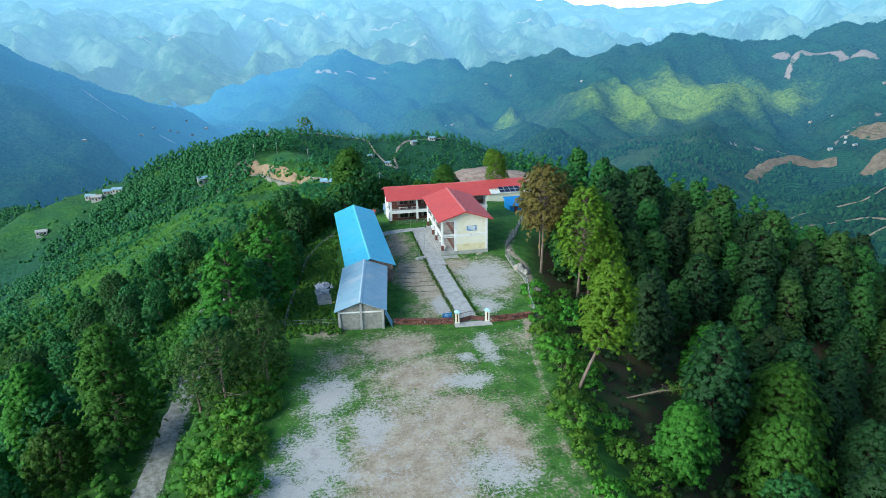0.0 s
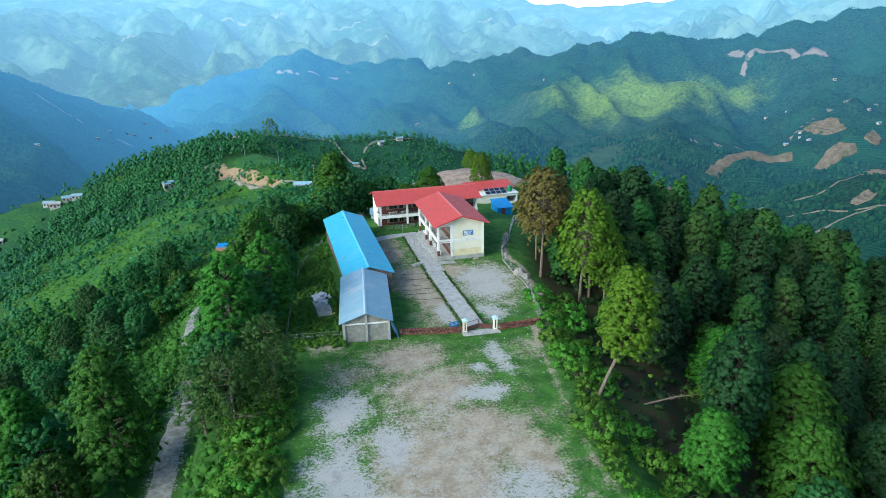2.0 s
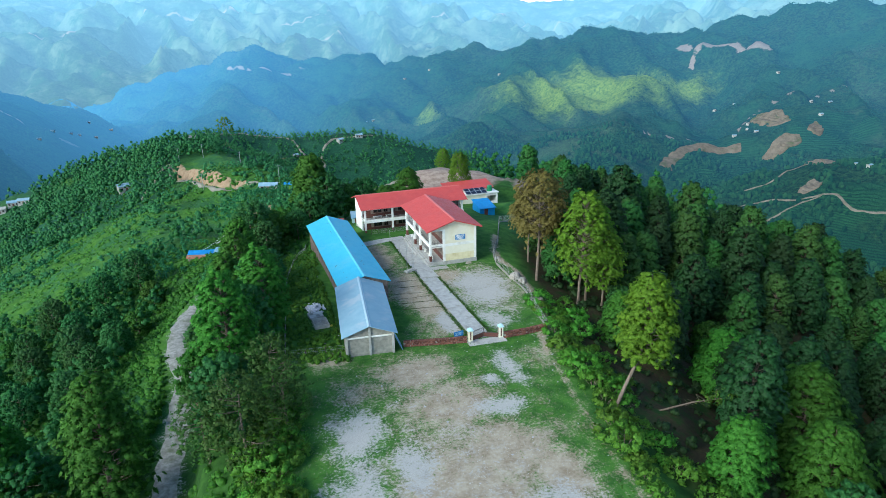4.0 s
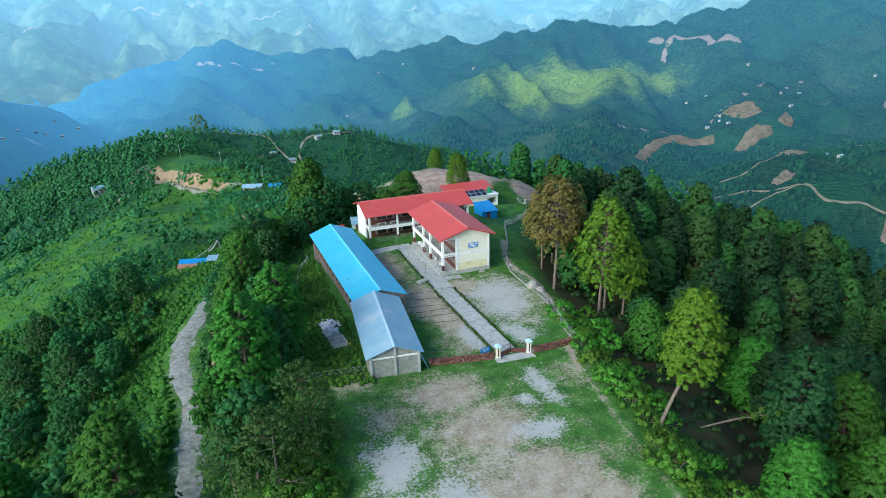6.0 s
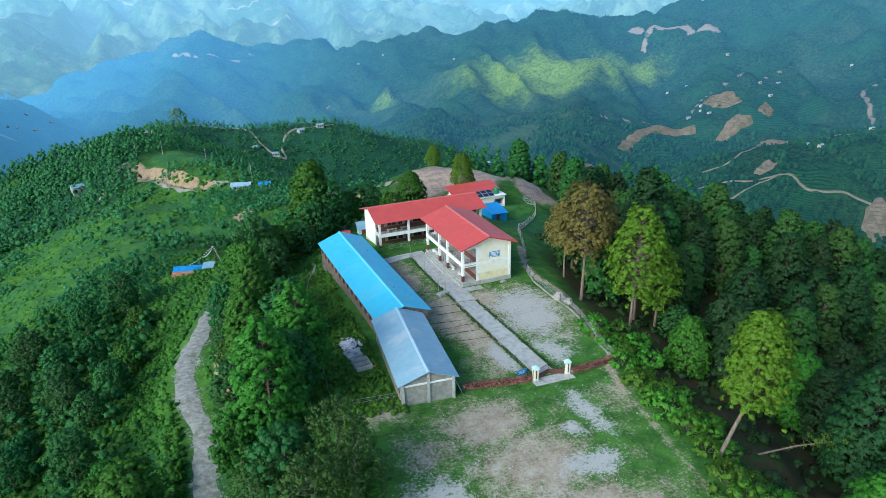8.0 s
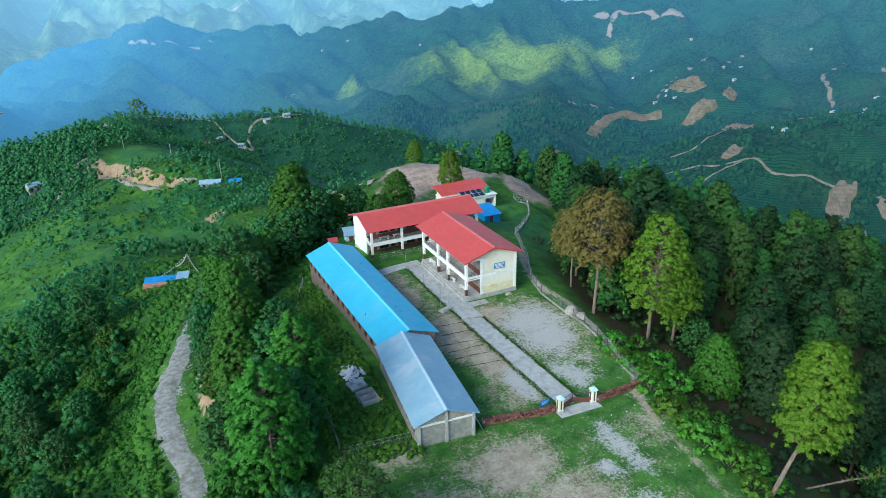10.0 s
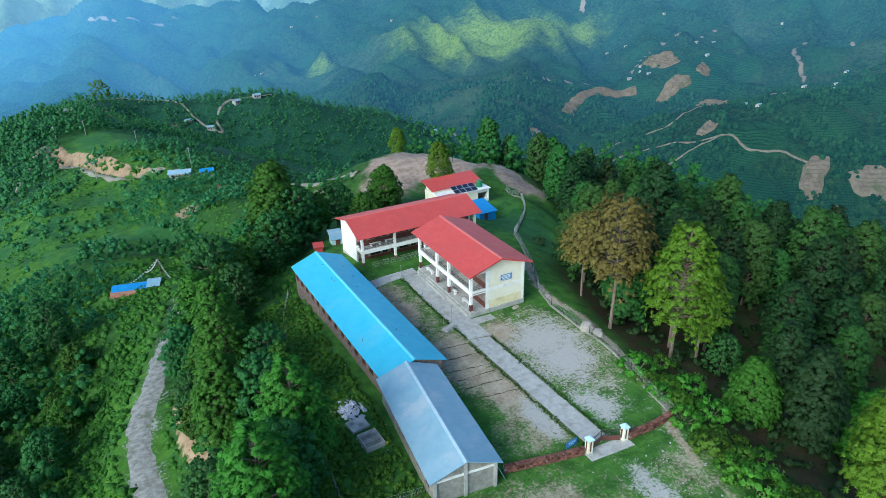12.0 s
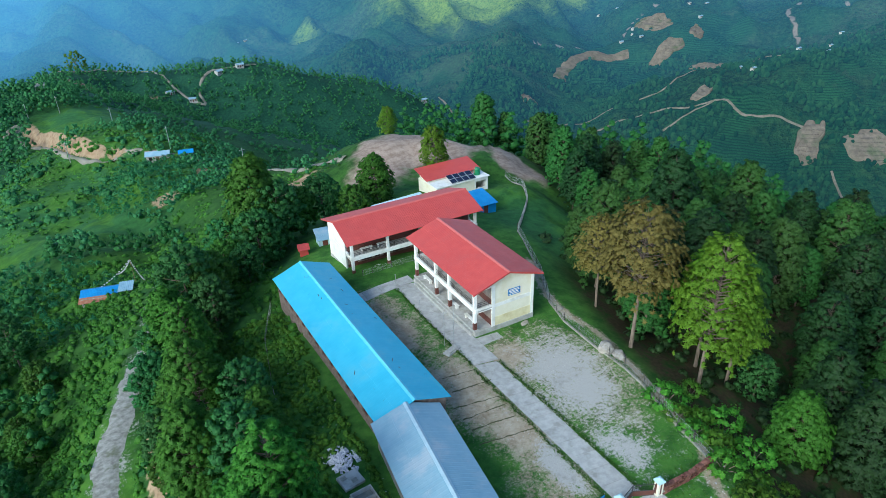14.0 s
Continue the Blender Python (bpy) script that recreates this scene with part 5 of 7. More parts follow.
for x, y, s, k in ((-9.5, 126.2, 1.1, 1), (-6.5, 128, 1.2, 2), (-3, 134, 1.1, 2), (2.5, 137, 1.1, 0), (6.5, 141, 1.1, 1), (11, 145, 1.1, 2), (16, 147, 1.0, 0), (20, 142, 0.9, 2), (-14, 107, 0.9, 2), (-10, 118, 0.8, 2), (-12, 88, 0.7, 2), (-16.5, 99, 0.6, 2), (-16.0, 114, 0.7, 0)):
    plant(BROAD[k], x, y, 53 * x, s)

rng = np.random.default_rng(7)


def scatter(count, x0, x1, y0, y1, gap, keep):
    """Spots at least gap apart, inside a box, where keep(x, y) says yes."""
    spots, grid = [], {}
    for x, y in zip(rng.uniform(x0, x1, count), rng.uniform(y0, y1, count)):
        if not keep(x, y):
            continue
        i, j = int(x // gap), int(y // gap)
        if any((x - p) ** 2 + (y - q) ** 2 < gap * gap for a in (i - 1, i, i + 1) for b in (j - 1, j, j + 1) for p, q in grid.get((a, b), ())):
            continue
        grid.setdefault((i, j), []).append((x, y))
        spots.append((x, y))
    return spots


def off_top(x, y):
    """Distance outside the level ridge top."""
    return -float(ridge([(a, b, 0, c) for a, b, _, c in MAIN[:9]], np.array([x]), np.array([y]), 1.0, 0.9999)[0])


def east(x, y):
    clear = off_top(x, y) > (12.5 if y < 76 else 6) and x > 15 and not (x < 60 and y > 112 + max(0, 0.6 * (36 - x)))
    return clear and math.hypot(x - 49, y - 168) > 27 and math.hypot(x - 35, y - 83) > 5.5 and math.hypot(x - 31, y - 88) > 4 and math.hypot(x - 26, y - 54.5) > 6 and math.hypot(x - 40.2, y - 43.1) > 6.5 and math.hypot(x - 46.2, y - 51.6) > 6.5 and math.hypot(x - 29, y - 43.5) > 5 and math.hypot(x - 45, y - 63.4) > 5 and math.hypot(x - 34.3, y - 70.3) > 5 and not (y < 60 and abs(x - 32 - 0.6 * (y - 52)) < 4)


def tree_mass(name, spots, height, spread, material, label, lumps_each=7, per=10, leaf=0.6):
    """Distant trees too many to count, as one mesh of crowns."""
    r = np.random.default_rng(len(spots))
    xy = np.array(spots)
    z = land(xy[:, 0], xy[:, 1])
    clumps, hubs = [], []
    for (x, y), g, s in zip(xy, z, r.uniform(0.65, 1.2, len(xy))):
        for i in range(lumps_each):
            hubs.append((x, y, g + 0.4 * height * s))
            k = (i + 0.5) / lumps_each
            q = spread * s * (1 - k) ** 0.7 * 0.62
            a = i * 2.4 + x
            clumps.append((x + q * math.cos(a), y + q * math.sin(a), g + height * s * (0.2 + 0.75 * k), spread * s * (0.5 - 0.2 * k)))
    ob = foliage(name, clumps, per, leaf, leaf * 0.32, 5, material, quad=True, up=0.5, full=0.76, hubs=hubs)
    return tagged(ob, label, "trees", kind="stuff")


spots = scatter(9000, 16, 240, 14, 300, 4.9, east)
spots.sort(key=lambda p: (p[0] - 25) ** 2 + 0.8 * (p[1] - 80) ** 2)
for i, (x, y) in enumerate(spots[:205]):
    # Sunlit-toned pines mostly far back, shade-toned ones near the yard.
    plant(PINES_LIT[i % 2] if (y > 88 and i % 6) or (y > 68 and i % 3 == 1) else PINES[i % 4] if i % 11 else BROAD[i % 3], x, y, 37 * i % 360, (0.62 if y < 80 else 0.72) + 0.4 * ((i * 0.618) % 1))
tree_mass("forest", spots[205:], 12.5, 3.4, M_PINE_LIT, "dense dark green pine forest on the valley slope")


tree_mass("forest", scatter(5000, 100, 460, 40, 520, 8.5, lambda x, y: y < 300 or x > 60 + 0.3 * y), 11, 4.6, M_LEAF, "dark trees filling the valley side", 4, 5, 0.9)


def west(x, y):
    d = float(along(ROAD_LEFT, np.array([x]), np.array([y]))[0][0])
    return off_top(x, y) > 3.5 and x < 15 and d > 4.0 and not (-7.5 < x and y < 121) and not (x > -33 and y < 73) and math.hypot(x + 21, y - 154) > 14 and not (-29 < x < -12 and 128 < y < 168)


def is_open(x, y):
    return float(clearing(np.array([x]), np.array([y]))[0])


spots = scatter(1700, -62, 0, 30, 148, 5.8, lambda x, y: west(x, y) and is_open(x, y) < 0.35)
for i, (x, y) in enumerate(spots):
    s = (0.5 if x < -26 else 0.62) + 0.35 * ((i * 0.618) % 1)
    plant(BROAD[(0, 1, 0, 2, 1)[i % 5]], x, y, 53 * i % 360, s)


spots = scatter(7000, -120, -6, 22, 190, 3.0, lambda x, y: west(x, y) and not (x > -12 and y < 72) and is_open(x, y) < 0.4 and wave(np.array([x]), np.array([y]), 40, 3)[0] > -0.5)
tree_mass("thicket", spots, 4.6, 2.1, M_LEAF, "dense green thicket on the steep slope", 5, 16, 0.5)


def wild(x, y):
    return off_top(x, y) > 2.0 and float(along(ROAD_LEFT, np.array([x]), np.array([y]))[0][0]) > 2.6


def scrub(name, spots, low, high, material, label, per=8, leaf=0.5, low_set=0.0):
    r = np.random.default_rng(len(spots))
    xy = np.array(spots)
    z = land(xy[:, 0], xy[:, 1])
    size = r.uniform(low, high, len(xy))
    clumps, hubs = [], []
    for (x, y), g, s in zip(xy, z, size):
        hubs += [(x, y, g - 0.2 * s)] * 2
        clumps.append((x, y, g + (0.35 - low_set) * s, s * 0.8))
        clumps.append((x + 0.7 * s * math.cos(x), y + 0.7 * s * math.sin(x), g + (0.25 - low_set) * s, s * 0.6))
    ob = foliage(name, clumps, per, leaf, leaf * 0.32, 9, material, quad=True, up=0.6, full=0.7, hubs=hubs)
    return tagged(ob, label, "bushes", kind="stuff")


scrub("scrub", scatter(22000, -80, 6, 22, 180, 1.25, lambda x, y: x < 4 and wild(x, y)), 0.5, 1.4, M_SLOPE, "tangled bright green weeds covering the slope", 8, 0.34, 0.25)
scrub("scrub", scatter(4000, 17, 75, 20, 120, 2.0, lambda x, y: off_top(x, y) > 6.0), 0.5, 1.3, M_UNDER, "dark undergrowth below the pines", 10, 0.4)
scrub("scrub", scatter(15000, -150, 30, 175, 420, 1.9, lambda x, y: math.hypot(x + 12, y - 375) > 40 and math.hypot(x + 24, y - 205) > 22), 0.8, 2.4, M_SLOPE, "bright green weeds over the terraced hillside", 5, 0.6, 0.6)
tree_mass("hillside_trees", scatter(7000, -160, 30, 175, 430, 2.2, lambda x, y: math.hypot(x + 12, y - 375) > 42 and is_open(x, y) < 0.95 and wave(np.array([x]), np.array([y]), 46, 5)[0] + 0.5 * wave(np.array([x]), np.array([y]), 15, 2)[0] > 0.2 + 0.5 * is_open(x, y)), 4.6, 2.0, M_LEAF_HAZED, "small dark trees in clumps over the hillside", 4, 7, 0.6)
scrub("scrub", scatter(9000, -280, 130, 235, 640, 2.4, lambda x, y: math.hypot(x + 12, y - 375) > 45 and wave(np.array([x]), np.array([y]), 60, 6)[0] > 0.0 and blob(np.array([x]), np.array([y]), -205, 470, 66, 38)[0] < 0.1 + 0.9 * (wave(np.array([x]), np.array([y]), 25, 3)[0] > 0.35)), 0.9, 2.6, M_LEAF_HAZED, "dark bushes dotted over the green hillside", 6, 0.8)
tree_mass("far_trees", scatter(2600, -175, -20, 400, 485, 3.6, lambda x, y: blob(np.array([x]), np.array([y]), -205, 470, 66, 38)[0] < 0.15) + scatter(1800, -140, -40, 330, 420, 3.8, lambda x, y: wave(np.array([x]), np.array([y]), 60, 4)[0] > -0.25) + scatter(6500, -260, 330, 500, 750, 5.2, lambda x, y: wave(np.array([x]), np.array([y]), 70, 9)[0] > -0.45), 7.5, 3.4, M_LEAF_HAZED, "dark trees along the next ridge", 4, 7, 0.9)
scrub("weeds", scatter(3600, -9, 1.0, 72.5, 118, 0.5, lambda x, y: x < -1.2 + 0.02 * (y - 80) and not (-4.6 < x < -1.6 and 81.2 < y < 89.2) and wave(np.array([x]), np.array([y]), 6, 2)[0] > -0.6), 0.3, 0.75, M_SHRUB, "low green weeds on the slope behind the sheds", 8, 0.28)
scrub("weeds", scatter(9000, -42, -17, 60, 160, 0.75, lambda x, y: wild(x, y) and is_open(x, y) > 0.25), 0.3, 0.75, M_SLOPE, "lush green ferns and weeds on the road bank", 9, 0.32, 0.1)
tufts = [(x + rng.normal(0, 0.12), y, land_z(x, y) + 0.03, 0.14) for x, y in [(14.3 - 0.03 * i * 0.1 - 0.35, 72.8 + 0.1 * i) for i in range(200)] + [(16.9 - 0.03 * i * 0.1, 72.8 + 0.1 * i) for i in range(200)] + [(13.5, 93.5 + 0.1 * i) for i in range(185)]]
tagged(foliage("grass_tufts", tufts, 7, 0.2, 0.03, 21, M_BUSH, up=0.9, droop=-0.3), "tufts of grass along the walkway edges", "grass", kind="stuff")


def yard_cover():
    """Loose stones on the bare ground and tufts on the worn grass of the yard."""
    r = np.random.default_rng(31)
    x, y = r.uniform(-10, 29, 26000), r.uniform(36, 100, 26000)
    z = land(x, y)
    zone = near_zones(x, y, z)
    worn = np.maximum(zone["tan"], zone["chalk"]) * (0.8 + 0.6 * wave(x, y, 5, 3))
    open_ground = (zone["yard"] > 0.9) & ~((x < 8.2) & (y > 72.5)) & ~((x > 13.6) & (x < 17.4) & (y > 72)) & (y < 98)
    s = np.nonzero(open_ground & (worn > 0.35))[0][:7000]
    size = r.uniform(0.02, 0.055, len(s)) * (1 + 1.2 * (r.uniform(0, 1, len(s)) > 0.96))
    shape = np.array([(1, 0, -0.4), (-0.5, 0.9, -0.4), (-0.6, -0.8, -0.4), (0.1, 0.1, 0.9)])
    turn = r.uniform(0, 6.28, len(s))
    c, d = np.cos(turn)[:, None], np.sin(turn)[:, None]
    v = np.stack([shape[:, 0] * c - shape[:, 1] * d, shape[:, 0] * d + shape[:, 1] * c, shape[:, 2] + 0 * c], -1) * r.uniform(0.7, 1.3, (len(s), 4, 1)) * size[:, None, None]
    v += np.stack([x[s], y[s], z[s] + 0.01], -1)[:, None]
    f = np.array([(0, 1, 3), (1, 2, 3), (2, 0, 3)])[None] + (np.arange(len(s)) * 4)[:, None, None]
    tagged(raw_part("loose_stones", v.reshape(-1, 3), f.reshape(-1, 3).tolist(), M_PEBBLE), "loose pale stones scattered over the bare yard", "stones", kind="stuff")
    g = np.nonzero(open_ground & (worn < 0.3))[0][:4500]
    tuft = np.stack([x[g], y[g], z[g] + 0.02, r.uniform(0.03, 0.08, len(g))], -1)
    tagged(foliage("yard_grass", tuft, 4, 0.10, 0.022, 33, M_SHRUB, up=0.9, droop=-0.2), "short uneven grass tufts on the yard", "grass", kind="stuff")


yard_cover()
edge = scatter(700, 17, 31, 36, 80, 2.1, lambda x, y: 1.2 < off_top(x, y) < 6.5) + scatter(1500, -16, -3, 36, 66, 1.25, lambda x, y: 0.6 < off_top(x, y) < 4.8)
for i, (x, y) in enumerate(edge[:230]):
    plant(SHRUBS[i % 3], x, y, 71 * i % 360, 0.6 + 0.6 * ((i * 0.618) % 1), 0.1)


def hill_woods(count):
    """Single small crowns over the opposite hills, as one mesh."""
    r = np.random.default_rng(3)
    a, d = np.radians(r.uniform(-30, 80, count)), np.sqrt(r.uniform(0, 1, count)) * 1750 + 520
    d = np.where(d < border(np.degrees(a)) + 5, d + 400, d)
    x, y = d * np.sin(a), 20 + d * np.cos(a)
    z = land(x, y)
    near = d < 1250
    zone = far_zones(x, y, z)
    thick = np.where(near, wave(x, y, 130, 9) + 0.5 * wave(x, y, 45, 4) > np.where(zone["terrace"] > 0.3, 0.35, 0.0), wave(x, y, 160, 9) > -0.55) | (r.uniform(0, 1, count) < 0.07)
    keep = (zone["bare"] < 0.2) & (zone["track"] < 0.2) & (zone["grove"] < 0.2 + 0.5 * r.uniform(0, 1, count) ** 3) & (cleared(x, y) < 0.2) & thick & (near | (zone["terrace"] * r.uniform(0, 1, count) < 0.55))
    verts, faces, haze, total = [], [], [], 0
    cone = (np.array([(1, 0, 0.35), (0, 1, 0.4), (-1, 0, 0.35), (0, -1, 0.3), (0, 0, 1.0)]), [(0, 1, 4), (1, 2, 4), (2, 3, 4), (3, 0, 4)])
    dome = (np.array([(1, 0, 0.15), (0, 1, 0.2), (-1, 0, 0.15), (0, -1, 0.2), (0.7, 0.7, 0.65), (-0.7, 0.7, 0.7), (-0.7, -0.7, 0.65), (0.7, -0.7, 0.7), (0, 0, 1.0)]),
            [(0, 1, 4), (1, 2, 5), (2, 3, 6), (3, 0, 7), (1, 5, 4), (2, 6, 5), (3, 7, 6), (0, 4, 7), (4, 5, 8), (5, 6, 8), (6, 7, 8), (7, 4, 8)])
    for (shape, tri), pick, tall in ((cone, keep & ~near, 4.6), (dome, keep & near, 4.6)):
        px, py, n, m = x[pick], y[pick], int(pick.sum()), len(shape)
        s = r.uniform(0.4, 1.0, n) * (0.6 + d[pick] / 5000)
        v = np.stack([px, py, z[pick] - 1], -1)[:, None] + (shape * np.array([2.4, 2.4, tall]))[None] * s[:, None, None] * r.uniform(0.75, 1.25, (n, m, 1))
        verts.append(v.reshape(-1, 3))
        faces += (np.array(tri)[None] + total + (np.arange(n) * m)[:, None, None]).reshape(-1, 3).tolist()
        haze.append(np.repeat(air(px, py), m))
        total += n * m
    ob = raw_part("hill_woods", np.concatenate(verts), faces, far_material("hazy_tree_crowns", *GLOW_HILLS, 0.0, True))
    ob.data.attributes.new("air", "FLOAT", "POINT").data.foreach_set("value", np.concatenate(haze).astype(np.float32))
    return tagged(ob, "woods on the hazy opposite hillside", "woods", kind="stuff")


hill_woods(85000)


def valley_woods(count):
    """Groves of round-topped trees across the near side of the valley, as one mesh."""
    r = np.random.default_rng(11)
    a, d = np.radians(r.uniform(16, 66, count)), r.uniform(440, 1150, count)
    x, y = d * np.sin(a), 20 + d * np.cos(a)
    grove = wave(x, y, 190, 5) + 0.5 * wave(x, y, 60, 7)
    keep = (cleared(x, y) < 0.15 + 0.5 * r.uniform(0, 1, count) ** 2) & (d > border(np.degrees(a)) + 4) & ((grove > 0.12) | ((wave(x, y, 26, 2) > 0.75) & (r.uniform(0, 1, count) < 0.5)) | (r.uniform(0, 1, count) < 0.02))
    x, y = x[keep], y[keep]
    z, n, m = land(x, y), len(x), len(LUMP_V)
    s = r.uniform(0.6, 1.3, n)
    v = np.stack([x, y, z + 2.2 * s], -1)[:, None] + LUMP_V[None] * np.array([2.6, 2.6, 3.6]) * s[:, None, None] * r.uniform(0.7, 1.25, (n, m, 1))
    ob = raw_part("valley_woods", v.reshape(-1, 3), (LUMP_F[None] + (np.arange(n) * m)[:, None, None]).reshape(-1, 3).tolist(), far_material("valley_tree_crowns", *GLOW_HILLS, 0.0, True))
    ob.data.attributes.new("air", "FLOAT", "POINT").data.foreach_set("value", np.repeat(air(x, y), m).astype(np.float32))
    return tagged(ob, "dark green groves on the terraced valley side", "woods", kind="stuff")


valley_woods(26000)


# ---- yard ----
M_PAVE = surface("pale_worn_concrete", (0.36, 0.35, 0.33), (0.48, 0.47, 0.44), 1.5, 0.9, (0.30, 0.29, 0.26), 0.8, bump=0.4, depth=0.01, varied=0.06)
M_PALEBLUE = surface("pale_blue_paint", (0.42, 0.62, 0.66), (0.52, 0.70, 0.73), 2, 0.7, bump=0.1, depth=0.004)
M_GREEN_TANK = surface("green_plastic", (0.015, 0.16, 0.06), (0.02, 0.20, 0.08), 3, 0.45, bump=0)
M_SOLAR = surface("solar_cells", (0.006, 0.010, 0.028), (0.012, 0.018, 0.045), 6, 0.15, bump=0)
M_STEEL = surface("galvanised_steel", (0.35, 0.36, 0.36), (0.48, 0.49, 0.49), 8, 0.45, metal=0.6, bump=0.1, depth=0.002)
M_DEADLEAF = leaf_material("dry_red_brown_creeper", (0.05, 0.018, 0.012), (0.13, 0.05, 0.03), 0.02, 0.2)
M_RUST = surface("rusty_sheet", (0.30, 0.10, 0.05), (0.42, 0.20, 0.12), 2.5, 0.8, (0.22, 0.10, 0.07), 0.8, bump=0.2)
M_TARP = surface("pale_plastic_scrap", (0.30, 0.30, 0.33), (0.62, 0.60, 0.62), 9, 0.5, bump=0.3, varied=0.3)
M_BOULDER = surface("pale_boulder", (0.26, 0.23, 0.19), (0.42, 0.38, 0.33), 2.5, 0.9, bump=0.7, depth=0.05)
M_YELLOW = surface("yellow_plastic", (0.62, 0.52, 0.05), (0.70, 0.60, 0.10), 5, 0.5, bump=0)


def slab_piece(corners, top, parent, name="slab", material=None):
    """A flat paving piece that follows the ground at its four corners."""
    bm = bmesh.new()
    hi = [bm.verts.new((x, y, land_z(x, y) + top)) for x, y in corners]
    lo = [bm.verts.new((x, y, land_z(x, y) - 0.25)) for x, y in corners]
    bm.faces.new(hi)
    bm.faces.new(lo[::-1])
    for i in range(4):
        j = (i + 1) % 4
        bm.faces.new((lo[i], lo[j], hi[j], hi[i]))
    bmesh.ops.bevel(bm, geom=[e for e in bm.edges if all(v in hi for v in e.verts)], offset=0.015, segments=1, affect="EDGES")
    return part(name, bm, material or M_PAVE, parent)


def paved(name, lefts, rights, pieces, top, label):
    """Paving between two edge lines, cast in pieces with open joints."""
    th = thing(name, Matrix(), label, "path")
    th["kind"] = "structure"
    for (l0, l1), (r0, r1), n in zip(zip(lefts, lefts[1:]), zip(rights, rights[1:]), pieces):
        for i in range(n):
            a, b = i / n + 0.005 / n, (i + 1) / n - 0.005 / n
            p = [Vector(l0).lerp(Vector(l1), a), Vector(r0).lerp(Vector(r1), a), Vector(r0).lerp(Vector(r1), b), Vector(l0).lerp(Vector(l1), b)]
            slab_piece([v[:] for v in p], top, th)
    return th


paved("walkway", [(14.35, 72.6), (13.75, 93.4)], [(16.75, 72.4), (16.15, 92.8)], [11], 0.05, "pale concrete walkway from the gate to the school")
paved("pavement_apron", [(13.65, 93.45), (13.65, 112.4)], [(16.5, 93.0), (16.5, 112.2)], [8], 0.055, "worn concrete apron along the verandah")
paved("pavement_corner", [(16.55, 96.0), (16.55, 97.6)], [(19.2, 96.2), (19.2, 97.4)], [1], 0.05, "concrete landing at the end of the verandah")
paved("pavement_path", [(7.2, 111.4), (16.4, 112.5)], [(7.2, 113.6), (16.4, 114.4)][::1], [4], 0.05, "concrete path in front of the far school block")
paved("pavement_gate", [(13.3, 70.9), (13.3, 72.3)], [(18.1, 70.6), (18.1, 72.0)], [1], 0.07, "concrete ramp under the school gate")


def gate_pillar(x, y):
    z = land_z(x, y)
    th = thing("gate_pillar", pose(x, y, z, 0, 0, -5), "cream gate pillar with red-brown stripes and pale cap", "gate pillar", "gate pillars")
    part("base", soft_box(-0.34, 0.34, -0.34, 0.34, -0.3, 0.22, 0.03), M_CONCRETE, th)
    part("shaft", soft_box(-0.27, 0.27, -0.27, 0.27, 0.22, 1.62, 0.02), M_CREAM, th)
    for a in range(4):
        bm = bmesh.new()
        box(bm, -0.07, 0.07, -0.285, -0.272, 0.4, 1.5, Matrix.Rotation(a * math.pi / 2, 4, "Z"))
        part("stripe", bm, M_BROWN, th, "red-brown painted stripe")
    cap = part("cap", soft_box(-0.36, 0.36, -0.36, 0.36, 1.62, 1.74, 0.02), M_PALEBLUE, th, "pale blue cap")
    bm = bmesh.new()
    bmesh.ops.create_cone(bm, cap_ends=True, segments=4, radius1=0.44, radius2=0.10, depth=0.24, matrix=pose(0, 0, 1.862, 0, 0, 45))
    part("cap_top", bm, M_PALEBLUE, cap)
    return th


gate_pillar(13.7, 71.9)
gate_pillar(17.6, 71.6)


def gate_leaf(x, y, turn, width):
    th = thing("gate_leaf", pose(x, y, land_z(x, y) + 0.1, 0, 0, turn), "iron gate leaf with bars and a red-brown panel", "gate", "gate leaves")
    bm = bmesh.new()
    for z in (0.05, 0.62, 1.25):
        tube(bm, [(0, 0, z), (width, 0, z)], 0.025, 6)
    for px in (0, width):
        tube(bm, [(px, 0, 0.05), (px, 0, 1.25)], 0.03, 6)
    part("gate_frame", bm, M_IRON, th)
    n = 11
    for i in range(1, n):
        part("bar", tube(bmesh.new(), [(width * i / n, 0, 0.05), (width * i / n, 0, 1.38)], 0.013, 5), M_IRON, th)
    part("panel", boxes((0.03, width - 0.03, -0.008, 0.008, 0.08, 0.60)), M_BROWN, th, "red-brown sheet panel")
    return th


gate_leaf(14.02, 71.95, 18, 1.72)
gate_leaf(17.28, 71.7, 154, 1.78)


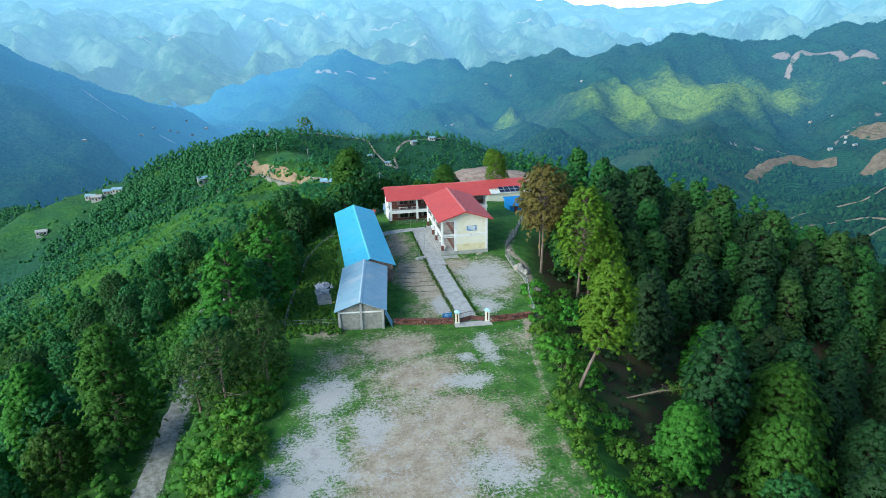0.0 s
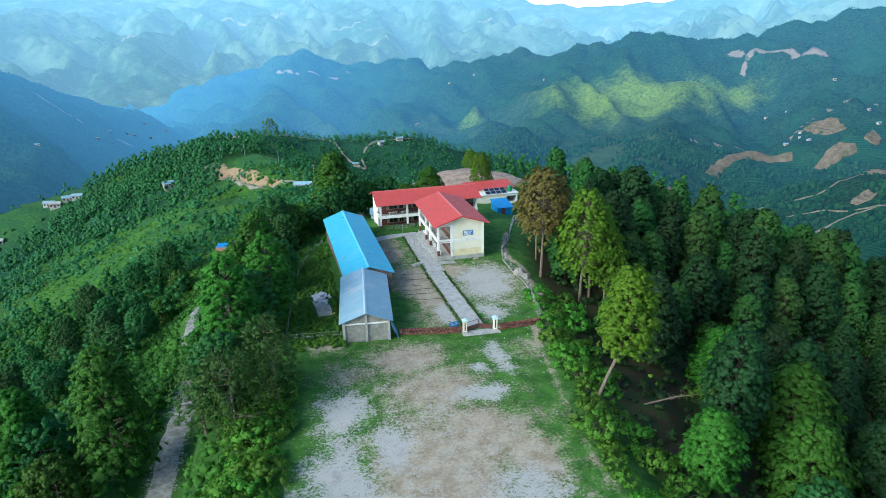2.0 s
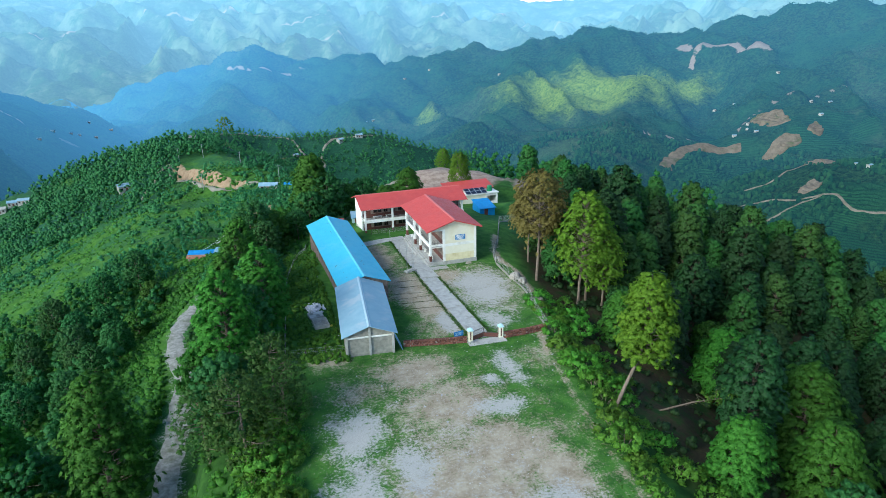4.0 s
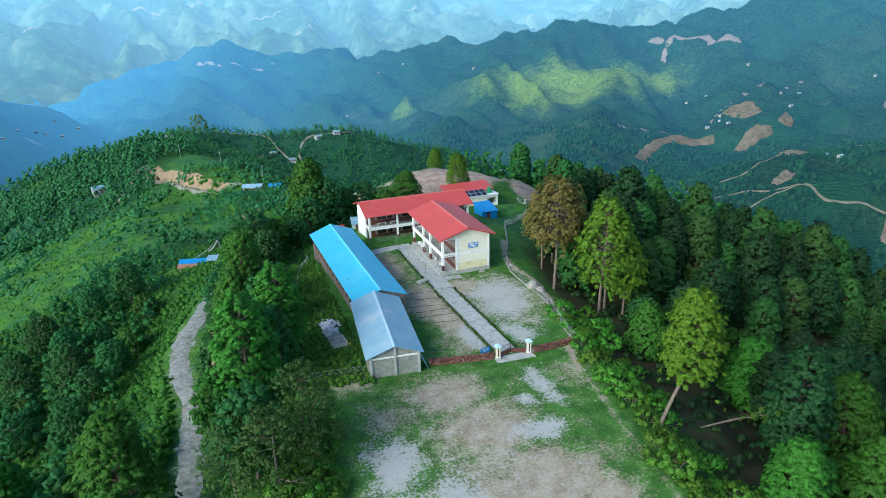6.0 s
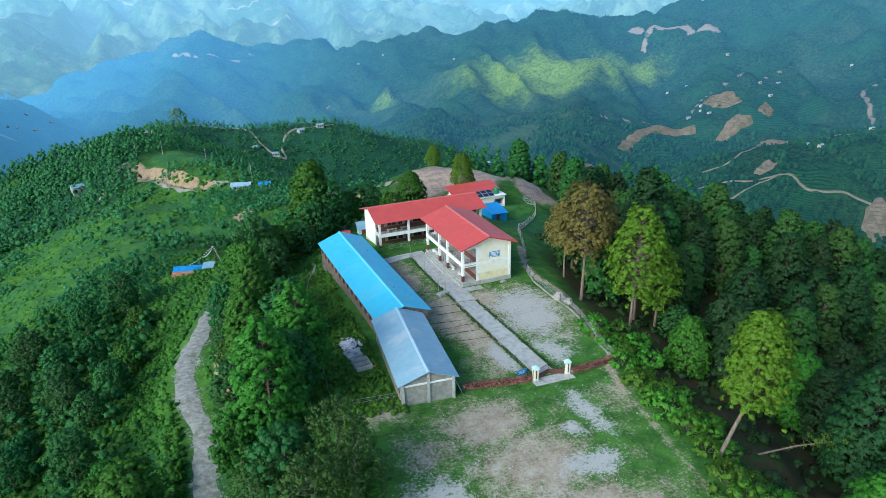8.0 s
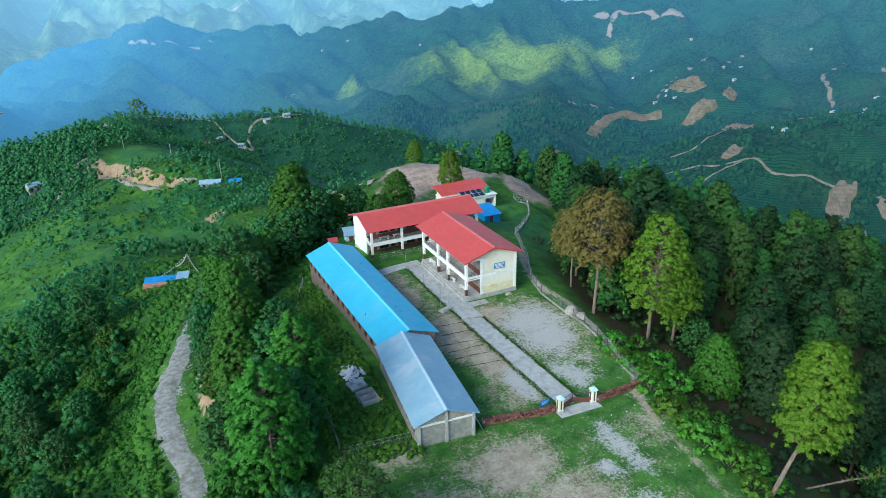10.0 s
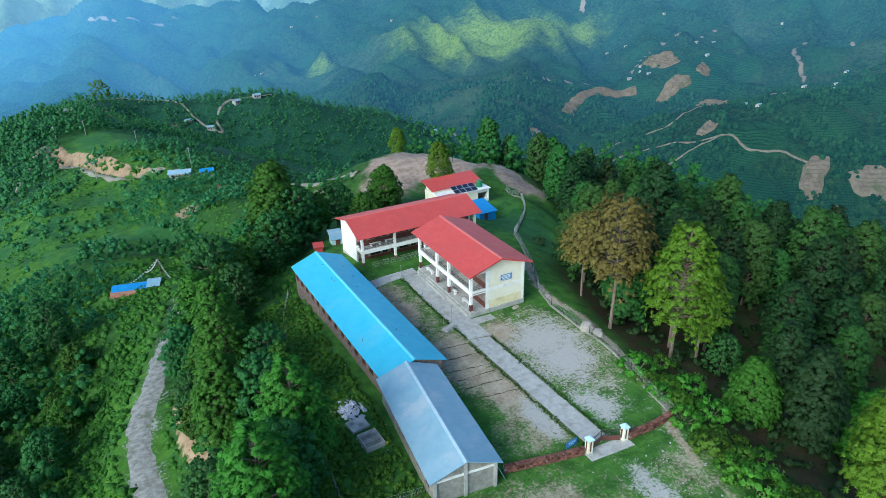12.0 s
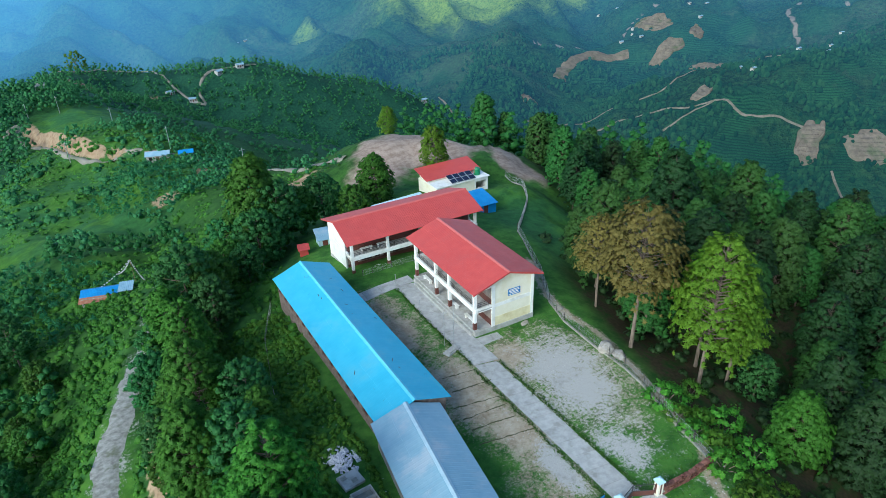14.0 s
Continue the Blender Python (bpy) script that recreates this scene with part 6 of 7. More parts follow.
def stone_wall(points, height, label):
    """A low wall of laid stones over a core, with dry creeper along its top."""
    th = thing("stone_wall", Matrix(), label, "wall", "low walls")
    r = random.Random(int(points[0][0] * 10))
    meshes = []
    for k in range(5):
        bm = bmesh.new()
        bmesh.ops.create_cube(bm, size=1.0)
        for v in bm.verts:
            v.co += Vector((r.uniform(-0.1, 0.1), r.uniform(-0.06, 0.06), r.uniform(-0.08, 0.08)))
        bmesh.ops.bevel(bm, geom=bm.edges[:], offset=0.09, segments=1, affect="EDGES")
        me = bpy.data.meshes.new("stone")
        bm.to_mesh(me)
        bm.free()
        me.materials.append(M_REDSTONE)
        meshes.append(me)
    core = bmesh.new()
    for (ax, ay), (bx, by) in zip(points, points[1:]):
        d = Vector((bx - ax, by - ay, 0))
        turn = math.degrees(math.atan2(d.y, d.x))
        n = int(d.length / 0.42)
        m = pose(ax, ay, land_z((ax + bx) / 2, (ay + by) / 2), 0, 0, turn)
        box(core, 0, d.length, -0.14, 0.14, -0.3, height - 0.06, m)
        for row in range(3):
            for i in range(n):
                ob = new("stone", meshes[r.randrange(5)])
                ob.parent = th
                w = d.length / n
                ob.matrix_basis = m @ pose((i + 0.5 + (0.5 if row % 2 else 0) * (i < n - 1)) * w, 0, height * (row + 0.5) / 3, 0, 0, r.uniform(-5, 5)) @ Matrix.Diagonal((w * 0.94, 0.40 + r.uniform(-0.03, 0.05), height / 3 * 0.95, 1))
    part("core", core, M_MUD, th)
    clumps = []
    for (ax, ay), (bx, by) in zip(points, points[1:]):
        n = int(math.hypot(bx - ax, by - ay) / 0.22)
        for i in range(n):
            s = (i + r.random()) / n
            x, y = ax + s * (bx - ax), ay + s * (by - ay) - r.uniform(0.05, 0.25)
            clumps.append((x, y, land_z(x, y) + height * r.uniform(0.45, 1.05), r.uniform(0.10, 0.2)))
    tagged(foliage("creeper", clumps, 10, 0.22, 0.05, 3, M_DEADLEAF, th, quad=True), "dry red-brown creeper hanging over the wall", kind="stuff")
    return th


stone_wall([(5.7, 73.7), (9.5, 72.8), (13.3, 72.05)], 0.8, "low red-brown stone wall with dry creeper beside the gate")
stone_wall([(18.0, 71.55), (21, 71.5), (24.0, 71.75)], 0.8, "low red-brown stone wall between gate and fence")


def fence(points, height, kerb, label, step=2.6):
    th = thing("fence", Matrix(), label, "fence", "fences")
    line = []
    for (ax, ay), (bx, by) in zip(points, points[1:]):
        n = max(1, round(math.hypot(bx - ax, by - ay) / step))
        line += [(ax + (bx - ax) * i / n, ay + (by - ay) * i / n) for i in range(n)]
    line.append(points[-1])
    for x, y in line:
        z = land_z(x, y)
        part("post", tube(bmesh.new(), [(x, y, z - 0.3), (x, y, z + height)], 0.045, 6), M_IRON, th)
    wires = bmesh.new()
    for (ax, ay), (bx, by) in zip(line, line[1:]):
        a, b = Vector((ax, ay, land_z(ax, ay))), Vector((bx, by, land_z(bx, by)))
        up = Vector((0, 0, 1))
        for h in (kerb + 0.08, height * 0.55, height * 0.95):
            tube(wires, [a + up * h, b + up * h], 0.012, 4, False)
        n = 9
        for i in range(n):
            p, q = a.lerp(b, i / n), a.lerp(b, (i + 1) / n)
            tube(wires, [p + up * (kerb + 0.08), q + up * height * 0.95], 0.005, 3, False)
            tube(wires, [q + up * (kerb + 0.08), p + up * height * 0.95], 0.005, 3, False)
        if kerb:
            d = (b - a)
            side = Vector((-d.y, d.x, 0)).normalized() * 0.08
            bm = bmesh.new()
            v = [bm.verts.new(p) for p in (a - side - up * 0.3, a + side - up * 0.3, b + side - up * 0.3, b - side - up * 0.3, a - side + up * kerb, a + side + up * kerb, b + side + up * kerb, b - side + up * kerb)]
            for f in ((0, 3, 2, 1), (4, 5, 6, 7), (0, 1, 5, 4), (1, 2, 6, 5), (2, 3, 7, 6), (3, 0, 4, 7)):
                bm.faces.new([v[i] for i in f])
            part("kerb", bm, M_MUD, th, "low grey concrete footing")
    tagged(part("wire_mesh", wires, M_STEEL, th), "thin wire netting", kind="stuff")
    return th


fence([(24.2, 71.9), (24.9, 76.3), (25.7, 79.3), (26.4, 82), (26.7, 85), (26.5, 89.5), (26.9, 95), (28.2, 99.5), (31.8, 106), (34.6, 112.5), (38, 120), (44, 127), (50.5, 134.5), (54, 141), (55.5, 149)], 1.35, 0.2, "wire fence on a low concrete footing along the path")
fence([(11.3, 117.5), (17.0, 117.7), (22.5, 117.9)], 0.9, 0.0, "low dark rail fence before the far block", 1.6)
fence([(-1.2, 74.7), (-8.2, 75.6)], 1.1, 0.0, "dark wire fence in front of the grey shed", 2.3)
fence([(-8.2, 75.6), (-7.4, 84), (-6.6, 92), (-5.6, 101), (-3.6, 112), (-0.5, 121)], 1.1, 0.0, "dark wire fence along the slope behind the sheds")


def pole(x, y, height, r, label, name="pole", base=True):
    th = thing(name, pose(x, y, land_z(x, y)), label, "pole", "poles")
    part("shaft", tube(bmesh.new(), [(0, 0, -0.3), (0, 0, height)], [r, r * 0.8], 8), M_STEEL, th)
    part("finial", tube(bmesh.new(), [(0, 0, height - 0.02), (0, 0, height + 0.08)], r * 1.5, 8), M_STEEL, th)
    return th


th = thing("concrete_plinth", pose(13.0, 96.9, land_z(13, 96.9), 0, 0, 22), "small grey concrete plinth of the flagpole", "plinth")
part("block", soft_box(-1.0, 1.0, -0.45, 0.45, -0.3, 0.22, 0.03), M_CONCRETE, th)
part("upper_block", soft_box(-0.7, 0.5, -0.3, 0.3, 0.22, 0.34, 0.02), M_CONCRETE, th)
pole(13.75, 97.7, 5.4, 0.045, "tall thin grey metal flagpole beside the walkway", "flagpole")
pole(12.9, 98.3, 4.3, 0.04, "thin grey metal pole on the lawn")
pole(13.45, 111.8, 2.2, 0.04, "short grey metal post at the lawn corner")
pole(13.45, 105.2, 2.1, 0.04, "short grey metal post at the lawn edge")


def board(x, y, turn):
    th = thing("notice_board", pose(x, y, land_z(x, y), 0, 0, turn), "blue metal notice board on short legs by the gate", "sign")
    for a in (-0.5, 0.5):
        part("leg", tube(bmesh.new(), [(a, 0, -0.2), (a, 0, 1.0)], 0.03, 6), M_IRON, th)
    s = part("panel", soft_box(-0.65, 0.65, -0.03, 0.03, 0.45, 1.15, 0.01), M_SIGN, th)
    for a, b, c in ((-0.5, 0.45, 0.95), (-0.4, 0.5, 0.8), (-0.5, 0.3, 0.65)):
        part("lettering", boxes((a, b, -0.036, -0.03, c, c + 0.06)), M_PALEBLUE, s)
    return th


board(12.6, 73.0, 8)


def bench(m, length):
    th = thing("bench", m, "white painted concrete bench on the verandah", "bench", "benches")
    part("seat", soft_box(-length / 2, length / 2, -0.22, 0.22, 0.38, 0.46, 0.02), M_WHITE, th)
    for a in (-0.38, 0.38):
        part("leg", soft_box(a * length - 0.08, a * length + 0.08, -0.18, 0.18, 0.0, 0.38, 0.01), M_WHITE, th)
    return th


for y in (100.3, 104.0, 110.6):
    bench(pose(17.4, y, 0.40, 0, 0, 90), 2.0)
bench(pose(13.4, 119.3, -0.95), 2.6)
bench(pose(13.2, 120.3, 1.75), 1.8)
bench(pose(15.6, 120.4, 1.75), 1.6)

# drain furrows across the trodden lawn
M_FURROW = surface("dark_furrow_soil", (0.06, 0.07, 0.025), (0.11, 0.10, 0.05), 4, 0.95, bump=0.5, depth=0.02)
for i, ((ax, ay), (bx, by)) in enumerate((((9.6, 91.0), (14.0, 90.6)), ((8.6, 88.9), (13.7, 88.1)), ((8.6, 87.1), (13.6, 86.9)), ((8.2, 83.7), (13.8, 82.8)), ((8.6, 85.6), (13.2, 85.1)), ((9.8, 93.3), (13.4, 92.9)))):
    th = thing("furrow", Matrix(), "shallow dark drainage furrow in the dirt lawn", "furrow", "furrows")
    bm, r = bmesh.new(), random.Random(i)
    pts = [(ax + (bx - ax) * k / 14, ay + (by - ay) * k / 14 + r.uniform(-0.06, 0.06)) for k in range(15)]
    tube(bm, [(x, y, land_z(x, y) - 0.02) for x, y in pts], [0.07 * r.uniform(0.5, 1.3) for _ in pts], 6)
    part("ridge", bm, M_FURROW, th)


def boulder(x, y, sx, sy, sz, seed):
    bm = bmesh.new()
    bmesh.ops.create_icosphere(bm, subdivisions=3, radius=1.0)
    for v in bm.verts:
        k = 1 + 0.22 * noise.noise(v.co * 1.3 + Vector((seed, 0, 0))) + 0.08 * noise.noise(v.co * 4 + Vector((seed, 3, 0)))
        v.co = Vector((v.co.x * sx, v.co.y * sy, v.co.z * sz)) * k
    ob = part("boulder", bm, M_BOULDER)
    ob.matrix_basis = pose(x, y, land_z(x, y) + sz * 0.35, 0, 0, seed * 40)
    return tagged(ob, "pale weathered boulder beside the fence path", "rock", "boulders")


boulder(27.2, 88.3, 0.95, 0.8, 0.75, 1)
boulder(27.7, 86.9, 0.75, 0.65, 0.5, 2)
boulder(27.6, 81.0, 0.7, 0.4, 0.25, 3)
boulder(28.2, 97.6, 0.5, 0.4, 0.3, 4)
boulder(22.9, 97.2, 0.6, 0.35, 0.14, 5)

# broken water tank and heap behind the grey shed
th = thing("open_tank", pose(-3.0, 83.0, land_z(-3.0, 83.0), 0, 0, 4), "open two-chamber grey concrete tank in the weeds", "tank")
for d in ((-0.85, 0.85, -1.1, -1.0), (-0.85, 0.85, 1.0, 1.1), (-0.85, 0.85, -0.05, 0.05), (-0.95, -0.85, -1.1, 1.1), (0.85, 0.95, -1.1, 1.1)):
    part("wall", soft_box(*d, -0.3, 0.55, 0.015), M_PEBBLE, th)
part("bottom", boxes((-0.85, 0.85, -1.0, 1.0, -0.1, 0.1)), M_MUD, th)
th = thing("concrete_cover", pose(-3.3, 85.7, land_z(-3.3, 85.7) + 0.05, 4, 3, 10), "cracked grey concrete cover in the weeds", "slab")
part("cover", soft_box(-0.95, 0.95, -0.8, 0.8, 0.0, 0.3, 0.03), M_PEBBLE, th)
for a, b in ((-0.5, 0.35), (0.2, -0.3)):
    part("hatch", soft_box(a - 0.25, a + 0.25, b - 0.2, b + 0.2, 0.302, 0.34, 0.01), M_MUD, th)
r = random.Random(5)
heap = bmesh.new()
for i in range(130):
    x, y = r.gauss(0, 0.62), r.gauss(0, 0.75)
    box(heap, -0.17, 0.17, -0.12, 0.12, -0.02, 0.04, pose(x, y, 0.12 + 0.25 * math.exp(-x * x - y * y), r.uniform(-40, 40), r.uniform(-40, 40), r.uniform(0, 360)) @ Matrix.Scale(r.uniform(0.5, 1.5), 4))
ob = tagged(part("rubbish", heap, M_TARP), "heap of pale plastic rubbish in the weeds", "rubbish", kind="stuff")
ob.matrix_basis = pose(-3.2, 88.2, land_z(-3.2, 88.2))
litter = bmesh.new()
for i in range(150):
    x, y = (r.uniform(-4.5, -0.8), r.uniform(77, 112)) if i < 70 else (r.uniform(17, 26), r.uniform(60, 72)) if i < 105 else (r.uniform(-6, 18), r.uniform(44, 71))
    box(litter, -0.06, 0.06, -0.05, 0.05, 0, 0.03, pose(x, y, land_z(x, y) + 0.03, r.uniform(-30, 30), r.uniform(-30, 30), r.uniform(0, 360)) @ Matrix.Scale(r.uniform(0.5, 1.6), 4))
tagged(part("litter", litter, M_TARP), "scattered pale scraps of litter on the grass", "litter", kind="stuff")
ob = tagged(part("plastic_bag", soft_box(-0.22, 0.22, -0.16, 0.16, 0, 0.2, 0.07), M_YELLOW), "crumpled yellow plastic bag beside the grey shed", "bag")
ob.matrix_basis = pose(-1.75, 82.2, land_z(-1.75, 82.2), 8, 5, 30)


# ---- outbuildings behind the school ----
def small_shed(name, m, w, d, h, drop, wall, roof, label, category, door=True):
    """A small single-pitch building; the roof falls towards local -y."""
    th = thing(name, m, label, category)
    bm = bmesh.new()
    v = [bm.verts.new(p) for p in ((0, 0, -1.0), (w, 0, -1.0), (w, d, -1.0), (0, d, -1.0), (0, 0, h - drop), (w, 0, h - drop), (w, d, h), (0, d, h))]
    for f in ((0, 3, 2, 1), (4, 5, 6, 7), (0, 1, 5, 4), (1, 2, 6, 5), (2, 3, 7, 6), (3, 0, 4, 7)):
        bm.faces.new([v[i] for i in f])
    part("wall_block", bm, wall, th)
    k = drop / d
    roof_panel("roof", -0.25, w + 0.25, (-0.3, h - drop - 0.3 * k + 0.08), (d + 0.25, h + 0.25 * k + 0.08), roof, th)
    if door:
        part("door", soft_box(w * 0.3, w * 0.3 + 0.8, -0.03, -0.002, 0.0, min(1.9, h - drop - 0.1), 0.005), M_BROWN, th)
    return th


small_shed("tin_shed", pose(38.7, 132.3, land_z(40.5, 134) - 0.2), 3.5, 4.6, 2.7, 0.75, M_BLUE_DEEP, M_BLUE_DEEP, "small blue corrugated metal shed behind the school", "shed")
small_shed("outhouse", pose(10.6, 133.4, land_z(11.5, 134) - 0.3, 0, 0, -8), 1.8, 3.0, 1.9, 0.4, M_PALEBLUE, M_GREYBLUE, "small pale blue outhouse with tin roof", "outhouse")
small_shed("red_kiosk", pose(7.0, 131.6, land_z(7.6, 132.3) - 0.1, 0, 0, -12), 1.25, 1.25, 1.5, 0.15, M_RED, M_RED, "small red metal cabin in the grass", "cabin", False)
small_shed("pale_shed", pose(22, 134.5, land_z(26, 136) - 0.3, 0, 0, 4), 9.0, 3.6, 2.5, 0.6, M_MUD, M_PALEBLUE, "low shed with pale blue-green tin roof", "shed")


def rear_block(m):
    """Single-storey block with a red sloping roof and a flat terrace that carries panels and a tank."""
    th = thing("rear_building", m, "cream building with red roof behind the school", "building")
    part("wall_block", boxes((0, 8.2, 0.0, 6.8, -1.5, 3.3)), M_CREAM, th)
    pierced_wall("porch_wall", 8.2, 11.2, 0.0, 0.2, -1.5, 3.3, [(8.5, 10.9, 1.3, 2.7)], M_WHITE, th)
    part("porch_side", boxes((11.0, 11.2, 0.2, 4.0, -1.5, 3.3)), M_WHITE, th)
    part("porch_back", boxes((8.2, 11.0, 3.8, 4.0, -1.5, 3.3)), M_CREAM, th)
    part("terrace", soft_box(-0.2, 11.4, -0.3, 4.2, 3.3, 3.5, 0.02), M_WHITE, th)
    roof_panel("roof", -0.6, 11.4, (2.6, 4.0), (7.4, 5.0), M_RED, th, "red metal roof")
    part("upper_wall", boxes((0.2, 8.0, 2.9, 6.6, 3.5, 3.98)), M_CREAM, th)
    return th


Z_REAR = land_z(41, 146) - 0.6
rear_block(pose(36.2, 142.6, Z_REAR, 0, 0, 2))
for i in range(4):
    for j in range(2):
        th = thing("solar_panel", pose(39.4 + 1.32 * i, 142.55 + 1.3 * j, Z_REAR + 3.6 + 0.36 * j, 16, 0, 2), "dark blue solar panel with pale frame", "solar panel", "solar panels")
        part("frame", soft_box(0, 1.24, 0, 1.24, 0, 0.05, 0.01), M_STEEL, th)
        part("cells", boxes((0.05, 1.19, 0.05, 1.19, 0.05, 0.056)), M_SOLAR, th)
th = thing("water_tank", pose(45.8, 144.3, Z_REAR + 3.5), "green plastic water tank on the terrace", "water tank")
part("body", tube(bmesh.new(), [(0, 0, 0), (0, 0, 0.05), (0, 0, 0.5), (0, 0, 0.55), (0, 0, 1.1), (0, 0, 1.35)], [0.62, 0.65, 0.65, 0.61, 0.65, 0.5], 20), M_GREEN_TANK, th)
part("lid", tube(bmesh.new(), [(0, 0, 1.35), (0, 0, 1.45)], [0.24, 0.22], 14), M_GREEN_TANK, th)
th = thing("tank_stand", pose(44.7, 144.2, Z_REAR + 3.5), "pale red pipe frame beside the tank", "frame")
for a in (0, 0.5):
    part("post", tube(bmesh.new(), [(a, 0, 0), (a, 0, 1.5)], 0.04, 6), M_RED_CAP, th)
part("rail", tube(bmesh.new(), [(0, 0, 1.5), (0.5, 0, 1.5)], 0.04, 6), M_RED_CAP, th)
th = thing("dish_lamp", pose(10.25, 118.6, 2.6), "round white lamp on the corner of the far block", "lamp")
part("arm", tube(bmesh.new(), [(0.2, 0.4, 0), (-0.35, 0.2, 0.25)], 0.03, 6), M_STEEL, th)
bm = bmesh.new()
bmesh.ops.create_uvsphere(bm, u_segments=12, v_segments=8, radius=0.2, matrix=pose(-0.38, 0.2, 0.36))
part("globe", bm, M_WHITE, th)

# ---- the hut by the lower road ----
hz = land_z(-21, 160) - 0.9
th = thing("hut", pose(-24.4, 158.4, hz, 0, 0, -14) @ Matrix.Scale(0.8, 4), "rusty farm hut with a bright blue sheet over its roof", "hut")
part("wall_block", boxes((0, 7.4, 0, 4.0, -1.5, 1.7)), M_MUD, th)
roof_panel("front_roof", -0.4, 7.8, (-1.0, 1.3), (1.0, 1.95), M_RUST, th, "rusty red tin eave")
roof_panel("blue_roof", -0.3, 7.7, (0.6, 1.9), (2.6, 2.6), M_BLUE_DEEP, th, "bright blue sheet roof")
roof_panel("back_roof", -0.3, 7.7, (4.4, 1.9), (2.6, 2.6), M_BLUE_DEEP, th, "bright blue sheet roof")
small_shed("lean_to", pose(-18.3, 156.4, land_z(-17.5, 157) - 0.3, 0, 0, -14), 1.9, 2.2, 1.3, 0.3, M_MUD, M_GREYBLUE, "grey tin lean-to beside the hut", "shed", False)
th = thing("flag_pole", pose(-15.5, 161.5, land_z(-15.5, 161.5)), "pole with strings of pale flags above the hut", "pole")
part("shaft", tube(bmesh.new(), [(0, 0, -0.3), (0, 0, 5.0)], 0.05, 6), M_WOOD, th)
for q in ((-6.5, -1.0, 1.2), (1.5, -2.5, 1.5), (-2.4, 1.5, 2.0)):
    bm = bmesh.new()
    for i in range(14):
        p = Vector((0, 0, 4.9)).lerp(Vector(q), (i + 0.5) / 14) - Vector((0, 0, 0.5 * math.sin(math.pi * (i + 0.5) / 14)))
        box(bm, p.x - 0.12, p.x + 0.12, p.y - 0.01, p.y + 0.01, p.z - 0.22, p.z)
    tagged(part("flag_string", bm, M_TARP, th), "string of small pale flags", kind="stuff")


# ---- houses and poles along the ridge ----
def small_house(x, y, w, d, h, turn, roof, label):
    th = thing("house", pose(x, y, land_z(x, y) - 0.3, 0, 0, turn), label, "house", "distant houses")
    part("wall_block", boxes((-w / 2, w / 2, -d / 2, d / 2, -1.5, h)), M_CONCRETE, th)
    k = d / 2 + 0.4
    top = h + k * 0.4
    roof_panel("roof", -w / 2 - 0.4, w / 2 + 0.4, (-k, h), (0, top), roof, th, pitch=0.6)
    roof_panel("roof", -w / 2 - 0.4, w / 2 + 0.4, (k, h), (0, top), roof, th, pitch=0.6)
    part("door", boxes((-0.5, 0.5, -d / 2 - 0.03, -d / 2 - 0.005, 0, 1.9)), M_BROWN, th)
    for s in (-0.32, 0.32):
        part("window", boxes((s * w - 0.5, s * w + 0.5, -d / 2 - 0.03, -d / 2 - 0.005, 0.9, 2.0)), M_GLASS_DARK, th)
    return th


small_house(0.5, 271, 7, 4, 2.4, -15, M_GREYBLUE, "low farmhouse with grey tin roof on the ridge road")
small_house(8.5, 264, 4, 3, 2.0, -10, M_BLUE_DEEP, "small shed with blue sheet roof beside the road")
small_house(-69.5, 381, 8, 5, 3.0, 20, M_GREYBLUE, "small house on the green hillside")
for x, y, t in ((46, 640, 20), (62, 628, -10), (92, 655, 30), (112, 660, 5), (-55, 690, 0), (-36, 452, 10), (-142, 463, 0), (-149, 466, 10), (-156, 462, 5), (-161, 467, -8), (-186, 440, 12), (283, 629, 10), (717, 572, 0), (781, 587, 20), (786, 531, 5), (953, 860, 0), (891, 957, 30), (956, 620, 0), (818, 907, -15), (1026, 952, 10), (1052, 933, 0), (1232, 922, 20), (1029, 1146, 0), (889, 953, 15), (869, 912, 0), (707, 581, 30), (710, 564, 0), (896, 630, 5), (803, 530, 10), (1013, 642, 0), (286, 1488, 0), (307, 1503, 12), (592, 1499, 0), (672, 1607, 20), (541, 1803, 0), (457, 1763, 10), (-347, 1345, 0), (-322, 1477, 15), (-310, 1490, 0), (-304, 1575, 5), (-371, 1106, 0), (-288, 1532, 20), (-267, 1600, 0), (-335, 1400, 10), (1000, 1116, 0), (975, 1145, 25), (1104, 1118, 0)):
    small_house(x, y, 6.5, 4.5, 2.6, t, M_GREYBLUE if int(x) % 3 else M_CONCRETE, "small pale house on the far ridge")
for x, y, h in ((-26.1, 299, 7), (5.6, 281, 8), (-28.7, 398, 8), (-41.3, 391, 8), (17, 215, 8), (-9, 330, 7)):
    th = thing("utility_pole", pose(x, y, land_z(x, y)), "slim grey utility pole beside the ridge road", "pole", "utility poles")
    part("shaft", tube(bmesh.new(), [(0, 0, -0.5), (0, 0, h)], [0.16, 0.1], 7), M_STEEL, th)
    part("crossarm", boxes((-0.7, 0.7, -0.05, 0.05, h - 0.6, h - 0.5)), M_STEEL, th)
# The lone tree's bright leaf colour stands in for sunlight on it.
plant(broadleaf(47, 10, 4.6, M_SHRUB, "wide bright green tree alone on the ridge", 70, 10), -18, 700, 0, 1.9)

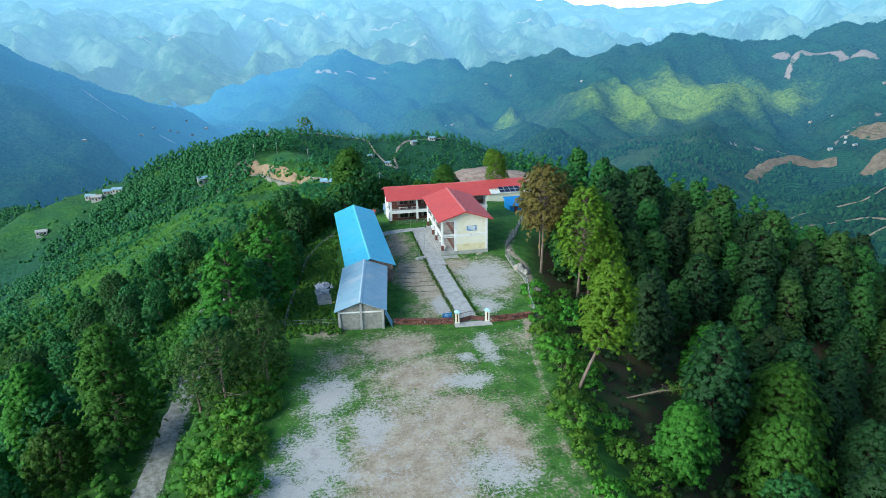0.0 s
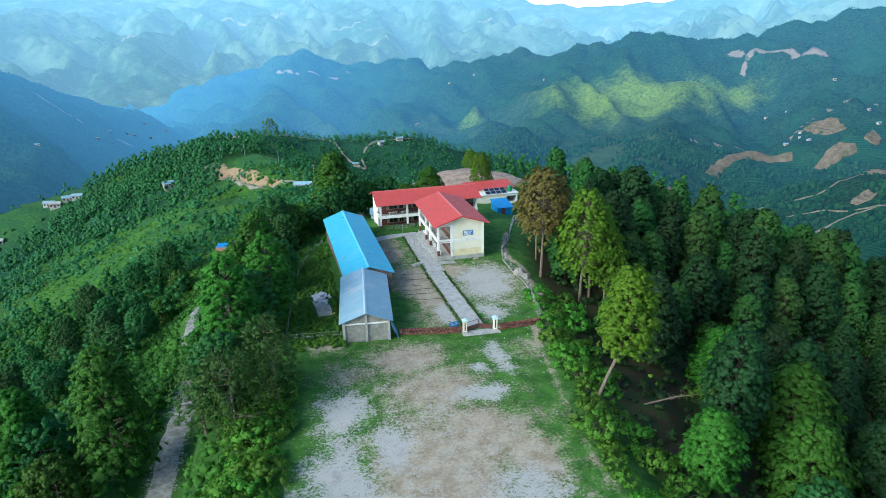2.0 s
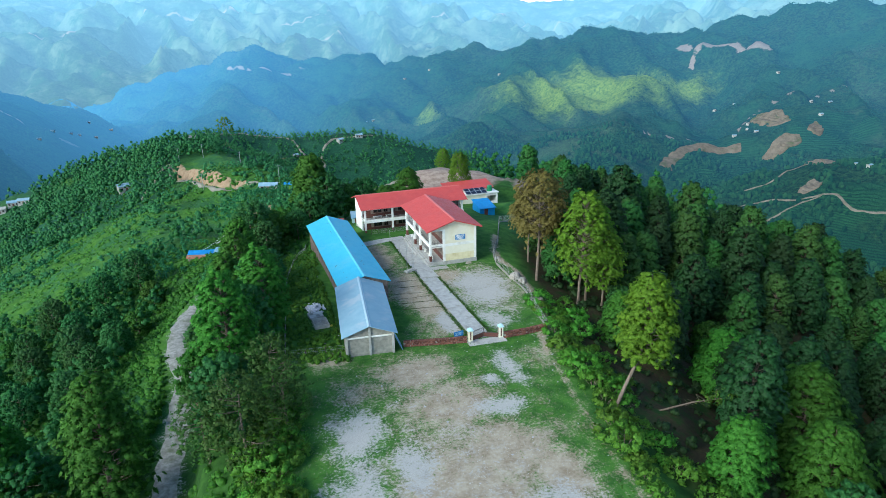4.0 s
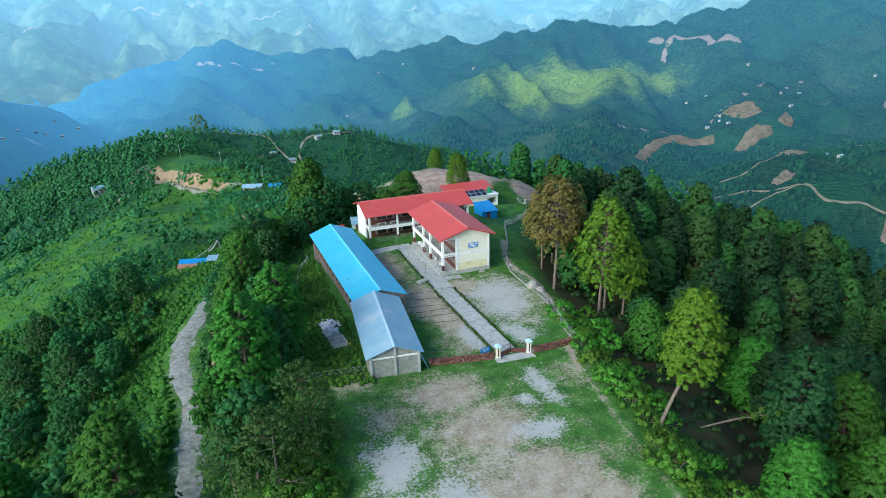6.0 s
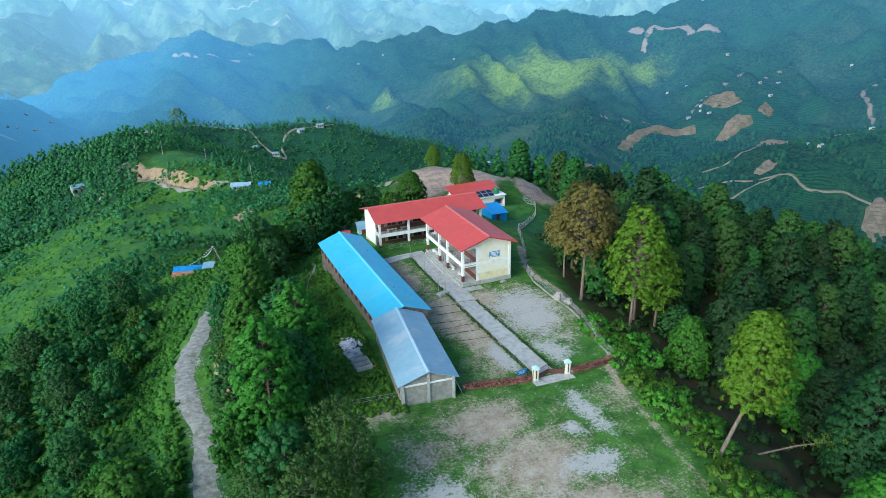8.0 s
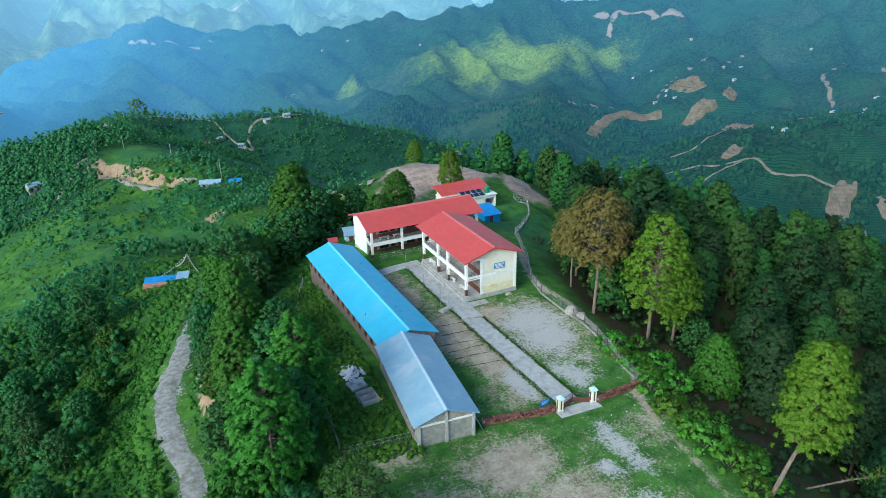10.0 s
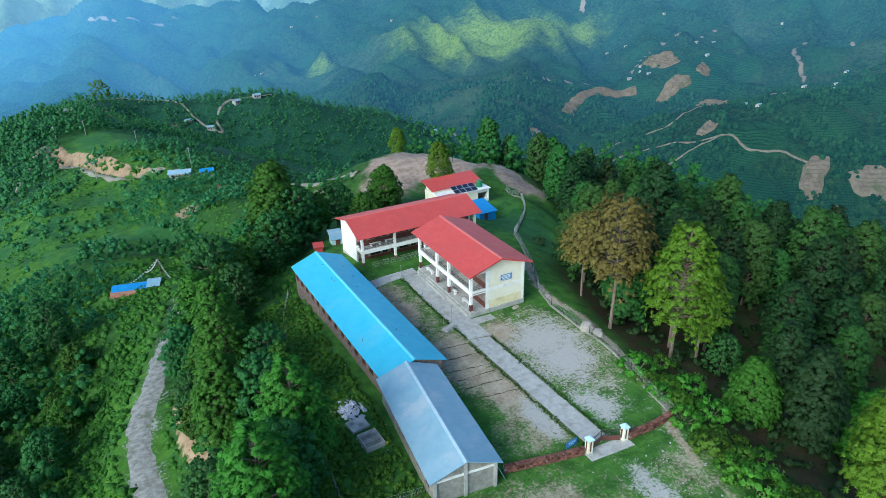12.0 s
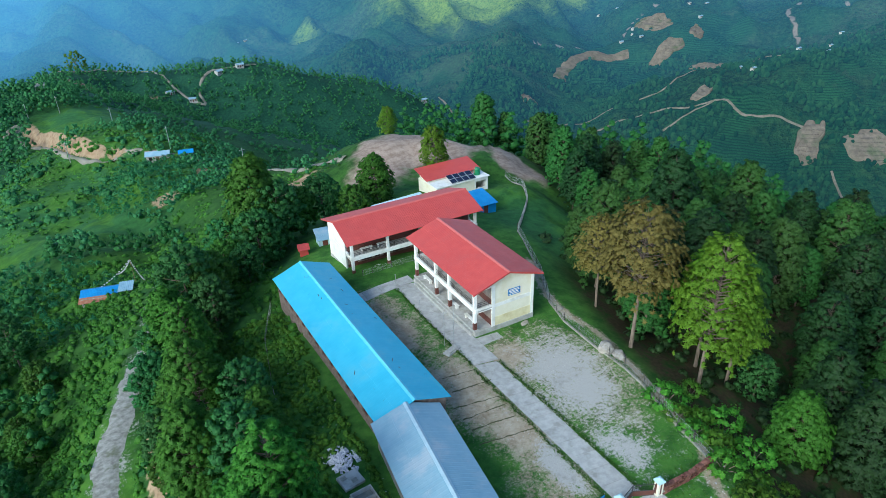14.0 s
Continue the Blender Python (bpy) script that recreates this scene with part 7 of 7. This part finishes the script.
# fallen dead tree on the forest slope
th = thing("fallen_tree", Matrix(), "grey dead tree fallen across the slope", "log")
a, b = Vector((29.1, 55.5, land_z(29.1, 55.5) - 0.3)), Vector((34.2, 50.7, 0.6))
part("trunk", tube(bmesh.new(), [a, a.lerp(b, 0.5) + Vector((0, 0, 0.3)), b], [0.11, 0.08, 0.03], 7), M_BARK, th)
for i in range(12):
    p = a.lerp(b, 0.35 + 0.05 * i)
    part("branch", tube(bmesh.new(), [p, p + Vector((r.uniform(-1, 1), r.uniform(-1, 1), r.uniform(0.3, 1.1)))], [0.035, 0.01], 4), M_BARK, th)
foliage("twig_leaves", [(*(a.lerp(b, 0.62 + 0.03 * i) + Vector((r.uniform(-0.9, 0.9), r.uniform(-0.9, 0.9), r.uniform(-0.2, 0.8)))), 0.4) for i in range(15)], 22, 0.22, 0.06, 4, M_SHRUB, th, quad=True)

# maize on the shoulder below the school
clumps = [(x, y, land_z(x, y) + 0.9, 0.7) for x, y in scatter(9000, -120, 24, 140, 290, 1.3, lambda x, y: max(float(blob(np.array([x]), np.array([y]), *p)[0]) for p in ((-34, 172, 15, 26, 20), (-2, 240, 20, 34, 0), (-95, 300, 22, 30, 0))) > 0.25 and math.hypot(x + 21, y - 160) > 9)]
tagged(foliage("maize", clumps, 14, 1.2, 0.13, 8, M_MAIZE, quad=True, up=0.9, droop=-0.2), "tall green maize crop on the terrace", "crop", kind="stuff")

# twigs and scraps lying on the blue roof
r = random.Random(9)
bm = bmesh.new()
top = pose(3.72, 102.85, 0, 0, 0, 1.3)
for i in range(18):
    s, y, q = r.choice((-1, 1)), r.uniform(-14.5, 14.5), r.uniform(0.3, 3.5)
    box(bm, -0.02, 0.02, -0.22, 0.22, 0, 0.03, top @ pose(s * q, y, 4.05 - 1.37 * q / 3.75 + 0.05, 0, s * 20, r.uniform(0, 180)) @ Matrix.Scale(r.uniform(0.3, 1.4), 4))
tagged(part("roof_litter", bm, M_IRON), "dark twigs and scraps on the blue roof", "litter", kind="stuff")
